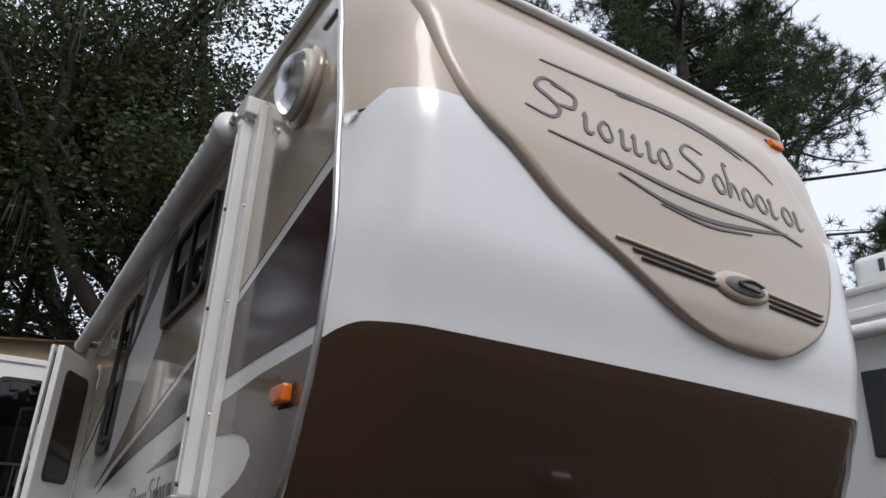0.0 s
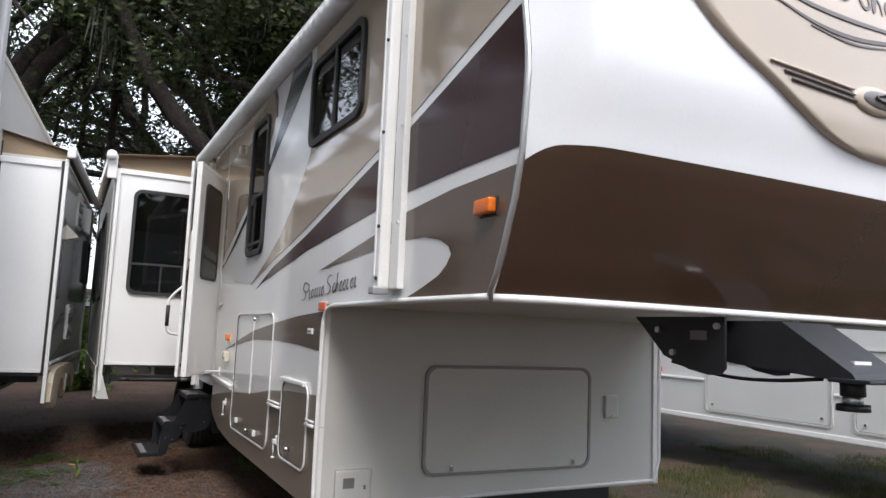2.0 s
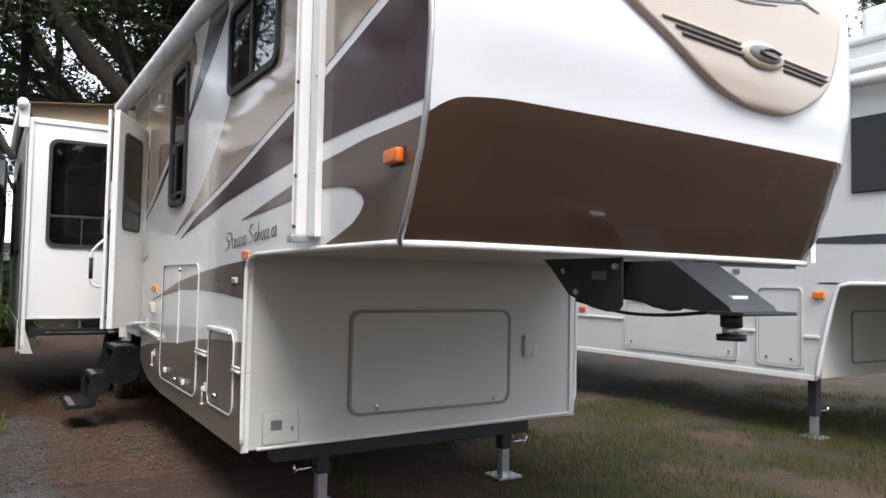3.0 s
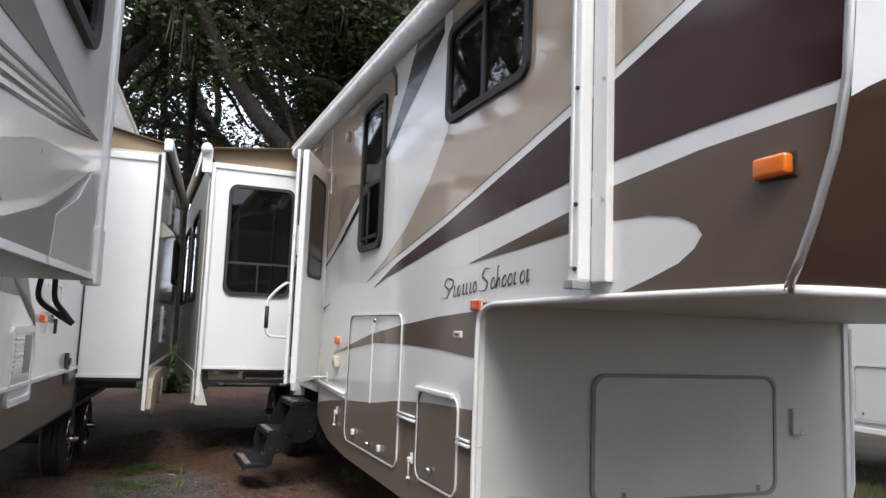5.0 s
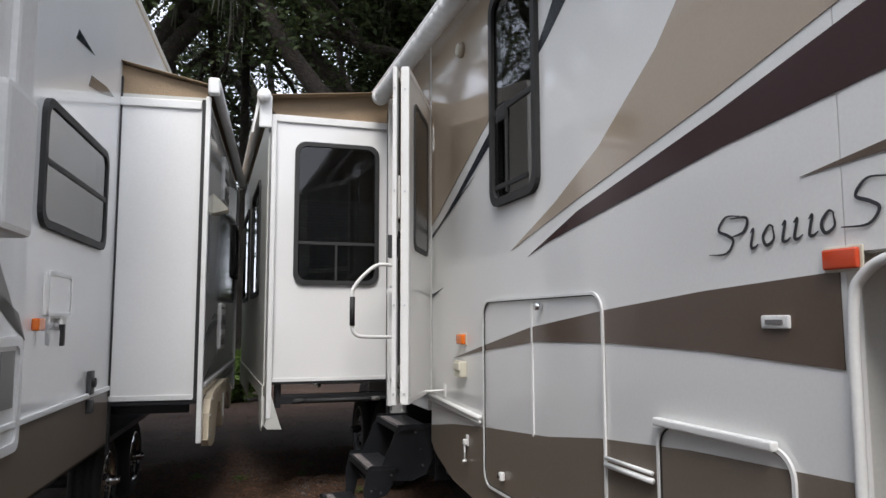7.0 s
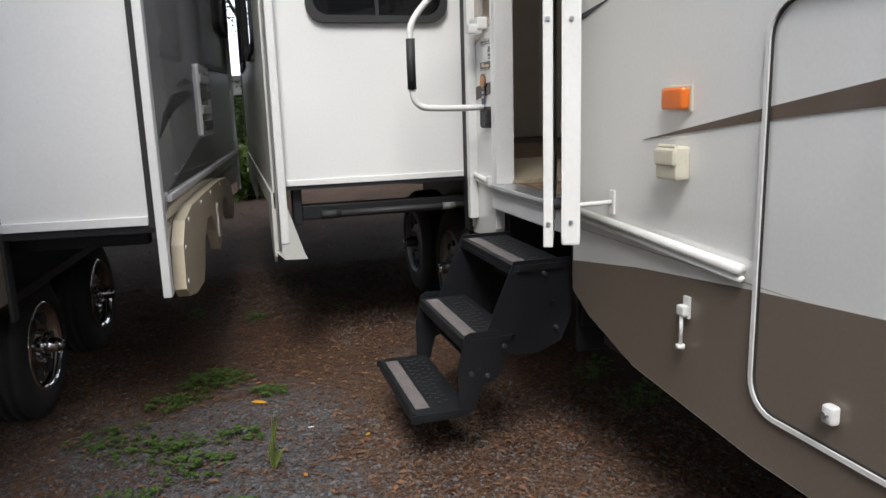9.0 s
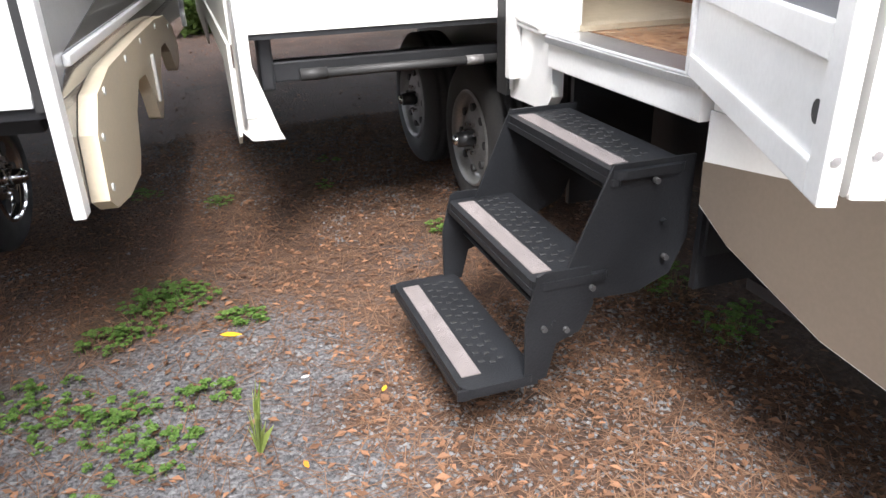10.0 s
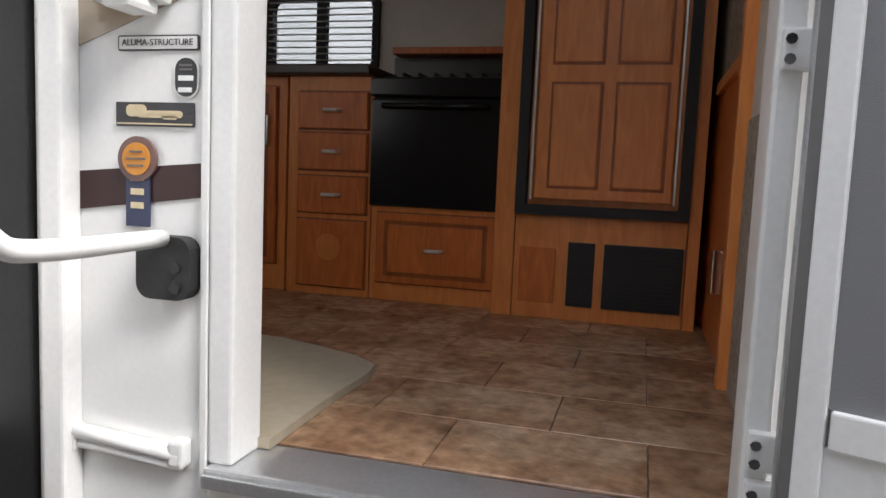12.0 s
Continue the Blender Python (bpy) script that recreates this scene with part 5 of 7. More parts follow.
def entry_steps():
    th = thing("entry_steps", "black three-tread folding steel steps with grit strips", "steps", (-0.3, 7.86, 0))
    inv = Matrix.Translation((0.3, -7.86, 0))
    def q(n, bm, m, lab="", parent=None, smooth=False):
        bm.transform(inv)
        return part(n, bm, m, th if parent is None else parent, lab, smooth)
    levels = ((-0.628, 0.237), (-0.428, 0.508), (-0.222, 0.775))
    Y0, Y1 = 7.495, 8.155
    for k, (x, z) in enumerate(levels):
        d = 0.22
        tr = q("tread", sheet(rounded(x, x + d, Y0, Y1, 0.035), "z", z, -0.022), STEPBLACK, "black steel tread")
        q("tread_nose", sheet(rounded(x - 0.003, x + 0.03, Y0 + 0.01, Y1 - 0.01, 0.012), "z", z - 0.022, -0.018), STEPBLACK, parent=tr)
        q("grip_strip", box(x + 0.02, x + 0.075, Y0 + 0.06, Y1 - 0.05, z, z + 0.003), GRIT, "brownish grit strip", parent=tr)
        for i in range(4):
            for j in range(12):
                if j > 6 and i > 2:
                    continue
                u, v = x + 0.10 + 0.028 * i, Y1 - 0.05 - 0.045 * j - 0.012 * (i % 2)
                q("tread_hole", box(u - 0.008, u + 0.008, v - 0.005, v + 0.005, z - 0.001, z + 0.0012), RUBBER, parent=tr)
    for y in (Y0 + 0.004, Y1 - 0.012):
        q("side_plate", sheet([(-0.42, 0.525), (-0.40, 0.535), (-0.27, 0.53), (-0.255, 0.42), (-0.29, 0.345), (-0.36, 0.32), (-0.385, 0.22), (-0.45, 0.21), (-0.45, 0.40)], "y", y, 0.008), STEPBLACK, "black side plate")
        q("side_plate", sheet([(-0.215, 0.79), (0.025, 0.79), (0.025, 0.56), (-0.02, 0.46), (-0.12, 0.42), (-0.31, 0.43), (-0.35, 0.48)], "y", y + (0.012 if y < 7.8 else -0.012), 0.008), STEPBLACK, "black side plate")
        s = -1 if y < 7.8 else 1
        for x, z in ((-0.335, 0.36), (-0.40, 0.375), (-0.265, 0.47), (-0.05, 0.52), (-0.10, 0.74)):
            q("bolt", rod((x, y + 0.004, z), (x, y + 0.004 + s * 0.016, z), 0.008, 10), DULLBOLT)
        q("link_bar", box(-0.64, -0.41, y, y + 0.008, 0.205, 0.235), STEPBLACK)
    q("cross_rod", rod((-0.37, Y0, 0.385), (-0.37, Y1, 0.385), 0.008, 8), STEPBLACK)
    q("cross_rod", rod((-0.06, Y0, 0.62), (-0.06, Y1, 0.62), 0.008, 8), STEPBLACK)
    q("housing", box(0.03, 0.35, Y0 - 0.03, Y0 - 0.01, 0.42, 0.90), STEPBLACK)
    q("housing", box(0.03, 0.35, Y1 + 0.01, Y1 + 0.03, 0.42, 0.90), STEPBLACK)
    q("housing_top", box(0.03, 0.40, Y0 - 0.03, Y1 + 0.03, 0.885, 0.90), STEPBLACK)
    q("strut", tube([(0.0, Y0 + 0.1, 0.66), (0.20, Y0 + 0.45, 0.52)], 0.012, 8), STEPBLACK)


entry_steps()
tp("step_well", box(0.40, 0.42, 7.3, 8.66, 0.5, 0.93), BLACK)
tp("well_side", box(0.045, 0.40, 7.455, 7.468, 0.52, 0.92), BLACK)

# ---- inside the trailer ----
FZ = 1.0
inner = thing("interior_shell", "dim trailer interior with papered walls", "interior", (1.3, 9.0, FZ), kind="structure")
def ip(name, bm, m, lab="", parent=None):
    bm.transform(Matrix.Translation((-1.3, -9.0, -FZ)))
    return part(name, bm, m, inner if parent is None else parent, lab)


ip("subfloor", box(0.05, 2.60, 6.8, 12.6, FZ - 0.05, FZ - 0.006), GRIT)
ip("ceiling", box(0.05, 2.60, 6.8, 12.6, 3.22, 3.25), LINING)
ip("back_wall", wall("x", 2.16, 0.04, (6.8, 12.6), (FZ, 3.22), [(8.84, 9.36, 1.94, 2.27)]), LINING)
ip("end_wall", wall("y", 12.6, 0.03, (0.05, 2.6), (FZ, 3.22)), LINING)
ip("partition", wall("y", 7.40, -0.03, (0.08, 0.78), (FZ, 1.63)), WALLPAPER, "stone-patterned papered wall")
ip("partition", wall("y", 7.395, -0.025, (0.08, 0.78), (1.632, 3.22)), LINING, "plain cream wall above the stone paper")
ip("partition", wall("y", 7.40, -0.03, (0.82, 2.16), (FZ, 1.79)), CHERRY, "cherry wood partition")
ip("partition", wall("y", 7.395, -0.025, (0.82, 2.16), (1.792, 3.22)), WALLPAPER, "papered wall above the wood")
ip("partition_post", box(0.78, 0.82, 7.37, 7.425, FZ, 3.22, 0.004), CHERRYL, "light cherry corner post")
ip("partition_handle", box(1.035, 1.055, 7.402, 7.43, 1.19, 1.31, 0.004), CHROME)
ip("partition_rail", box(0.825, 1.46, 7.397, 7.418, 1.765, 1.80, 0.006), CHERRYL)
ip("wall_lining", wall("x", 0.046, 0.012, (8.31, 8.64), (FZ, 3.2)), WALLPAPER)
kw = thing("kitchen_window", "bright window with thin blinds over the counter", "window", (2.14, 9.10, 2.105), kind="structure")
part("frame", ring(rounded(-0.28, 0.28, -0.185, 0.185, 0.05), rounded(-0.25, 0.25, -0.155, 0.155, 0.04), "x", -0.01, 0.04), RUBBER, kw)
part("bar", box(-0.01, 0.02, -0.025, 0.025, -0.155, 0.155), RUBBER, kw)
kp = part("pane", box(0.03, 0.034, -0.25, 0.25, -0.155, 0.155), glass_mat("clear_glass", (0.9, 0.92, 0.93)), kw)
kp.visible_shadow = False
SLATM = mat("pale_blind_slat", (0.5, 0.5, 0.48), 0.5)
for i in range(11):
    z = -0.15 + i * 0.029
    part("slat", box(-0.03, -0.014, -0.26, 0.26, z, z + 0.004), SLATM, kw)


def cabinet_thing(name, label, y0, y1, z0, z1, x, depth):
    y0, y1, z0, z1 = y0 - 0.105, y1 - 0.105, max(FZ, z0 - 0.055), z1 - 0.055
    th = thing(name, label, "cabinet", (x, (y0 + y1) / 2, z0))
    inv = Matrix.Translation((-x, -(y0 + y1) / 2, -z0))
    set_back = inv @ Matrix.Translation((0, -0.105, -0.055))
    def q(n, bm, m, lab="", parent=None):
        bm.transform(inv if n == "body" else set_back)
        return part(n, bm, m, th if parent is None else parent, lab)
    q("body", box(x, x + depth, y0, y1, z0, z1, 0.002), CHERRYL, "light cherry frame")
    return q


def front(q, n, x, y0, y1, z0, z1, handle=True, raised=True):
    """A drawer or door front with a raised field and a small bright handle."""
    # gap and field outline are flat dark strips, their shade put into the colour
    q("shadow_gap", box(x - 0.003, x - 0.0005, y0 - 0.006, y1 + 0.006, z0 - 0.006, z1 + 0.006), CHERRYD)
    f = q(n, box(x - 0.018, x - 0.001, y0, y1, z0, z1, 0.004), CHERRY, "cherry front")
    if raised:
        q("raised_field", box(x - 0.024, x - 0.017, y0 + 0.045, y1 - 0.045, z0 + 0.04, z1 - 0.04, 0.006), CHERRY, parent=f)
        q("field_groove", ring(rounded(y0 + 0.03, y1 - 0.03, z0 + 0.025, z1 - 0.025, 0.004, 2), rounded(y0 + 0.045, y1 - 0.045, z0 + 0.04, z1 - 0.04, 0.004, 2), "x", x - 0.0185, -0.001), CHERRYD, parent=f)
    if handle:
        yc, zc = (y0 + y1) / 2, (z0 + z1) / 2
        q("handle", tube([(x - 0.018, yc - 0.035, zc), (x - 0.04, yc - 0.025, zc), (x - 0.042, yc + 0.025, zc), (x - 0.018, yc + 0.035, zc)], 0.007, 8), BRASS, "bright pull", f)


KX = 1.56
q = cabinet_thing("drawer_cabinet", "cherry kitchen cabinet with three drawers and a vent", 8.715, 9.06, FZ, 1.89, KX, 0.58)
for z0 in (1.692, 1.537, 1.374):
    front(q, "drawer", KX, 8.732, 9.012, z0, z0 + 0.138, raised=False)
front(q, "lower_panel", KX, 8.732, 9.012, 1.09, 1.345, handle=False, raised=False)
b = bmesh.new()
for k in range(6):
    bmesh.ops.create_cone(b, cap_ends=True, segments=20, radius1=0.052 - k * 0.008, radius2=0.05 - k * 0.008, depth=0.004, matrix=Matrix.Translation((KX - 0.02 - 0.002 * k, 8.876, 1.243)) @ Matrix.Rotation(math.pi / 2, 4, "Y"))
q("vent_grille", b, CHERRYL, "round slotted vent")
q = cabinet_thing("sink_cabinet", "cherry kitchen cabinet with two doors", 9.08, 10.4, FZ + 0.04, 1.89, KX + 0.02, 0.56)
for y0 in (9.12, 9.47, 9.82):
    front(q, "cabinet_door", KX + 0.02, y0, y0 + 0.33, 1.16, 1.85, handle=False)
    q("handle", box(KX - 0.02, KX + 0.002, y0 + 0.02, y0 + 0.032, 1.62, 1.74, 0.004), CHROME, "bright pull")
q = cabinet_thing("range_drawer_cabinet", "cherry drawer base below the oven", 8.22, 8.71, FZ, 1.415, KX, 0.58)
front(q, "drawer", KX, 8.225, 8.68, 1.125, 1.385)
ct = thing("countertop", "dark speckled kitchen countertop", "countertop", (1.8, 9.395, 1.836))
part("slab", box(-0.28, 0.36, -0.78, 0.95, 0.0, 0.04, 0.008), COUNTER, ct)
oven = thing("oven", "black gas range with a black drop cover", "oven", (1.54, 8.365, 1.355))
part("body", box(0.03, 0.58, -0.25, 0.25, 0, 0.47, 0.004), OVEN, oven)
part("door", box(0.0, 0.03, -0.245, 0.245, 0.0, 0.40, 0.01), OVEN, oven, "glossy black oven door")
part("handle", tube([(0.0, -0.2, 0.37), (-0.03, -0.19, 0.37), (-0.03, 0.19, 0.37), (0.0, 0.2, 0.37)], 0.009, 8), OVEN, oven, "", True)
part("control_panel", box(-0.005, 0.04, -0.25, 0.25, 0.405, 0.475, 0.008), OVEN, oven)
for k in range(8):
    part("grate_bar", box(0.06, 0.5, -0.22 + k * 0.06, -0.21 + k * 0.06, 0.475, 0.50, 0.003), RUBBER, oven)
mw = thing("microwave", "dark built-in microwave in the upper cabinets", "microwave", (1.72, 8.365, 2.345))
part("body", box(0, 0.42, -0.3, 0.3, 0, 0.4, 0.008), OVEN, mw)
part("door", box(-0.015, 0, -0.29, 0.15, 0.02, 0.38, 0.006), OVEN, mw)
q = cabinet_thing("upper_cabinet", "dark cherry upper cabinet over the range", 8.16, 10.4, 2.62, 3.2, 1.80, 0.34)
for y0 in (8.2, 8.75, 9.3, 9.85):
    front(q, "cabinet_door", 1.80, y0, y0 + 0.5, 2.66, 3.16, handle=False)
bs = thing("shelf_ledge", "brown backsplash ledge behind the range", "shelf", (2.1, 8.4, 2.0))
part("board", box(-0.05, 0.055, -0.32, 0.32, 0, 0.03, 0.004), CHERRY, bs)
# countertop colour on the backsplash carries the shade behind the range
part("backsplash", box(0.045, 0.056, -0.34, 0.34, -0.13, 0.0), COUNTER, bs)
# refrigerator with wooden panels
fr = thing("refrigerator", "built-in refrigerator with raised cherry panels and black frame", "refrigerator", (1.47, 7.755, 1.325))
part("body", box(0.03, 0.66, -0.285, 0.275, 0, 1.75), CHERRYL, fr)
part("frame", ring(rounded(-0.285, 0.285, 0.035, 1.75, 0.006, 2), rounded(-0.25, 0.25, 0.068, 1.715, 0.006, 2), "x", 0.03, -0.05), RUBBER, fr, "black frame")
for y, w in ((-0.236, 0.006), (0.23, 0.006)):
    part("bright_edge", box(-0.024, -0.018, y, y + w, 0.085, 1.7), ALU, fr, "bright edge strip")
# door and panels take the lighter cherry: light from the entry put into the colour
dr = part("door", box(-0.012, 0.02, -0.225, 0.225, 0.09, 1.69, 0.004), CHERRYL, fr, "cherry panel door")
for y0, y1 in ((-0.200, -0.028), (0.010, 0.182)):
    for z0, z1 in ((0.125, 0.48), (0.535, 1.0), (1.06, 1.62)):
        # flat darker sheet under each panel paints the shade of its groove
        part("panel_groove", box(-0.0135, -0.012, y0, y1, z0, z1, 0.0), CHERRYD, dr)
        part("panel", box(-0.02, -0.011, y0 + 0.008, y1 - 0.008, z0 + 0.008, z1 - 0.008, 0.006), CHERRYL, dr, "raised cherry panel")
for y0, y1 in ((0.287, 0.358), (-0.325, -0.287)):
    part("side_panel", box(0.012, 0.66, y0, y1, -0.325, 1.875, 0.002), CHERRYL, fr, "light cherry upright beside the door")
part("top_panel", box(0.012, 0.66, -0.287, 0.287, 1.76, 1.875), CHERRYL, fr)
q = cabinet_thing("vent_base", "cherry base with dark vents below the refrigerator", 7.576, 8.144, FZ, 1.412, 1.484, 0.64)
q("small_panel", box(1.478, 1.489, 8.0, 8.125, 1.11, 1.30, 0.003), CHERRY)
for y0, y1 in ((7.868, 7.958), (7.582, 7.838)):
    lv = q("louvre", box(1.474, 1.489, y0, y1, 1.105, 1.325, 0.003), BLACK, "dark louvred vent")
    for k in range(14):
        q("louvre_slat", box(1.469, 1.475, y0 + 0.008, y1 - 0.008, 1.115 + k * 0.0148, 1.122 + k * 0.0148), RUBBER, parent=lv)
rug = thing("door_rug", "cream half-round pile rug on the stone floor", "rug", (0.35, 8.68, FZ))
out = [(-0.27, 0.75), (-0.28, -0.48), (0.0, -0.475), (0.16, -0.482), (0.245, -0.47), (0.305, -0.40), (0.36, -0.27), (0.405, -0.14), (0.43, 0.1), (0.43, 0.75)]
part("rug_mat", sheet(out, "z", 0.002, 0.018), RUG, rug)
# stone-look floor tiles
floor_in = thing("floor", "brown stone-look vinyl tile floor", "floor", (0, 0, FZ), kind="structure")
tile_mesh = None
for r in range(9):
    for c in range(11):
        u = 0.11 + r * 0.24
        v = 7.22 + c * 0.36 + (0.18 if r % 2 else 0)
        ob = None
        if tile_mesh is None:
            ob = part("tile", box(-0.1192, 0.1192, -0.1792, 0.1792, -0.006, 0.0, 0.0014, 1), TILE, floor_in)
            tile_mesh = ob.data
        else:
            ob = new("tile", tile_mesh)
            ob.parent = floor_in
        ob.location = (u + 0.12, v + 0.18, 0)
for m_ in (TILE,):
    n, l = m_.node_tree.nodes, m_.node_tree.links
    oi, tcn, vm = n.new("ShaderNodeObjectInfo"), n.new("ShaderNodeTexCoord"), n.new("ShaderNodeVectorMath")
    vm.operation = "ADD"
    l.new(tcn.outputs["Object"], vm.inputs[0])
    sc = n.new("ShaderNodeVectorMath")
    sc.operation = "SCALE"
    sc.inputs["Scale"].default_value = 20
    cx = n.new("ShaderNodeCombineXYZ")
    for k in range(3):
        l.new(oi.outputs["Random"], cx.inputs[k])
    l.new(cx.outputs[0], sc.inputs[0])
    l.new(sc.outputs[0], vm.inputs[1])
    for nd in list(n):
        if nd.bl_idname == "ShaderNodeTexNoise":
            l.new(vm.outputs[0], nd.inputs["Vector"])

# ---- the trailer alongside ----
left = thing("neighbour_trailer", "white and grey fifth-wheel camper parked alongside", "trailer", (-3.4, 8.0, 0))
def lp(name, bm, m, lab="", smooth=False, parent=None):
    bm.transform(Matrix.Translation((3.4, -8.0, 0)))
    return part(name, bm, m, left if parent is None else parent, lab, smooth)


LX = -2.07
lp("side_wall", wall("x", LX, -0.05, (0.4, 3.4), (1.66, 3.9)), WHITE)
lp("side_wall", wall("x", LX, -0.05, (3.4, 8.1), (1.045, 3.9), [(6.45, 7.66, 1.96, 2.53)]), WHITE)
lp("side_wall", sheet([(3.4, 0.68), (8.1, 0.68), (8.1, 1.04), (3.4, 1.04)], "x", LX, -0.05), SKIRT, "taupe lower skirt")
lp("side_wall", wall("x", LX, -0.05, (8.1, 13.6), (3.05, 3.9)), WHITE)
lp("side_wall", wall("x", LX, -0.05, (12.9, 13.6), (0.7, 3.05)), WHITE)
lp("skirt_rail", box(LX, LX + 0.02, 3.4, 8.0, 1.03, 1.06, 0.006), TRIM)
lp("roof", box(-4.7, LX + 0.02, 0.4, 13.6, 3.9, 3.97, 0.03), OFFWHITE)
lp("far_wall", wall("x", -4.7, 0.05, (0.4, 13.6), (0.7, 3.9)), WHITE)
lp("rear_wall", wall("y", 13.6, -0.05, (-4.7, LX), (0.7, 3.9)), WHITE)
lp("front_wall", wall("y", 0.4, 0.05, (-4.7, LX), (1.66, 3.9)), WHITE)
lp("nose_floor", box(-4.7, LX, 0.4, 3.4, 1.63, 1.66), OFFWHITE)
lp("bulkhead", wall("y", 3.4, 0.05, (-4.7, LX), (0.6, 1.66)), OFFWHITE)
lp("underbelly", box(-4.65, LX - 0.06, 3.5, 13.5, 0.62, 0.66), BLACK)
lp("edge_trim", box(LX - 0.003, LX + 0.012, 8.04, 8.10, 0.6, 3.2, 0.004), RUBBER, "black slide seal")
wf = lp("window_frame", ring(rounded(6.42, 7.69, 1.93, 2.56, 0.09), rounded(6.46, 7.65, 1.97, 2.52, 0.07), "x", LX - 0.004, 0.03), RUBBER, "dark window frame")
lp("pane", sheet(rounded(6.45, 7.66, 1.96, 2.53, 0.07), "x", LX + 0.012, 0.004), GLASS, parent=wf)
lp("shade", box(LX - 0.06, LX - 0.052, 6.4, 7.71, 1.91, 2.58), BLIND, parent=wf)
lp("bar", box(LX, LX + 0.022, 6.46, 7.65, 2.235, 2.265, 0.003), RUBBER, parent=wf)
hatch = lp("water_hatch", box(LX - 0.004, LX + 0.02, 6.58, 6.98, 1.51, 1.73, 0.012), WHITE, "white inlet hatch")
lp("hatch_lip", ring(rounded(6.58, 6.98, 1.51, 1.73, 0.03), rounded(6.60, 6.96, 1.53, 1.71, 0.02), "x", LX + 0.02, 0.006), TRIM, parent=hatch)
lp("marker_lens", box(LX, LX + 0.035, 6.43, 6.53, 1.44, 1.50, 0.012, 3), AMBER, "amber marker lens")
lock = lp("key_lock", rod((LX, 6.80, 1.47), (LX + 0.025, 6.80, 1.47), 0.03, 14), CHROME, "chrome key lock")
lp("key_tab", box(LX + 0.025, LX + 0.045, 6.785, 6.815, 1.36, 1.47, 0.004), RUBBER, "hanging dark tab", parent=lock)
clip = lp("door_clip", box(LX, LX + 0.03, 7.46, 7.54, 1.05, 1.19, 0.008), DULLBOLT, "dull metal door holder")
lp("clip_ring", rod((LX + 0.03, 7.50, 1.12), (LX + 0.045, 7.50, 1.12), 0.028, 14), RUBBER, parent=clip)
lp("clip_latch", box(LX, LX + 0.035, 7.47, 7.53, 0.94, 1.02, 0.006), DULLBOLT, parent=clip)
heater = lp("water_heater_frame", ring(rounded(5.70, 6.28, 0.93, 1.42, 0.05), rounded(5.74, 6.24, 0.97, 1.38, 0.04), "x", LX, 0.022), TRIM, "white access frame")
lp("water_heater_door", box(LX, LX + 0.012, 5.74, 6.24, 0.97, 1.38), WHITE, parent=heater)
lp("water_heater_grille", box(LX + 0.012, LX + 0.016, 6.04, 6.20, 1.12, 1.36), GREY, "grey grille", parent=heater)
for k in range(7):
    lp("grille_slat", box(LX + 0.012, LX + 0.022, 5.80, 6.0, 1.13 + k * 0.034, 1.145 + k * 0.034, 0.003), TRIM, parent=heater)
lp("grey_graphic", sheet([(7.2, 2.85), (7.5, 2.90), (7.83, 2.98), (7.6, 2.98), (7.25, 2.93)], "x", LX + 0.001, 0.003), SLATE, "dark pointed graphic")
lp("grey_graphic", sheet([(6.9, 3.02), (7.3, 3.07), (6.95, 3.09)], "x", LX + 0.001, 0.003), SLATE, "dark pointed graphic")
lp("grey_graphic", sheet([(5.4, 1.62), (6.0, 1.60), (6.25, 1.52), (6.35, 1.40), (6.22, 1.50), (6.0, 1.72), (5.4, 1.80)], "x", LX + 0.001, 0.003), GREY, "grey hooked graphic")
# its bedroom slide-out
bed = thing("bedroom_slide", "upper bedroom slide-out with grey swooshes on the neighbouring trailer", "slide-out", (-1.92, 2.4, 2.5))
def bp_(name, bm, m, lab="", smooth=False, parent=None):
    bm.transform(Matrix.Translation((1.92, -2.4, -2.5)))
    return part(name, bm, m, bed if parent is None else parent, lab, smooth)
BX = -1.392
bp_("outer_wall", wall("x", BX, -0.04, (0.9, 4.09), (1.66, 3.5), [(1.9, 3.54, 2.44, 3.16)]), WHITE)
bp_("end_wall", box(LX - 0.06, BX - 0.04, 4.05, 4.09, 1.66, 3.5), WHITE)
bp_("end_wall", box(LX - 0.06, BX - 0.04, 0.9, 0.94, 1.66, 3.5), WHITE)
bp_("floor", box(LX - 0.06, BX, 0.9, 4.09, 1.64, 1.66), OFFWHITE)
bp_("roof", box(LX - 0.06, BX, 0.9, 4.09, 3.5, 3.53), OFFWHITE)
bp_("corner_trim", box(BX - 0.03, BX + 0.012, 4.03, 4.12, 1.63, 3.52, 0.01), TRIM)
bp_("corner_cap", box(BX - 0.04, BX + 0.02, 3.98, 4.125, 1.62, 1.86, 0.012), TRIM, "white plastic corner cap")
bp_("bottom_trim", box(BX - 0.01, BX + 0.01, 0.9, 3.98, 1.64, 1.665, 0.004), TRIM)
wf = bp_("window_frame", ring(rounded(1.87, 3.57, 2.41, 3.19, 0.14), rounded(1.91, 3.53, 2.45, 3.15, 0.12), "x", BX - 0.004, 0.03), RUBBER, "black window frame")
bp_("pane", sheet(rounded(1.90, 3.54, 2.44, 3.16, 0.12), "x", BX + 0.006, 0.004), GLASS, parent=wf)
bp_("shade", box(BX - 0.10, BX - 0.09, 1.8, 3.6, 2.4, 3.2), INSIDE, parent=wf)
SWOOSH = mat("pale_grey_graphic", (0.42, 0.42, 0.415), 0.3, var=0.06, coat=0.3)
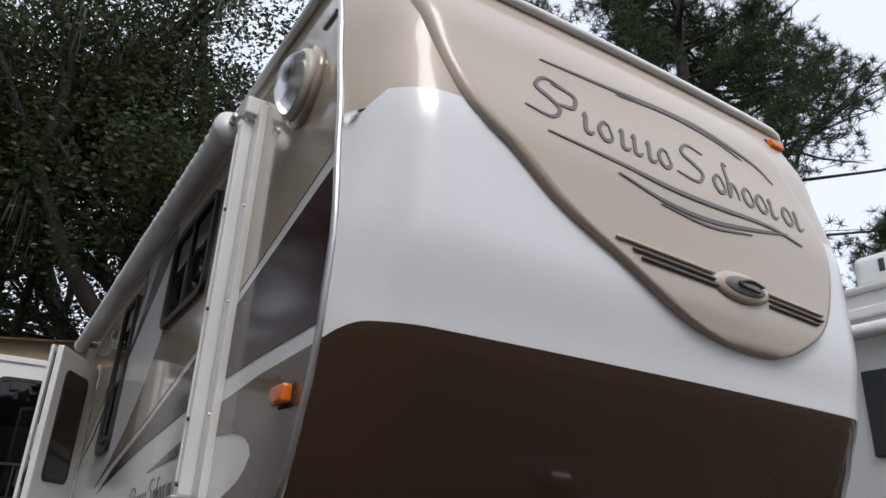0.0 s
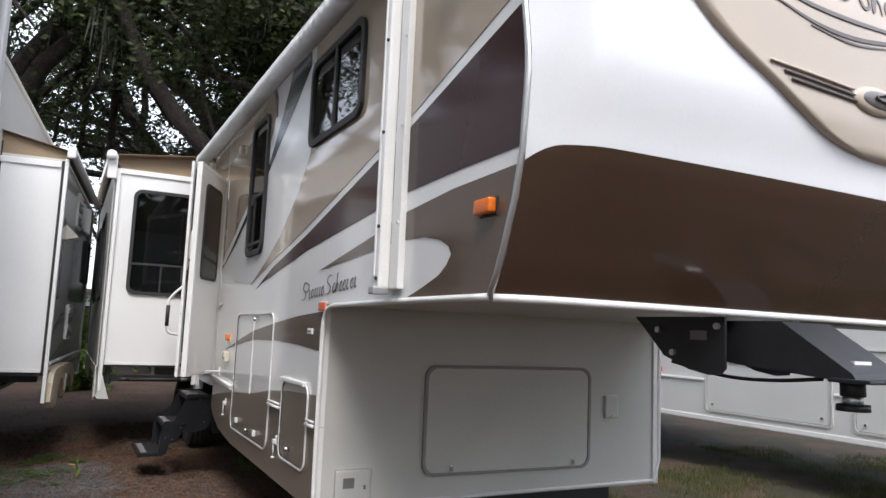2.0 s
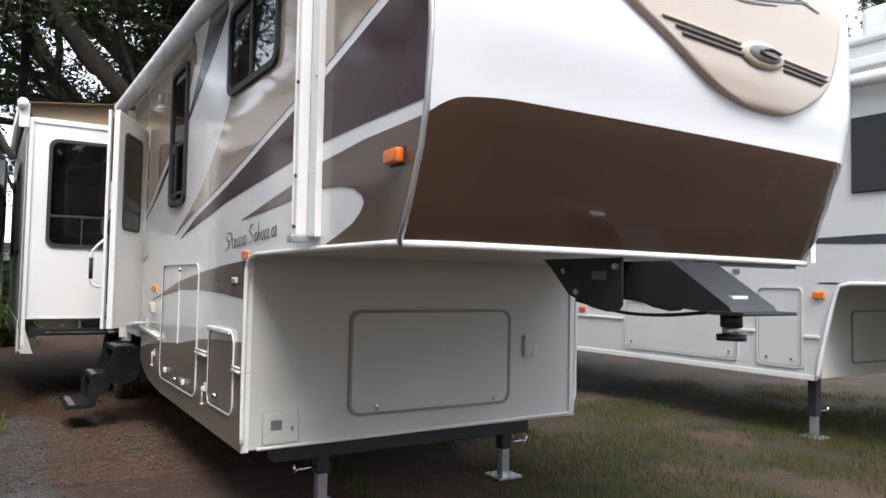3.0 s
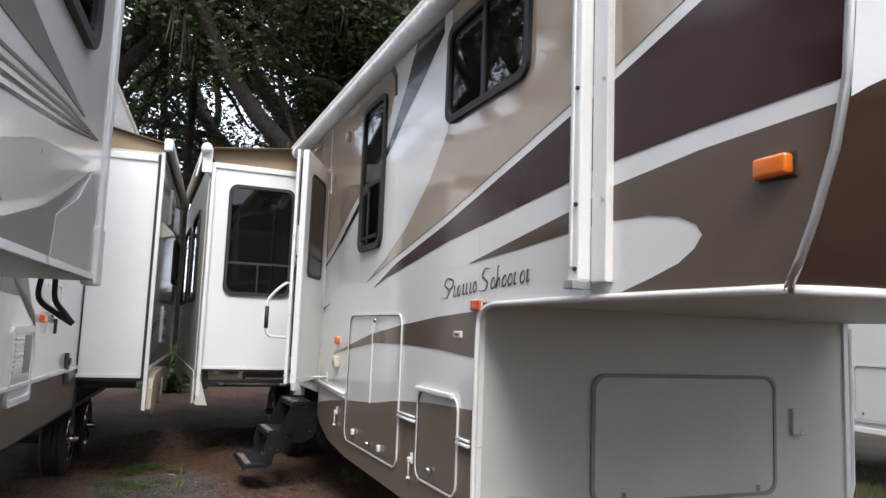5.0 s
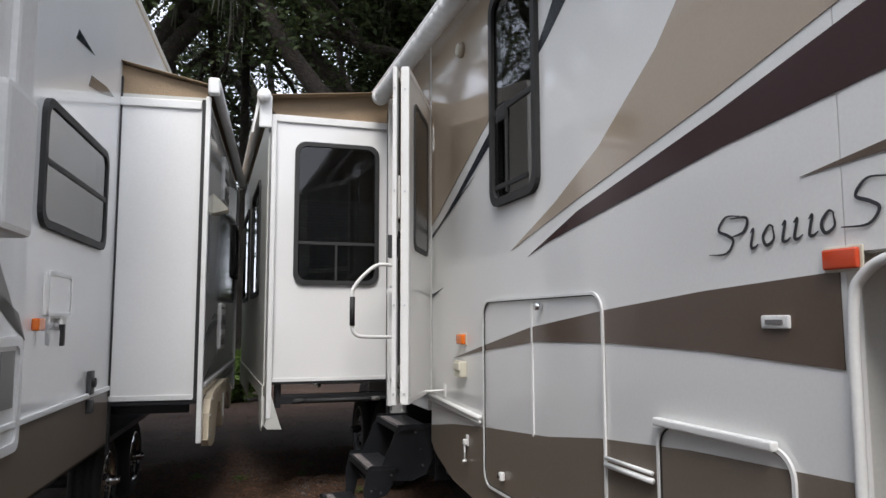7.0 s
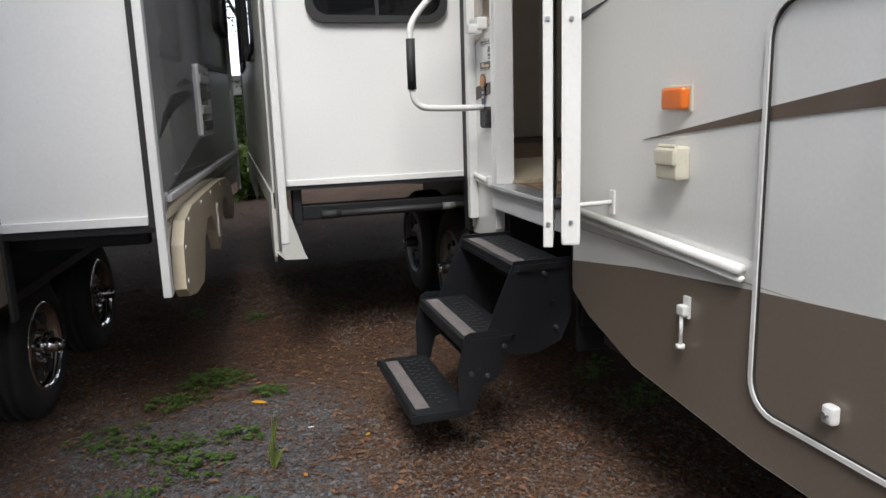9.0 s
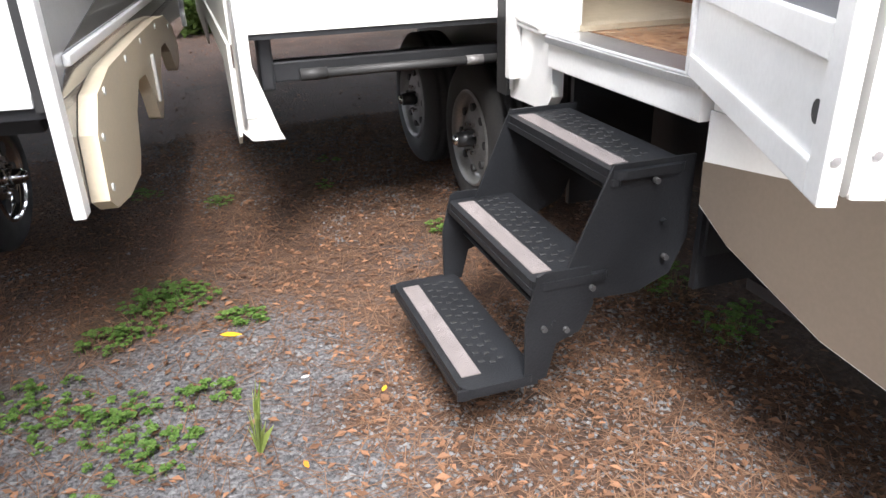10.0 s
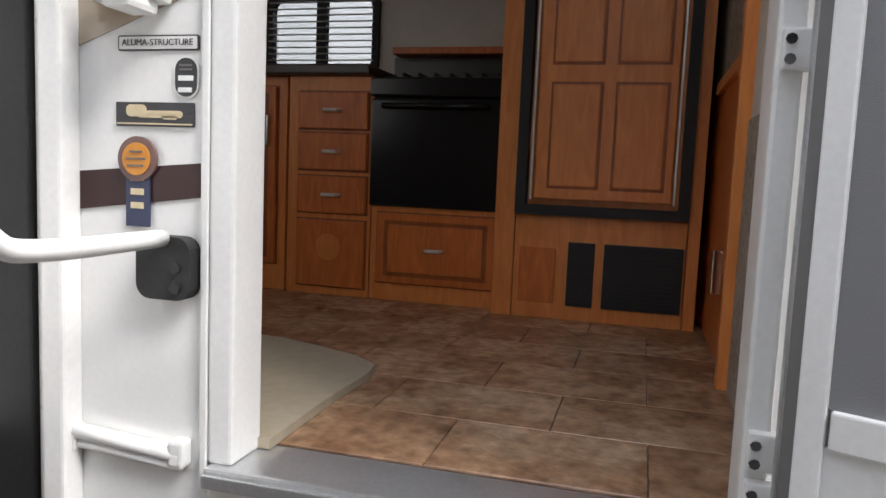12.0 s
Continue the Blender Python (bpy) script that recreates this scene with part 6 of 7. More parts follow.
for m, pts in ((GREY, [(0.9, 2.12), (1.8, 2.16), (2.48, 2.15), (2.9, 2.17), (3.54, 2.19), (2.95, 2.24), (2.5, 2.30), (1.8, 2.40), (0.9, 2.48)]),
               (GREY, [(2.2, 1.668), (3.18, 1.668), (3.22, 1.80), (3.76, 2.04), (3.30, 1.88), (3.05, 1.80), (2.7, 1.72)]),
               (SWOOSH, [(3.20, 1.668), (3.95, 1.668), (3.95, 1.80), (3.76, 2.03), (3.55, 1.90), (3.24, 1.80)]),
               (SWOOSH, [(2.5, 1.86), (2.9, 1.96), (3.72, 2.07), (3.05, 1.83), (2.66, 1.75)])):
    bp_("grey_graphic", sheet(pts, "x", BX + 0.0005, 0.003), m, "grey swoosh")
for k in range(4):
    d = 0.03 * k
    bp_("line_graphic", sheet([(1.2, 1.93 + d), (2.54, 1.985 + d), (3.2, 2.07 + d * 0.8), (3.84, 2.175 + d * 0.1), (3.2, 2.083 + d * 0.8), (2.54, 1.996 + d), (1.2, 1.94 + d)], "x", BX + 0.0005, 0.002), SLATE if k < 2 else GREY, "thin dark line")
bp_("awning_end", rod((BX + 0.03, 3.59, 3.24), (BX + 0.03, 3.66, 3.24), 0.045, 14), TRIM, "white awning knuckle", True)
bp_("awning_end", box(BX, BX + 0.09, 3.54, 3.64, 3.15, 3.35, 0.02), TRIM)
bp_("awning_roller", rod((BX + 0.05, 0.9, 3.42), (BX + 0.05, 3.74, 3.42), 0.045, 12), FABRIC, "", True)
for k in range(2):
    bp_("strap", tube(smooth_path([(BX - 0.20 + 0.05 * k, 4.10, 1.66), (BX - 0.21 + 0.06 * k, 4.13, 1.56), (BX - 0.14 + 0.03 * k, 4.15, 1.50), (BX - 0.08, 4.16, 1.46)], 4), 0.012, 6), RUBBER, "loose black strap")
# its main slide-out
ms = thing("neighbour_slide_out", "white slide-out with grey glossy side on the neighbouring trailer", "slide-out", (-1.78, 10.4, 1.0))
def mp_(name, bm, m, lab="", smooth=False, parent=None):
    bm.transform(Matrix.Translation((1.78, -10.4, -1.0)))
    return part(name, bm, m, ms if parent is None else parent, lab, smooth)
MX, MY, MEND = -1.48, 8.05, 11.72
GLOSS = mat("grey_gloss_panel", (0.42, 0.42, 0.42), 0.10, var=0.06, coat=0.6)
DARKGLOSS = mat("dark_gloss_graphic", (0.085, 0.084, 0.085), 0.10, var=0.06, coat=0.6)
mp_("front_wall", box(LX - 0.05, MX - 0.03, MY, MY + 0.04, 0.96, 3.02), WHITE)
mp_("outer_wall", wall("x", MX, -0.03, (MY, MEND), (0.95, 3.05)), GLOSS, "glossy grey outer wall")
mp_("roof", box(LX - 0.05, MX, MY, MEND, 3.05, 3.08), OFFWHITE)
mp_("rear_wall", box(LX - 0.05, MX - 0.03, MEND - 0.04, MEND, 0.96, 3.02), WHITE)
mp_("floor", box(LX - 0.05, MX, MY, MEND, 0.92, 0.958), BLACK)
mp_("bottom_trim", box(LX, MX - 0.05, MY - 0.012, MY, 0.95, 0.985, 0.003), TRIM)
mp_("top_trim", box(LX, MX - 0.05, MY - 0.02, MY, 2.99, 3.05, 0.005), TRIM)
mp_("seal", box(MX - 0.045, MX - 0.02, MY - 0.02, MY + 0.02, 0.94, 3.06), RUBBER, "black corner seal")
mp_("flange", box(MX - 0.018, MX + 0.016, MY - 0.045, MY + 0.015, 0.66, 3.08, 0.006), TRIM, "white corner flange")
mp_("end_flange", box(MX - 0.02, MX + 0.016, MEND - 0.02, MEND + 0.02, 0.70, 3.08, 0.006), TRIM, "white corner flange")
mp_("skirt", sheet([(8.07, 0.948), (8.07, 0.66), (8.22, 0.66), (8.36, 0.70), (8.48, 0.86), (8.64, 0.88), (8.72, 0.80), (9.5, 0.80), (9.56, 0.88), (9.9, 0.9), (10.6, 0.72), (11.7, 0.70), (11.7, 0.948)], "x", MX - 0.012, 0.012), DARKGLOSS)
b = sheet([(8.14, 0.66), (8.22, 0.61), (8.42, 0.575), (8.66, 0.57), (8.74, 0.62), (8.84, 0.75), (9.0, 0.83), (9.18, 0.82), (9.30, 0.72), (9.38, 0.60), (9.46, 0.575), (9.56, 0.62), (9.64, 0.74), (9.80, 0.83), (9.98, 0.83), (10.14, 0.76), (10.24, 0.66), (10.34, 0.63), (10.50, 0.66), (10.54, 0.74), (10.40, 0.86), (10.10, 0.945), (9.74, 0.965), (9.1, 0.97), (8.5, 0.965), (8.27, 0.93), (8.17, 0.84)], "x", MX + 0.002, 0.05)
fender = mp_("fender", b, CREAM, "cream plastic fender with two arches")
for y, z in ((8.20, 0.68), (8.22, 0.82), (8.36, 0.92), (8.8, 0.94), (9.2, 0.945), (9.7, 0.94), (10.2, 0.88)):
    mp_("fender_screw", rod((MX + 0.051, y, z), (MX + 0.057, y, z), 0.012, 10), OFFWHITE, parent=fender)
mp_("fender_bracket", box(MX + 0.051, MX + 0.065, 9.40, 9.44, 0.66, 0.86, 0.006), OFFWHITE, parent=fender)
mp_("trim_strip", box(MX, MX + 0.02, 8.2, MEND - 0.03, 1.02, 1.05, 0.006), TRIM)
mp_("dark_graphic", sheet([(8.23, 1.055), (9.45, 1.24), (9.75, 1.26), (10.2, 1.18), (10.9, 1.13), (11.68, 1.12), (11.68, 1.055)], "x", MX + 0.001, 0.003), DARKGLOSS, "dark swoosh along the foot")
mp_("dark_graphic", sheet([(8.08, 0.955), (11.68, 0.955), (11.68, 1.015), (8.2, 1.015)], "x", MX + 0.001, 0.003), DARKGLOSS)
mp_("dark_graphic", sheet([(8.18, 1.28), (8.32, 1.38), (8.6, 1.46), (9.0, 1.49), (9.32, 1.485), (9.0, 1.44), (8.65, 1.40), (8.38, 1.34)], "x", MX + 0.001, 0.003), SLATE, "dark swoosh")
mp_("dark_graphic", sheet([(8.74, 1.50), (9.0, 1.55), (9.32, 1.54), (9.05, 1.52)], "x", MX + 0.001, 0.003), SLATE)
mp_("vent_hood", sheet([(MX, 2.48), (MX + 0.11, 2.37), (MX + 0.11, 2.35), (MX, 2.32)], "y", 8.55, 0.16), IVORY, "ivory vent hood")
for z0 in (1.24, 2.57):
    vf = mp_("fridge_vent", ring(rounded(9.47, 9.97, z0, z0 + 0.41, 0.02), rounded(9.50, 9.94, z0 + 0.03, z0 + 0.38, 0.01), "x", MX, 0.015), TRIM, "white vent frame")
    for k in range(4):
        mp_("vent_slat", box(MX + 0.001, MX + 0.022, 9.50, 9.94, z0 + 0.04 + 0.088 * k, z0 + 0.09 + 0.088 * k, 0.006), TRIM if k % 2 else GREY, parent=vf)
ow = mp_("outer_window", ring(rounded(10.93, 11.63, 1.98, 2.56, 0.08), rounded(10.97, 11.59, 2.02, 2.52, 0.06), "x", MX - 0.002, 0.03), RUBBER, "black window frame")
mp_("pane", sheet(rounded(10.96, 11.60, 2.01, 2.53, 0.06), "x", MX + 0.004, 0.006), OVEN, "dark glass", parent=ow)
nt = thing("neighbour_topper", "tan fabric slide-out topper with white roller", "awning", (-1.8, 10.4, 3.2))
def nt_(name, bm, m, lab="", smooth=False):
    bm.transform(Matrix.Translation((1.8, -10.4, -3.2)))
    return part(name, bm, m, nt, lab, smooth)
b = bmesh.new()
v = [b.verts.new(p) for p in ((LX, 8.0, 3.30), (MX + 0.03, 8.0, 3.16), (MX + 0.03, MEND, 3.16), (LX, MEND, 3.30))]
f = b.faces.new(v)
e = bmesh.ops.extrude_face_region(b, geom=[f])
bmesh.ops.translate(b, verts=[g for g in e["geom"] if isinstance(g, bmesh.types.BMVert)], vec=(0, 0, 0.004))
nt_("fabric", b, FABTAN)
nt_("fabric_side", sheet([(LX, 3.06), (LX, 3.29), (MX, 3.155), (MX - 0.02, 3.06)], "y", 8.06, 0.004), FABTAN)
nt_("roller", rod((MX + 0.05, 7.97, 3.15), (MX + 0.05, MEND, 3.15), 0.04, 12), FABRIC, "", True)
nt_("roller_end", box(MX + 0.0, MX + 0.08, 7.93, 8.0, 3.08, 3.20, 0.02, 3), TRIM, "white roller end")
nt_("roller_end", rod((MX + 0.05, MEND, 3.15), (MX + 0.05, MEND + 0.05, 3.15), 0.05, 14), GREY, "grey roller end", True)
for y in (8.64, 9.64):
    wheel(left, "black tyre on a bright alloy rim", (-2.27, y, 0.32), 0.34, 0.21, 0.20, CHROME, 6, math.pi)
    lp("axle", rod((-4.5, y, 0.32), (-2.3, y, 0.32), 0.04), BLACK)
lp("spring_hanger", box(-2.6, -2.52, 8.2, 10.3, 0.45, 0.62), BLACK)
lp("slide_beam", box(-2.6, MX - 0.1, 8.25, 8.33, 0.84, 0.92), BLACK)
# the neighbour stands a little askew to the large trailer
askew = Matrix.Translation((-1.48, 8.1, 0)) @ Matrix.Rotation(radians(-5.3), 4, "Z") @ Matrix.Translation((1.48, -8.1, 0))
for ob in (left, bed, ms, nt):
    ob.matrix_world = askew @ ob.matrix_world

# ---- the trailer on the far side ----
right = thing("far_trailer", "white fifth-wheel camper parked on the grass", "trailer", (7.2, 8.0, 0))
def rp(name, bm, m, lab="", smooth=False, parent=None):
    bm.transform(Matrix.Translation((-7.2, -8.0, 0)))
    return part(name, bm, m, right if parent is None else parent, lab, smooth)


# greyer white for the far trailer, with the trees' shade put into the colour
FARWHITE = mat("chalky_white_gelcoat", (0.60, 0.60, 0.58), 0.35, var=0.06, scale=1.5)
RX = 5.7
rp("side_wall", wall("x", RX, 0.05, (4.0, 14), (0.60, 3.85)), FARWHITE)
rp("side_wall", sheet([(3.86, 0.60), (3.998, 0.60), (3.998, 1.555), (3.62, 1.555), (3.67, 1.46), (3.78, 1.0)], "x", RX, 0.05), FARWHITE)
rp("side_wall", wall("x", RX, 0.05, (0.9, 3.998), (1.557, 3.85)), FARWHITE)
rp("roof", box(RX - 0.02, 8.3, 0.9, 14, 3.85, 3.93, 0.03), OFFWHITE)
rp("roof_rail", box(RX - 0.05, RX, 0.9, 14, 3.62, 3.72, 0.02), TRIM)
rp("front_wall", wall("y", 0.9, 0.05, (RX, 8.3), (1.56, 3.85)), FARWHITE)
rp("far_wall", wall("x", 8.3, -0.05, (0.9, 14), (0.7, 3.85)), FARWHITE)
rp("rear_wall", wall("y", 14, -0.05, (RX, 8.3), (0.7, 3.85)), FARWHITE)
rp("bulkhead", wall("y", 3.84, 0.05, (RX + 0.06, 8.3), (0.60, 1.56)), OFFWHITE)
rp("bulkhead_hatch", ring(rounded(6.3, 7.6, 0.72, 1.28, 0.06), rounded(6.32, 7.58, 0.74, 1.26, 0.05), "y", 3.838, -0.012), HATCHSEAL, "grey gasket of a wide hatch")
rp("nose_floor", box(RX, 8.3, 0.9, 3.84, 1.54, 1.56), OFFWHITE)
rp("underbelly", box(RX + 0.05, 8.25, 3.9, 13.9, 0.585, 0.60), BLACK)
rp("arch_moulding", tube(smooth_path([(RX - 0.005, 1.5, 1.55), (RX - 0.005, 3.3, 1.55), (RX - 0.005, 3.56, 1.54), (RX - 0.005, 3.66, 1.46), (RX - 0.005, 3.78, 1.0), (RX - 0.005, 3.86, 0.59)], 6), 0.02, 8), TRIM, "", True)
rp("lower_edge", box(RX - 0.012, RX, 3.86, 14, 0.575, 0.63, 0.006), TRIM)
for y0, y1, z0, z1 in ((4.0, 4.52, 0.68, 1.51), (4.74, 6.41, 0.69, 1.30)):
    bd = rp("baggage_door", ring(rounded(y0, y1, z0, z1, 0.06), rounded(y0 + 0.018, y1 - 0.018, z0 + 0.018, z1 - 0.018, 0.05), "x", RX, -0.014), OFFWHITE, "baggage door frame")
    rp("gasket", ring(rounded(y0 + 0.019, y1 - 0.019, z0 + 0.019, z1 - 0.019, 0.05), rounded(y0 + 0.027, y1 - 0.027, z0 + 0.027, z1 - 0.027, 0.045), "x", RX, -0.005), HATCHSEAL, parent=bd)
    for y in (y0 + 0.12, y1 - 0.12):
        rp("lock", rod((RX, y, z0 + 0.09), (RX - 0.02, y, z0 + 0.09), 0.014, 10), CHROME, parent=bd)
rp("marker_lens", box(RX - 0.035, RX, 3.77, 3.89, 1.395, 1.465, 0.012), AMBER, "amber marker lens")
rp("marker_lens", box(RX - 0.03, RX, 7.14, 7.25, 1.12, 1.18, 0.01), REDLENS)
rp("rail", box(RX - 0.02, RX, 3.83, 3.98, 1.0, 1.03, 0.006), TRIM)
rp("rail", box(RX - 0.02, RX, 4.54, 4.72, 1.02, 1.05, 0.006), TRIM)
rp("rail", box(RX - 0.02, RX, 6.43, 7.6, 1.05, 1.08, 0.006), TRIM)
rp("small_vent", box(RX - 0.02, RX, 4.73, 4.81, 1.66, 1.70, 0.006), GREY)
rp("dark_graphic", sheet([(0.95, 1.98), (3.3, 2.02), (4.6, 1.98), (3.4, 1.93), (2.0, 1.90), (0.95, 1.88)], "x", RX - 0.001, -0.003), SLATE, "dark swoosh")
rp("dark_graphic", sheet([(0.95, 2.62), (3.25, 2.70), (3.3, 2.68), (0.95, 2.55)], "x", RX - 0.001, -0.003), GREY)
rp("dark_graphic", sheet([(1.0, 2.28), (2.9, 2.34), (3.1, 2.3), (1.0, 2.18)], "x", RX - 0.001, -0.003), SLATE)
wf = rp("window_frame", box(RX - 0.03, RX, 3.08, 3.5, 2.42, 3.15, 0.012), RUBBER, "dark window")
rp("awning_roller", rod((RX - 0.10, 1.0, 3.48), (RX - 0.10, 8.0, 3.48), 0.07, 14), FABRIC, "white rolled awning", True)
ac = thing("roof_air_conditioner", "white roof air conditioner with dark slots", "air conditioner", (6.4, 2.9, 3.93))
part("shroud", box(-0.55, 0.55, -0.9, 0.6, 0, 0.34, 0.08, 3), WHITE, ac, "", True)
for k in range(11):
    part("slot", box(-0.556, -0.545, -0.7 + k * 0.1, -0.65 + k * 0.1, 0.14, 0.26), SLATE, ac)
for y in (7.9, 8.9):
    wheel(right, "black tyre", (RX + 0.16, y, 0.34), 0.36, 0.22, 0.2, RIM)
landing_leg(5.86, 3.98, 0.61, "grey steel landing leg of the far trailer", 1)

# ---- trees ----
def raw_part(name, verts, faces, material, parent, label="", kind=""):
    me = bpy.data.meshes.new(name)
    me.from_pydata(verts, [], faces)
    me.materials.append(material)
    ob = new(name, me)
    if parent is not None:
        ob.parent = parent
    return tagged(ob, label, kind=kind)


def cards(rng, centres, size, flat=0.5, aspect=0.5):
    """Pointed leaves of four corners round the centres, turned at random."""
    n = len(centres)
    s = size[0] + (size[1] - size[0]) * rng.random(n)
    a = rng.normal(size=(n, 3))
    a[:, 2] *= flat
    a /= np.linalg.norm(a, axis=1)[:, None]
    c = rng.normal(size=(n, 3))
    w = np.cross(a, c)
    w /= np.linalg.norm(w, axis=1)[:, None]
    a, w = a * s[:, None], w * (s * aspect)[:, None]
    v = np.stack((centres - a, centres - a * 0.1 + w, centres + a, centres + a * 0.1 - w), 1).reshape(-1, 3)
    f = np.arange(4 * n).reshape(-1, 4)
    return v.tolist(), f.tolist()


def limb(rng, b, start, way, length, r, depth, tips):
    """A crooked tapering limb that forks."""
    pts, p, d = [Vector(start)], Vector(start), Vector(way).normalized()
    n = 6
    for i in range(n):
        d = (d + Vector(rng.normal(size=3)) * 0.16 + Vector((0, 0, 0.04))).normalized()
        p = p + d * length / n
        pts.append(p.copy())
    tube(pts, r, 7 if depth > 1 else 5, b, [r * (1 - 0.6 * i / n) for i in range(n + 1)])
    if depth == 0:
        tips.extend(pts[2:])
        return
    for i in range(3 if depth > 1 else 4):
        k = 2 + int(rng.integers(0, n - 1))
        k = min(k, n)
        q = (d + Vector(rng.normal(size=3)) * 0.75)
        limb(rng, b, pts[k], q, length * (0.55 + 0.25 * rng.random()), r * 0.5, depth - 1, tips)
    tips.extend(pts[4:])


def oak(x, y, h, lean, seed, leaves, leaf=OAK, moss=40, spread=1.0, size=(0.045, 0.10)):
    rng = np.random.default_rng(seed)
    th = thing("oak_tree", "large dark live oak hung with grey moss", "tree", (x, y, ground_z(x, y)), "oaks behind the trailers")
    b, tips = bmesh.new(), []
    trunk = [Vector((0, 0, -0.2)), Vector((0.1, 0.05, h * 0.1)), Vector((0.2 * lean, 0.1, h * 0.22)), Vector((0.5 * lean, 0.0, h * 0.33))]
    r0 = h * 0.034
    tube(trunk, r0, 12, b, [r0 * 1.35, r0, r0 * 0.9, r0 * 0.85])
    for k in range(6):
        a = k * math.tau / 6 + rng.random()
        limb(rng, b, trunk[3] - Vector((0, 0, h * 0.06 * (k % 2))), (math.cos(a) * spread, math.sin(a) * spread, 0.75 + 0.7 * rng.random()), h * 0.42, r0 * 0.55, 2, tips)
    part("trunk", b, BARK, th, "dark rough trunk and limbs", True)
    T = np.array([tuple(t) for t in tips])
    per = 36
    cl = T[rng.integers(0, len(T), leaves // per)] + rng.normal(size=(leaves // per, 3)) * (0.55, 0.55, 0.42)
    c = np.repeat(cl, per, 0) + rng.normal(size=(len(cl) * per, 3)) * (0.30, 0.30, 0.20)
    v, f = cards(rng, c, size)
    raw_part("crown", v, f, leaf, th, "dark green leaves with gaps", "stuff")
    if moss:
        vs, fs = [], []
        for t in T[rng.integers(0, len(T), moss)]:
            for s in range(12):
                o = t + rng.normal(size=3) * (0.22, 0.22, 0.1)
                L, w = 0.5 + 1.1 * rng.random(), 0.012 + 0.02 * rng.random()
                d = rng.normal(size=2) * 0.06
                k = len(vs)
                vs += [(o[0] - w, o[1], o[2]), (o[0] + w, o[1] + w, o[2]), (o[0] + d[0] + w * 0.6, o[1] + d[1], o[2] - L * 0.6), (o[0] + d[0] * 2, o[1] + d[1] * 2, o[2] - L)]
                fs.append((k, k + 1, k + 2, k + 3))
        raw_part("moss", vs, fs, MOSS, th, "grey hanging moss", "stuff")
    return th


oak(2.2, 17.5, 15.0, 1, 3, 80000)
oak(-3.4, 20.5, 17.0, -1, 5, 44000)
oak(7.8, 20.0, 15.5, -1, 8, 52000)
oak(-9.5, 19.0, 16.0, 1, 12, 18000)
oak(13.5, 25.0, 15.0, 1, 21, 30000, moss=20)
oak(4.6, 22.5, 18.0, 1, 31, 74000, moss=30)
oak(-4.8, 30.0, 18.0, 1, 33, 40000, moss=10)
oak(2.0, 31.0, 18.0, 1, 34, 36000, moss=10)
# unseen oaks beside and behind the camera, added to block low light and darken reflections
oak(-14.0, 6.0, 15.0, 1, 41, 9000, moss=10, size=(0.14, 0.3))
oak(-11.0, -9.0, 15.0, 1, 43, 8000, moss=0, size=(0.16, 0.32))
for k, (x, y) in enumerate(((-6.5, -12.0), (-2.0, -13.0), (2.5, -12.0), (7.0, -13.0), (11.5, -11.5))):
    oak(x, y, 6.5, 1, 44 + k, 6000, moss=0, size=(0.12, 0.26))


def pine(x, y, h, seed, tufts, crown=0.55):
    rng = np.random.default_rng(seed)
    th = thing("pine_tree", "tall pine with tufted dark needles", "tree", (x, y, -0.02), "pines")
    b = bmesh.new()
    tube([(0, 0, -0.2), (0.1, 0, h * 0.4), (0.2, 0.1, h * 0.75), (0.1, 0.0, h)], 0.2, 10, b, [0.26, 0.2, 0.14, 0.03])
    spots = []
    for k in range(54):
        z = h * (1 - crown + crown * rng.random())
        a = rng.random() * math.tau
        L = (1.0 + 3.4 * (1 - (z / h - (1 - crown)) / crown)) * (0.7 + 0.5 * rng.random())
        pts = [Vector((0.15, 0.05, z)), Vector((L * 0.5 * math.cos(a), L * 0.5 * math.sin(a), z + 0.1)), Vector((L * math.cos(a), L * math.sin(a), z + 0.25 + 0.4 * rng.random()))]
        tube(pts, 0.03, 5, b, [0.05, 0.035, 0.012])
        for m in range(7):
            s = pts[1].lerp(pts[2], rng.random()) + Vector(rng.normal(size=3)) * 0.28
            tube([pts[1].lerp(pts[2], 0.3 + 0.6 * rng.random()), s], 0.01, 4, b, [0.014, 0.006])
            spots.append(tuple(s))
    part("trunk", b, BARK, th, "grey-brown trunk and branches", True)
    S = np.array(spots)
    c = S[rng.integers(0, len(S), tufts)] + rng.normal(size=(tufts, 3)) * 0.16
    per = 26
    d = rng.normal(size=(tufts, per, 3)) + np.array((0, 0, 0.5))
    d /= np.linalg.norm(d, axis=2)[..., None]
    L = 0.14 + 0.14 * rng.random((tufts, per, 1))
    side = np.cross(d, rng.normal(size=(tufts, per, 3)))
    side /= np.linalg.norm(side, axis=2)[..., None]
    base = c[:, None, :] + d * 0.01
    v = np.stack((base + side * 0.009, base - side * 0.009, base + d * L), 2).reshape(-1, 3)
    raw_part("crown", v.tolist(), np.arange(len(v)).reshape(-1, 3).tolist(), PINE, th, "tufts of dark needles")
    return th


pine(11.5, 9.6, 17.5, 2, 3000, 0.55)
pine(14.5, 13.0, 18.0, 4, 3200, 0.55)
pine(10.5, 14.5, 17.0, 6, 2600, 0.5)
pine(22.0, 14.0, 10.5, 9, 1500, 0.8)
pine(20.5, 9.0, 10.8, 10, 2400, 0.8)
pine(15.2, 9.8, 15.2, 18, 1300, 0.32)
pine(25.0, 10.0, 11.0, 14, 1300, 0.8)


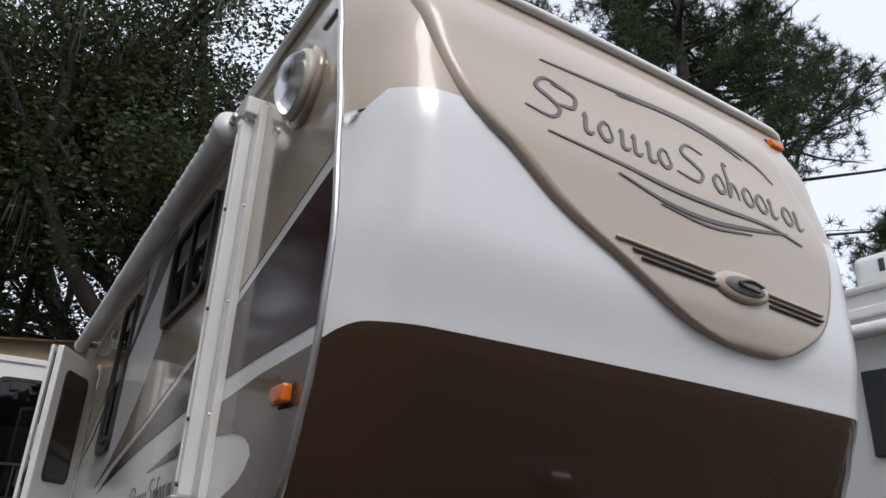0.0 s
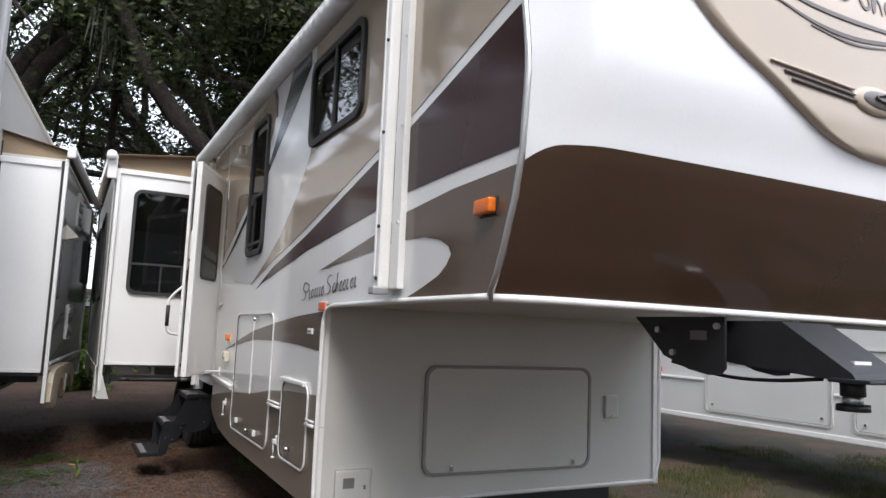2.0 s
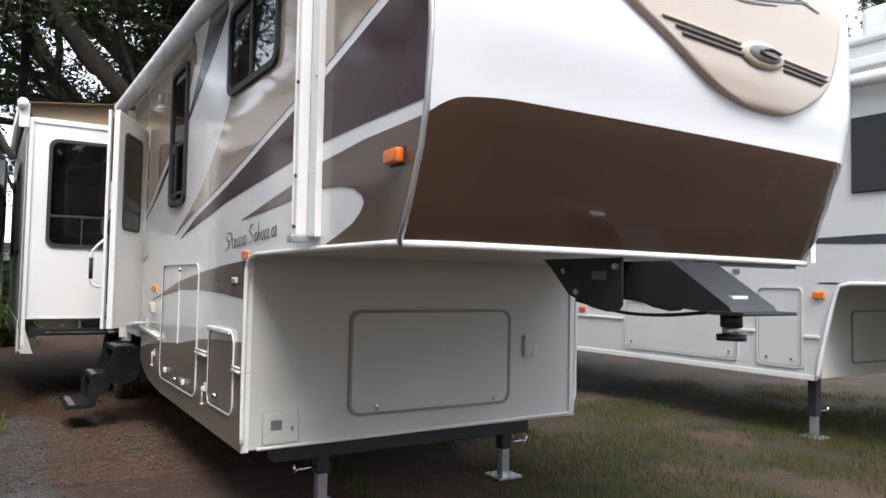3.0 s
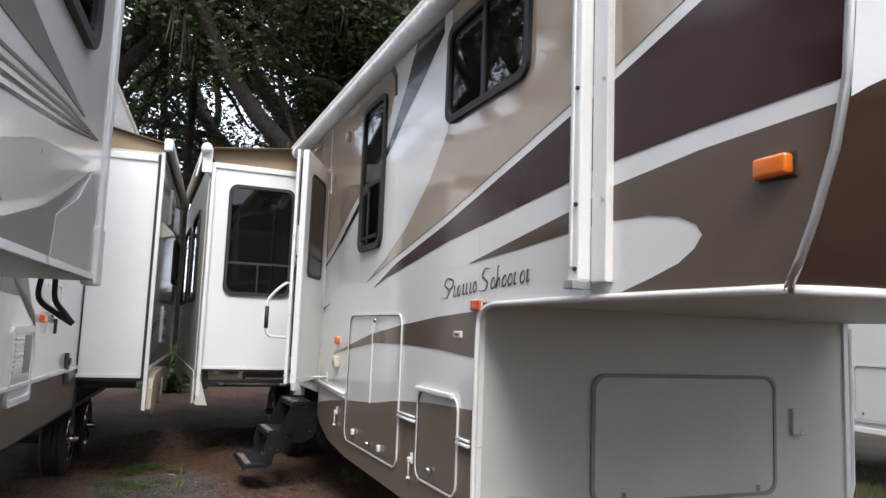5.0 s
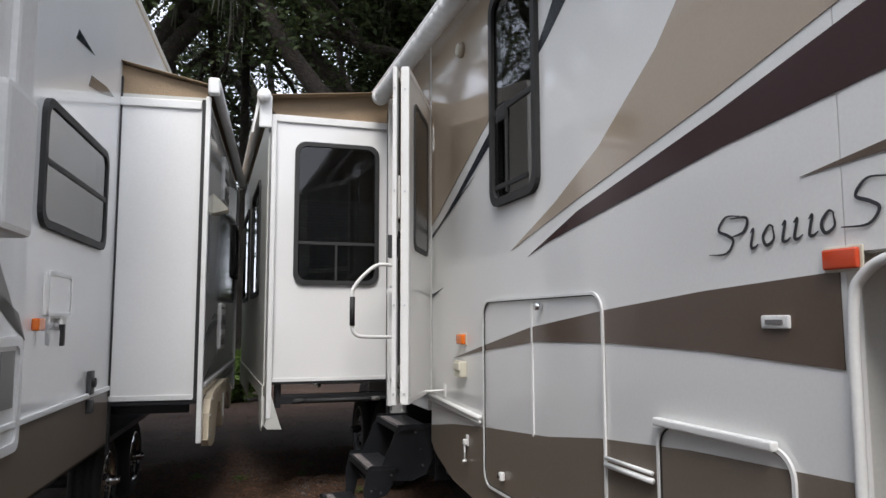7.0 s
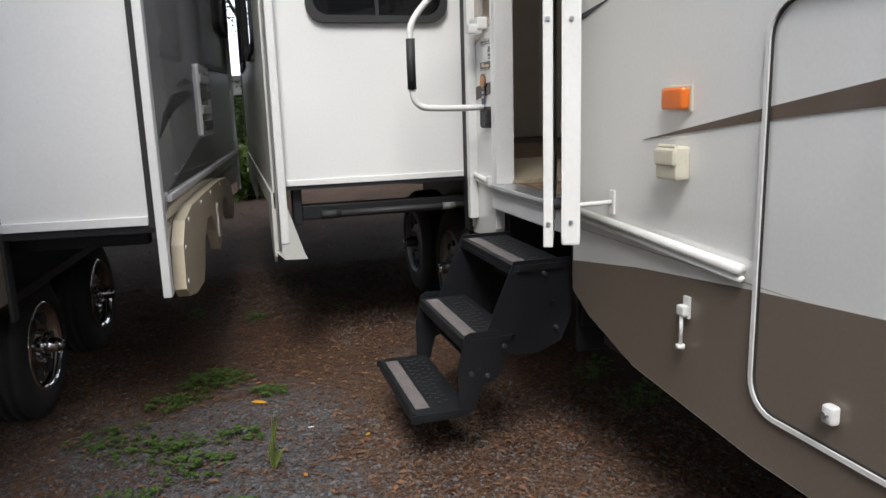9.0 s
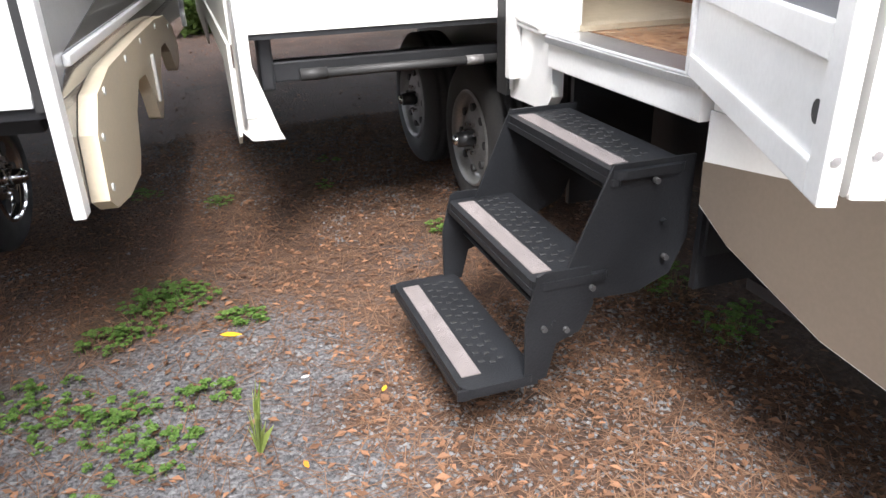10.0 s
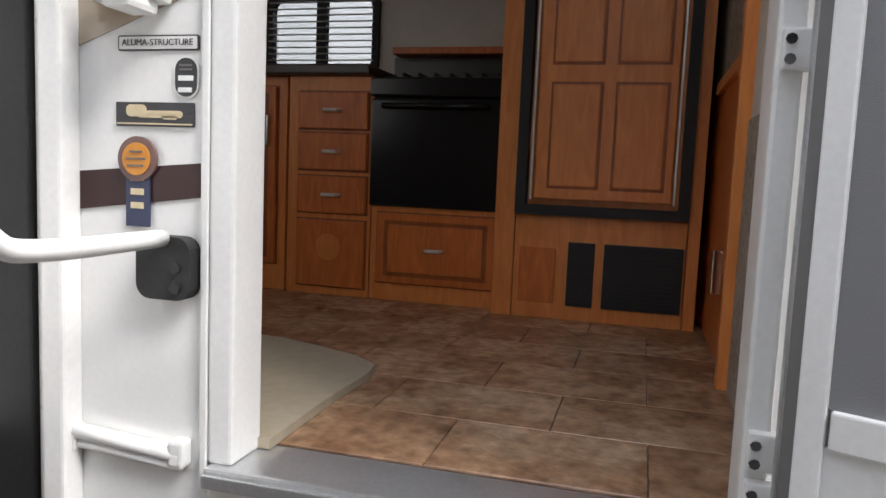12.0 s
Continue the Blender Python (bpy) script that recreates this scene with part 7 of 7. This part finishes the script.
def shrub(x, y, r, h, seed, n, m=OAKLIGHT):
    rng = np.random.default_rng(seed)
    th = thing("shrub", "bright green leafy shrub behind the trailers", "shrub", (x, y, ground_z(x, y)), "shrubs")
    b = bmesh.new()
    stems = []
    for k in range(9):
        a = rng.random() * math.tau
        e = Vector((r * 0.7 * math.cos(a), r * 0.7 * math.sin(a), h * (0.6 + 0.4 * rng.random())))
        tube([(0, 0, -0.05), e * 0.5 + Vector((0, 0, 0.1)), e], 0.02, 5, b, [0.03, 0.02, 0.008])
        stems.append(e)
    part("stems", b, BARK, th)
    c = np.array([tuple(stems[int(k)]) for k in rng.integers(0, 9, n)]) * (0.4 + 0.6 * rng.random((n, 1))) + rng.normal(size=(n, 3)) * r * 0.28
    c[:, 2] = np.abs(c[:, 2])
    v, f = cards(rng, c, (0.04, 0.11))
    raw_part("crown", v, f, m, th, "light green leaves")


for k, (x, y, r, h) in enumerate(((-2.7, 20.5, 1.0, 1.6), (0.9, 22.0, 1.2, 2.2), (-3.9, 23.0, 1.6, 3.2), (2.8, 24.0, 2.0, 3.5), (-0.6, 26.0, 1.2, 1.9), (-6.0, 25.0, 2.2, 4.0), (5.5, 26.0, 2.2, 4.0), (-1.0, 16.5, 0.5, 0.7))):
    shrub(x, y, r, h, 60 + k, 3600)
pole = thing("utility_pole", "tall grey wooden utility pole", "pole", (-0.72, 21.0, 0.05))
part("post", rod((0, 0, -0.2), (0, 0, 9.0), 0.13, 12, r2=0.10), BARK, pole, "", True)
part("crossarm", box(-0.9, 0.9, -0.05, 0.05, 8.2, 8.32, 0.01), BARK, pole)
road = tagged(part("road", box(-40, 40, 27.5, 33.0, 0.125, 0.145), ramp_mat("pale_road", [(0.3, (0.25, 0.24, 0.23)), (0.7, (0.36, 0.35, 0.34))], 2, 6, 0.9, 0.3)), "pale grey lane beyond the trees", "road", kind="structure")
shed = thing("far_building", "low white building beyond the lane", "building", (-1.5, 40, 0.1))
sb = part("wall", box(-7, 7, 0, 5, 0, 2.6), OFFWHITE, shed)
part("roof", box(-7.3, 7.3, -0.4, 5.4, 2.6, 2.85, 0.03), GREY, shed)
for x in (-5, -2.2, 0.6, 3.4):
    part("window", box(x, x + 1.2, -0.03, 0.02, 1.0, 2.0, 0.01), OVEN, shed)

# ---- ground cover ----
def scatter(name, label, category, n, seed, region, maker, material):
    rng = np.random.default_rng(seed)
    vs, fs = [], []
    made = 0
    while made < n:
        x, y = region(rng)
        if x is None:
            continue
        maker(rng, x, y, ground_z(x, y) + 0.018 * noise.noise((x * 0.8, y * 0.8, 0)), vs, fs)
        made += 1
    ob = raw_part(name, vs, fs, material, None)
    return tagged(ob, label, category, kind="stuff")


def patch(x, y):
    return noise.noise((x * 1.3 + 4.0, y * 1.1, 2.0)) + 0.4 * noise.noise((x * 4, y * 4, 7.0))


def near_region(rng):
    return -2.6 + 3.2 * rng.random(), 5.6 + 5.6 * rng.random() ** 1.15


def needle_region(rng):
    x, y = near_region(rng)
    bare = -1.95 < x + 0.3 * noise.noise((x * 2, y * 2, 9.0)) < -0.85 and y < 8.5
    return (None, None) if bare and rng.random() < 0.7 else (x, y)


def gravel_region(rng):
    x, y = near_region(rng)
    t = patch(x, y) + 0.55 * min(1, max(0, (8.9 - y) / 1.3)) - 0.05
    return (x, y) if t > -0.08 + 0.3 * rng.random() else (None, None)


def stone(rng, x, y, z, vs, fs):
    r = 0.004 + 0.008 * rng.random() ** 1.6
    a = rng.random() * math.tau
    k = len(vs)
    q = rng.random(6) * 0.7 + 0.65
    ca, sa = math.cos(a), math.sin(a)
    for i, (u, v, w) in enumerate(((1, 0, 0), (0, 1, 0), (-1, 0, 0), (0, -1, 0), (0.1, 0.1, 0.6), (0, 0, -0.6))):
        u, v, w = u * q[i] * 1.2, v * q[i] * 0.85, w * q[i]
        vs.append((x + (u * ca - v * sa) * r, y + (u * sa + v * ca) * r, z + 0.003 + w * r))
    for i in range(4):
        j = (i + 1) % 4
        fs.append((k + i, k + j, k + 4))
        fs.append((k + j, k + i, k + 5))


def needle(rng, x, y, z, vs, fs):
    a, L, w = rng.random() * math.tau, 0.03 + 0.06 * rng.random(), 0.0009 + 0.0006 * rng.random()
    dx, dy = math.cos(a) * L, math.sin(a) * L
    k = len(vs)
    h0, h1 = 0.002 + 0.010 * rng.random(), 0.002 + 0.012 * rng.random()
    px, py = -math.sin(a) * w, math.cos(a) * w
    vs += [(x - dx + px, y - dy + py, z + h0), (x - dx - px, y - dy - py, z + h0), (x + dx - px, y + dy - py, z + h1), (x + dx + px, y + dy + py, z + h1)]
    fs.append((k, k + 1, k + 2, k + 3))


def chip(rng, x, y, z, vs, fs):
    a, L = rng.random() * math.tau, 0.007 + 0.016 * rng.random() ** 2
    w = L * (0.3 + 0.35 * rng.random())
    ca, sa = math.cos(a), math.sin(a)
    k = len(vs)
    h = 0.004 + 0.008 * rng.random()
    for u, v, t in ((-L, 0, 0), (0, w, rng.random()), (L, 0, rng.random() * 0.6), (0, -w, rng.random())):
        vs.append((x + u * ca - v * sa, y + u * sa + v * ca, z + h + 0.008 * t))
    fs.append((k, k + 1, k + 2, k + 3))


def blade(rng, x, y, z, vs, fs):
    h, w = 0.03 + 0.06 * rng.random(), 0.002 + 0.002 * rng.random()
    a, l = rng.random() * math.tau, 0.6 * rng.random() * h
    k = len(vs)
    vs += [(x - w * math.cos(a), y - w * math.sin(a), z - 0.004), (x + w * math.cos(a), y + w * math.sin(a), z - 0.004), (x + l * math.sin(a), y + l * math.cos(a), z + h)]
    fs.append((k, k + 1, k + 2))


def grass_region(rng):
    x, y = 0.9 + 8.5 * rng.random(), 0.2 + 7.8 * rng.random()
    t = noise.noise((x * 0.9, y * 0.9, 5.0)) + 0.5 * noise.noise((x * 3, y * 3, 1.0)) - max(0, (y - 4.5) * 0.25)
    return (x, y) if t > -0.25 + 0.4 * rng.random() - (0.2 if x > 2 else 0) else (None, None)


def litter_region(rng):
    return -3.0 + 9 * rng.random(), 0.5 + 16 * rng.random()


scatter("gravel", "loose grey gravel on the ground", "gravel", 32000, 1, gravel_region, stone, STONES)
scatter("pine_needles", "fallen reddish pine needles", "pine needles", 28000, 2, needle_region, needle, NEEDLES)
scatter("leaf_litter", "small dry brown leaves and bark chips", "leaf litter", 14000, 3, needle_region, chip, LITTER)
scatter("leaf_litter", "scattered dry brown leaves", "leaf litter", 18000, 4, litter_region, chip, LITTER)
scatter("grass", "short patchy green grass", "grass", 60000, 5, grass_region, blade, GRASSY)


def weed(x, y, r, n, seed, tall=0.05):
    rng = np.random.default_rng(seed)
    th = thing("weed_patch", "low bright green weeds in the gravel", "weeds", (x, y, ground_z(x, y)), "weeds")
    vs, fs = [], []
    for i in range(n):
        a, q = rng.random() * math.tau, r * rng.random() ** 0.7
        cx, cy, h = q * math.cos(a), q * math.sin(a) * 0.7, 0.012 + tall * rng.random() * (1 - 0.6 * q / r)
        for j in range(5):
            b_ = a + j * math.tau / 5 + rng.random()
            L, w = 0.010 + 0.012 * rng.random(), 0.006 + 0.005 * rng.random()
            k = len(vs)
            ca, sa = math.cos(b_), math.sin(b_)
            for u, v, t in ((0.002, 0, 0), (L * 0.5, w, 0.004), (L, 0, 0.001), (L * 0.5, -w, 0.004)):
                vs.append((cx + u * ca - v * sa, cy + u * sa + v * ca, h + t))
            fs.append((k, k + 1, k + 2, k + 3))
        k = len(vs)
        vs += [(cx - 0.001, cy, -0.005), (cx + 0.001, cy, -0.005), (cx, cy, h)]
        fs.append((k, k + 1, k + 2))
    raw_part("leaves", vs, fs, WEED, th)


for k, (x, y, r, n) in enumerate(((-1.31, 8.85, 0.20, 130), (-1.48, 8.62, 0.16, 60), (-1.05, 8.60, 0.10, 40), (-1.52, 8.12, 0.20, 80), (-1.38, 7.92, 0.18, 60), (-1.43, 10.15, 0.10, 30), (-1.05, 9.75, 0.09, 25), (-0.5, 9.74, 0.06, 14),
                               (-1.2, 8.15, 0.12, 35), (-1.75, 8.3, 0.2, 60), (-1.62, 7.7, 0.16, 50), (0.60, 7.87, 0.16, 60), (0.58, 8.25, 0.12, 40), (-0.12, 9.05, 0.07, 16), (-1.9, 7.3, 0.25, 70), (-1.25, 7.55, 0.1, 22), (-0.4, 10.2, 0.08, 14))):
    weed(x - 0.07, y - 0.06, r, n, 200 + k, 0.12 if x > 0 else 0.05)
tuft = thing("grass_tuft", "tall green grass tuft in the gravel", "grass", (-1.147, 7.754, -0.02))
rng = np.random.default_rng(77)
vs, fs = [], []
for i in range(17):
    a, l, h, w = rng.random() * math.tau, 0.01 + 0.06 * rng.random(), 0.07 + 0.20 * rng.random(), 0.0010
    k = len(vs)
    ca, sa = math.cos(a), math.sin(a)
    vs += [(-w * sa, w * ca, -0.01), (w * sa, -w * ca, -0.01), (ca * l * 0.4 + w * sa, sa * l * 0.4 - w * ca, h * 0.7), (ca * l, sa * l, h), (ca * l * 0.4 - w * sa, sa * l * 0.4 + w * ca, h * 0.7)]
    fs.append((k, k + 1, k + 2, k + 3, k + 4))
raw_part("foliage", vs, fs, leaf_mat("tuft_grass", (0.10, 0.16, 0.03), (0.30, 0.36, 0.10)), tuft)


def fallen_leaf(x, y, L, m, label, a):
    b = sheet([(-L, 0), (-L * 0.4, L * 0.35), (L * 0.3, L * 0.3), (L, 0), (L * 0.3, -L * 0.35), (-L * 0.5, -L * 0.25)], "z", 0, 0.0015)
    for v in b.verts:
        v.co.z += 6 * v.co.y ** 2 + 0.004
    ob = part("fallen_leaf", b, m)
    ob.matrix_world = pose(x, y, ground_z(x, y) + 0.008, 4, 6, a)
    tagged(ob, label, "leaf", "fallen leaves")


fallen_leaf(-1.172, 8.444, 0.040, YELLOWLEAF, "bright yellow fallen leaf on gravel", -10)
fallen_leaf(-0.736, 7.923, 0.020, YELLOWLEAF, "small yellow fallen leaf on needles", 60)
fallen_leaf(-0.963, 8.081, 0.016, WHITE, "small white paper scrap on gravel", 20)
fallen_leaf(-1.03, 7.66, 0.022, STICKERGOLD, "orange fallen leaf on gravel", 100)
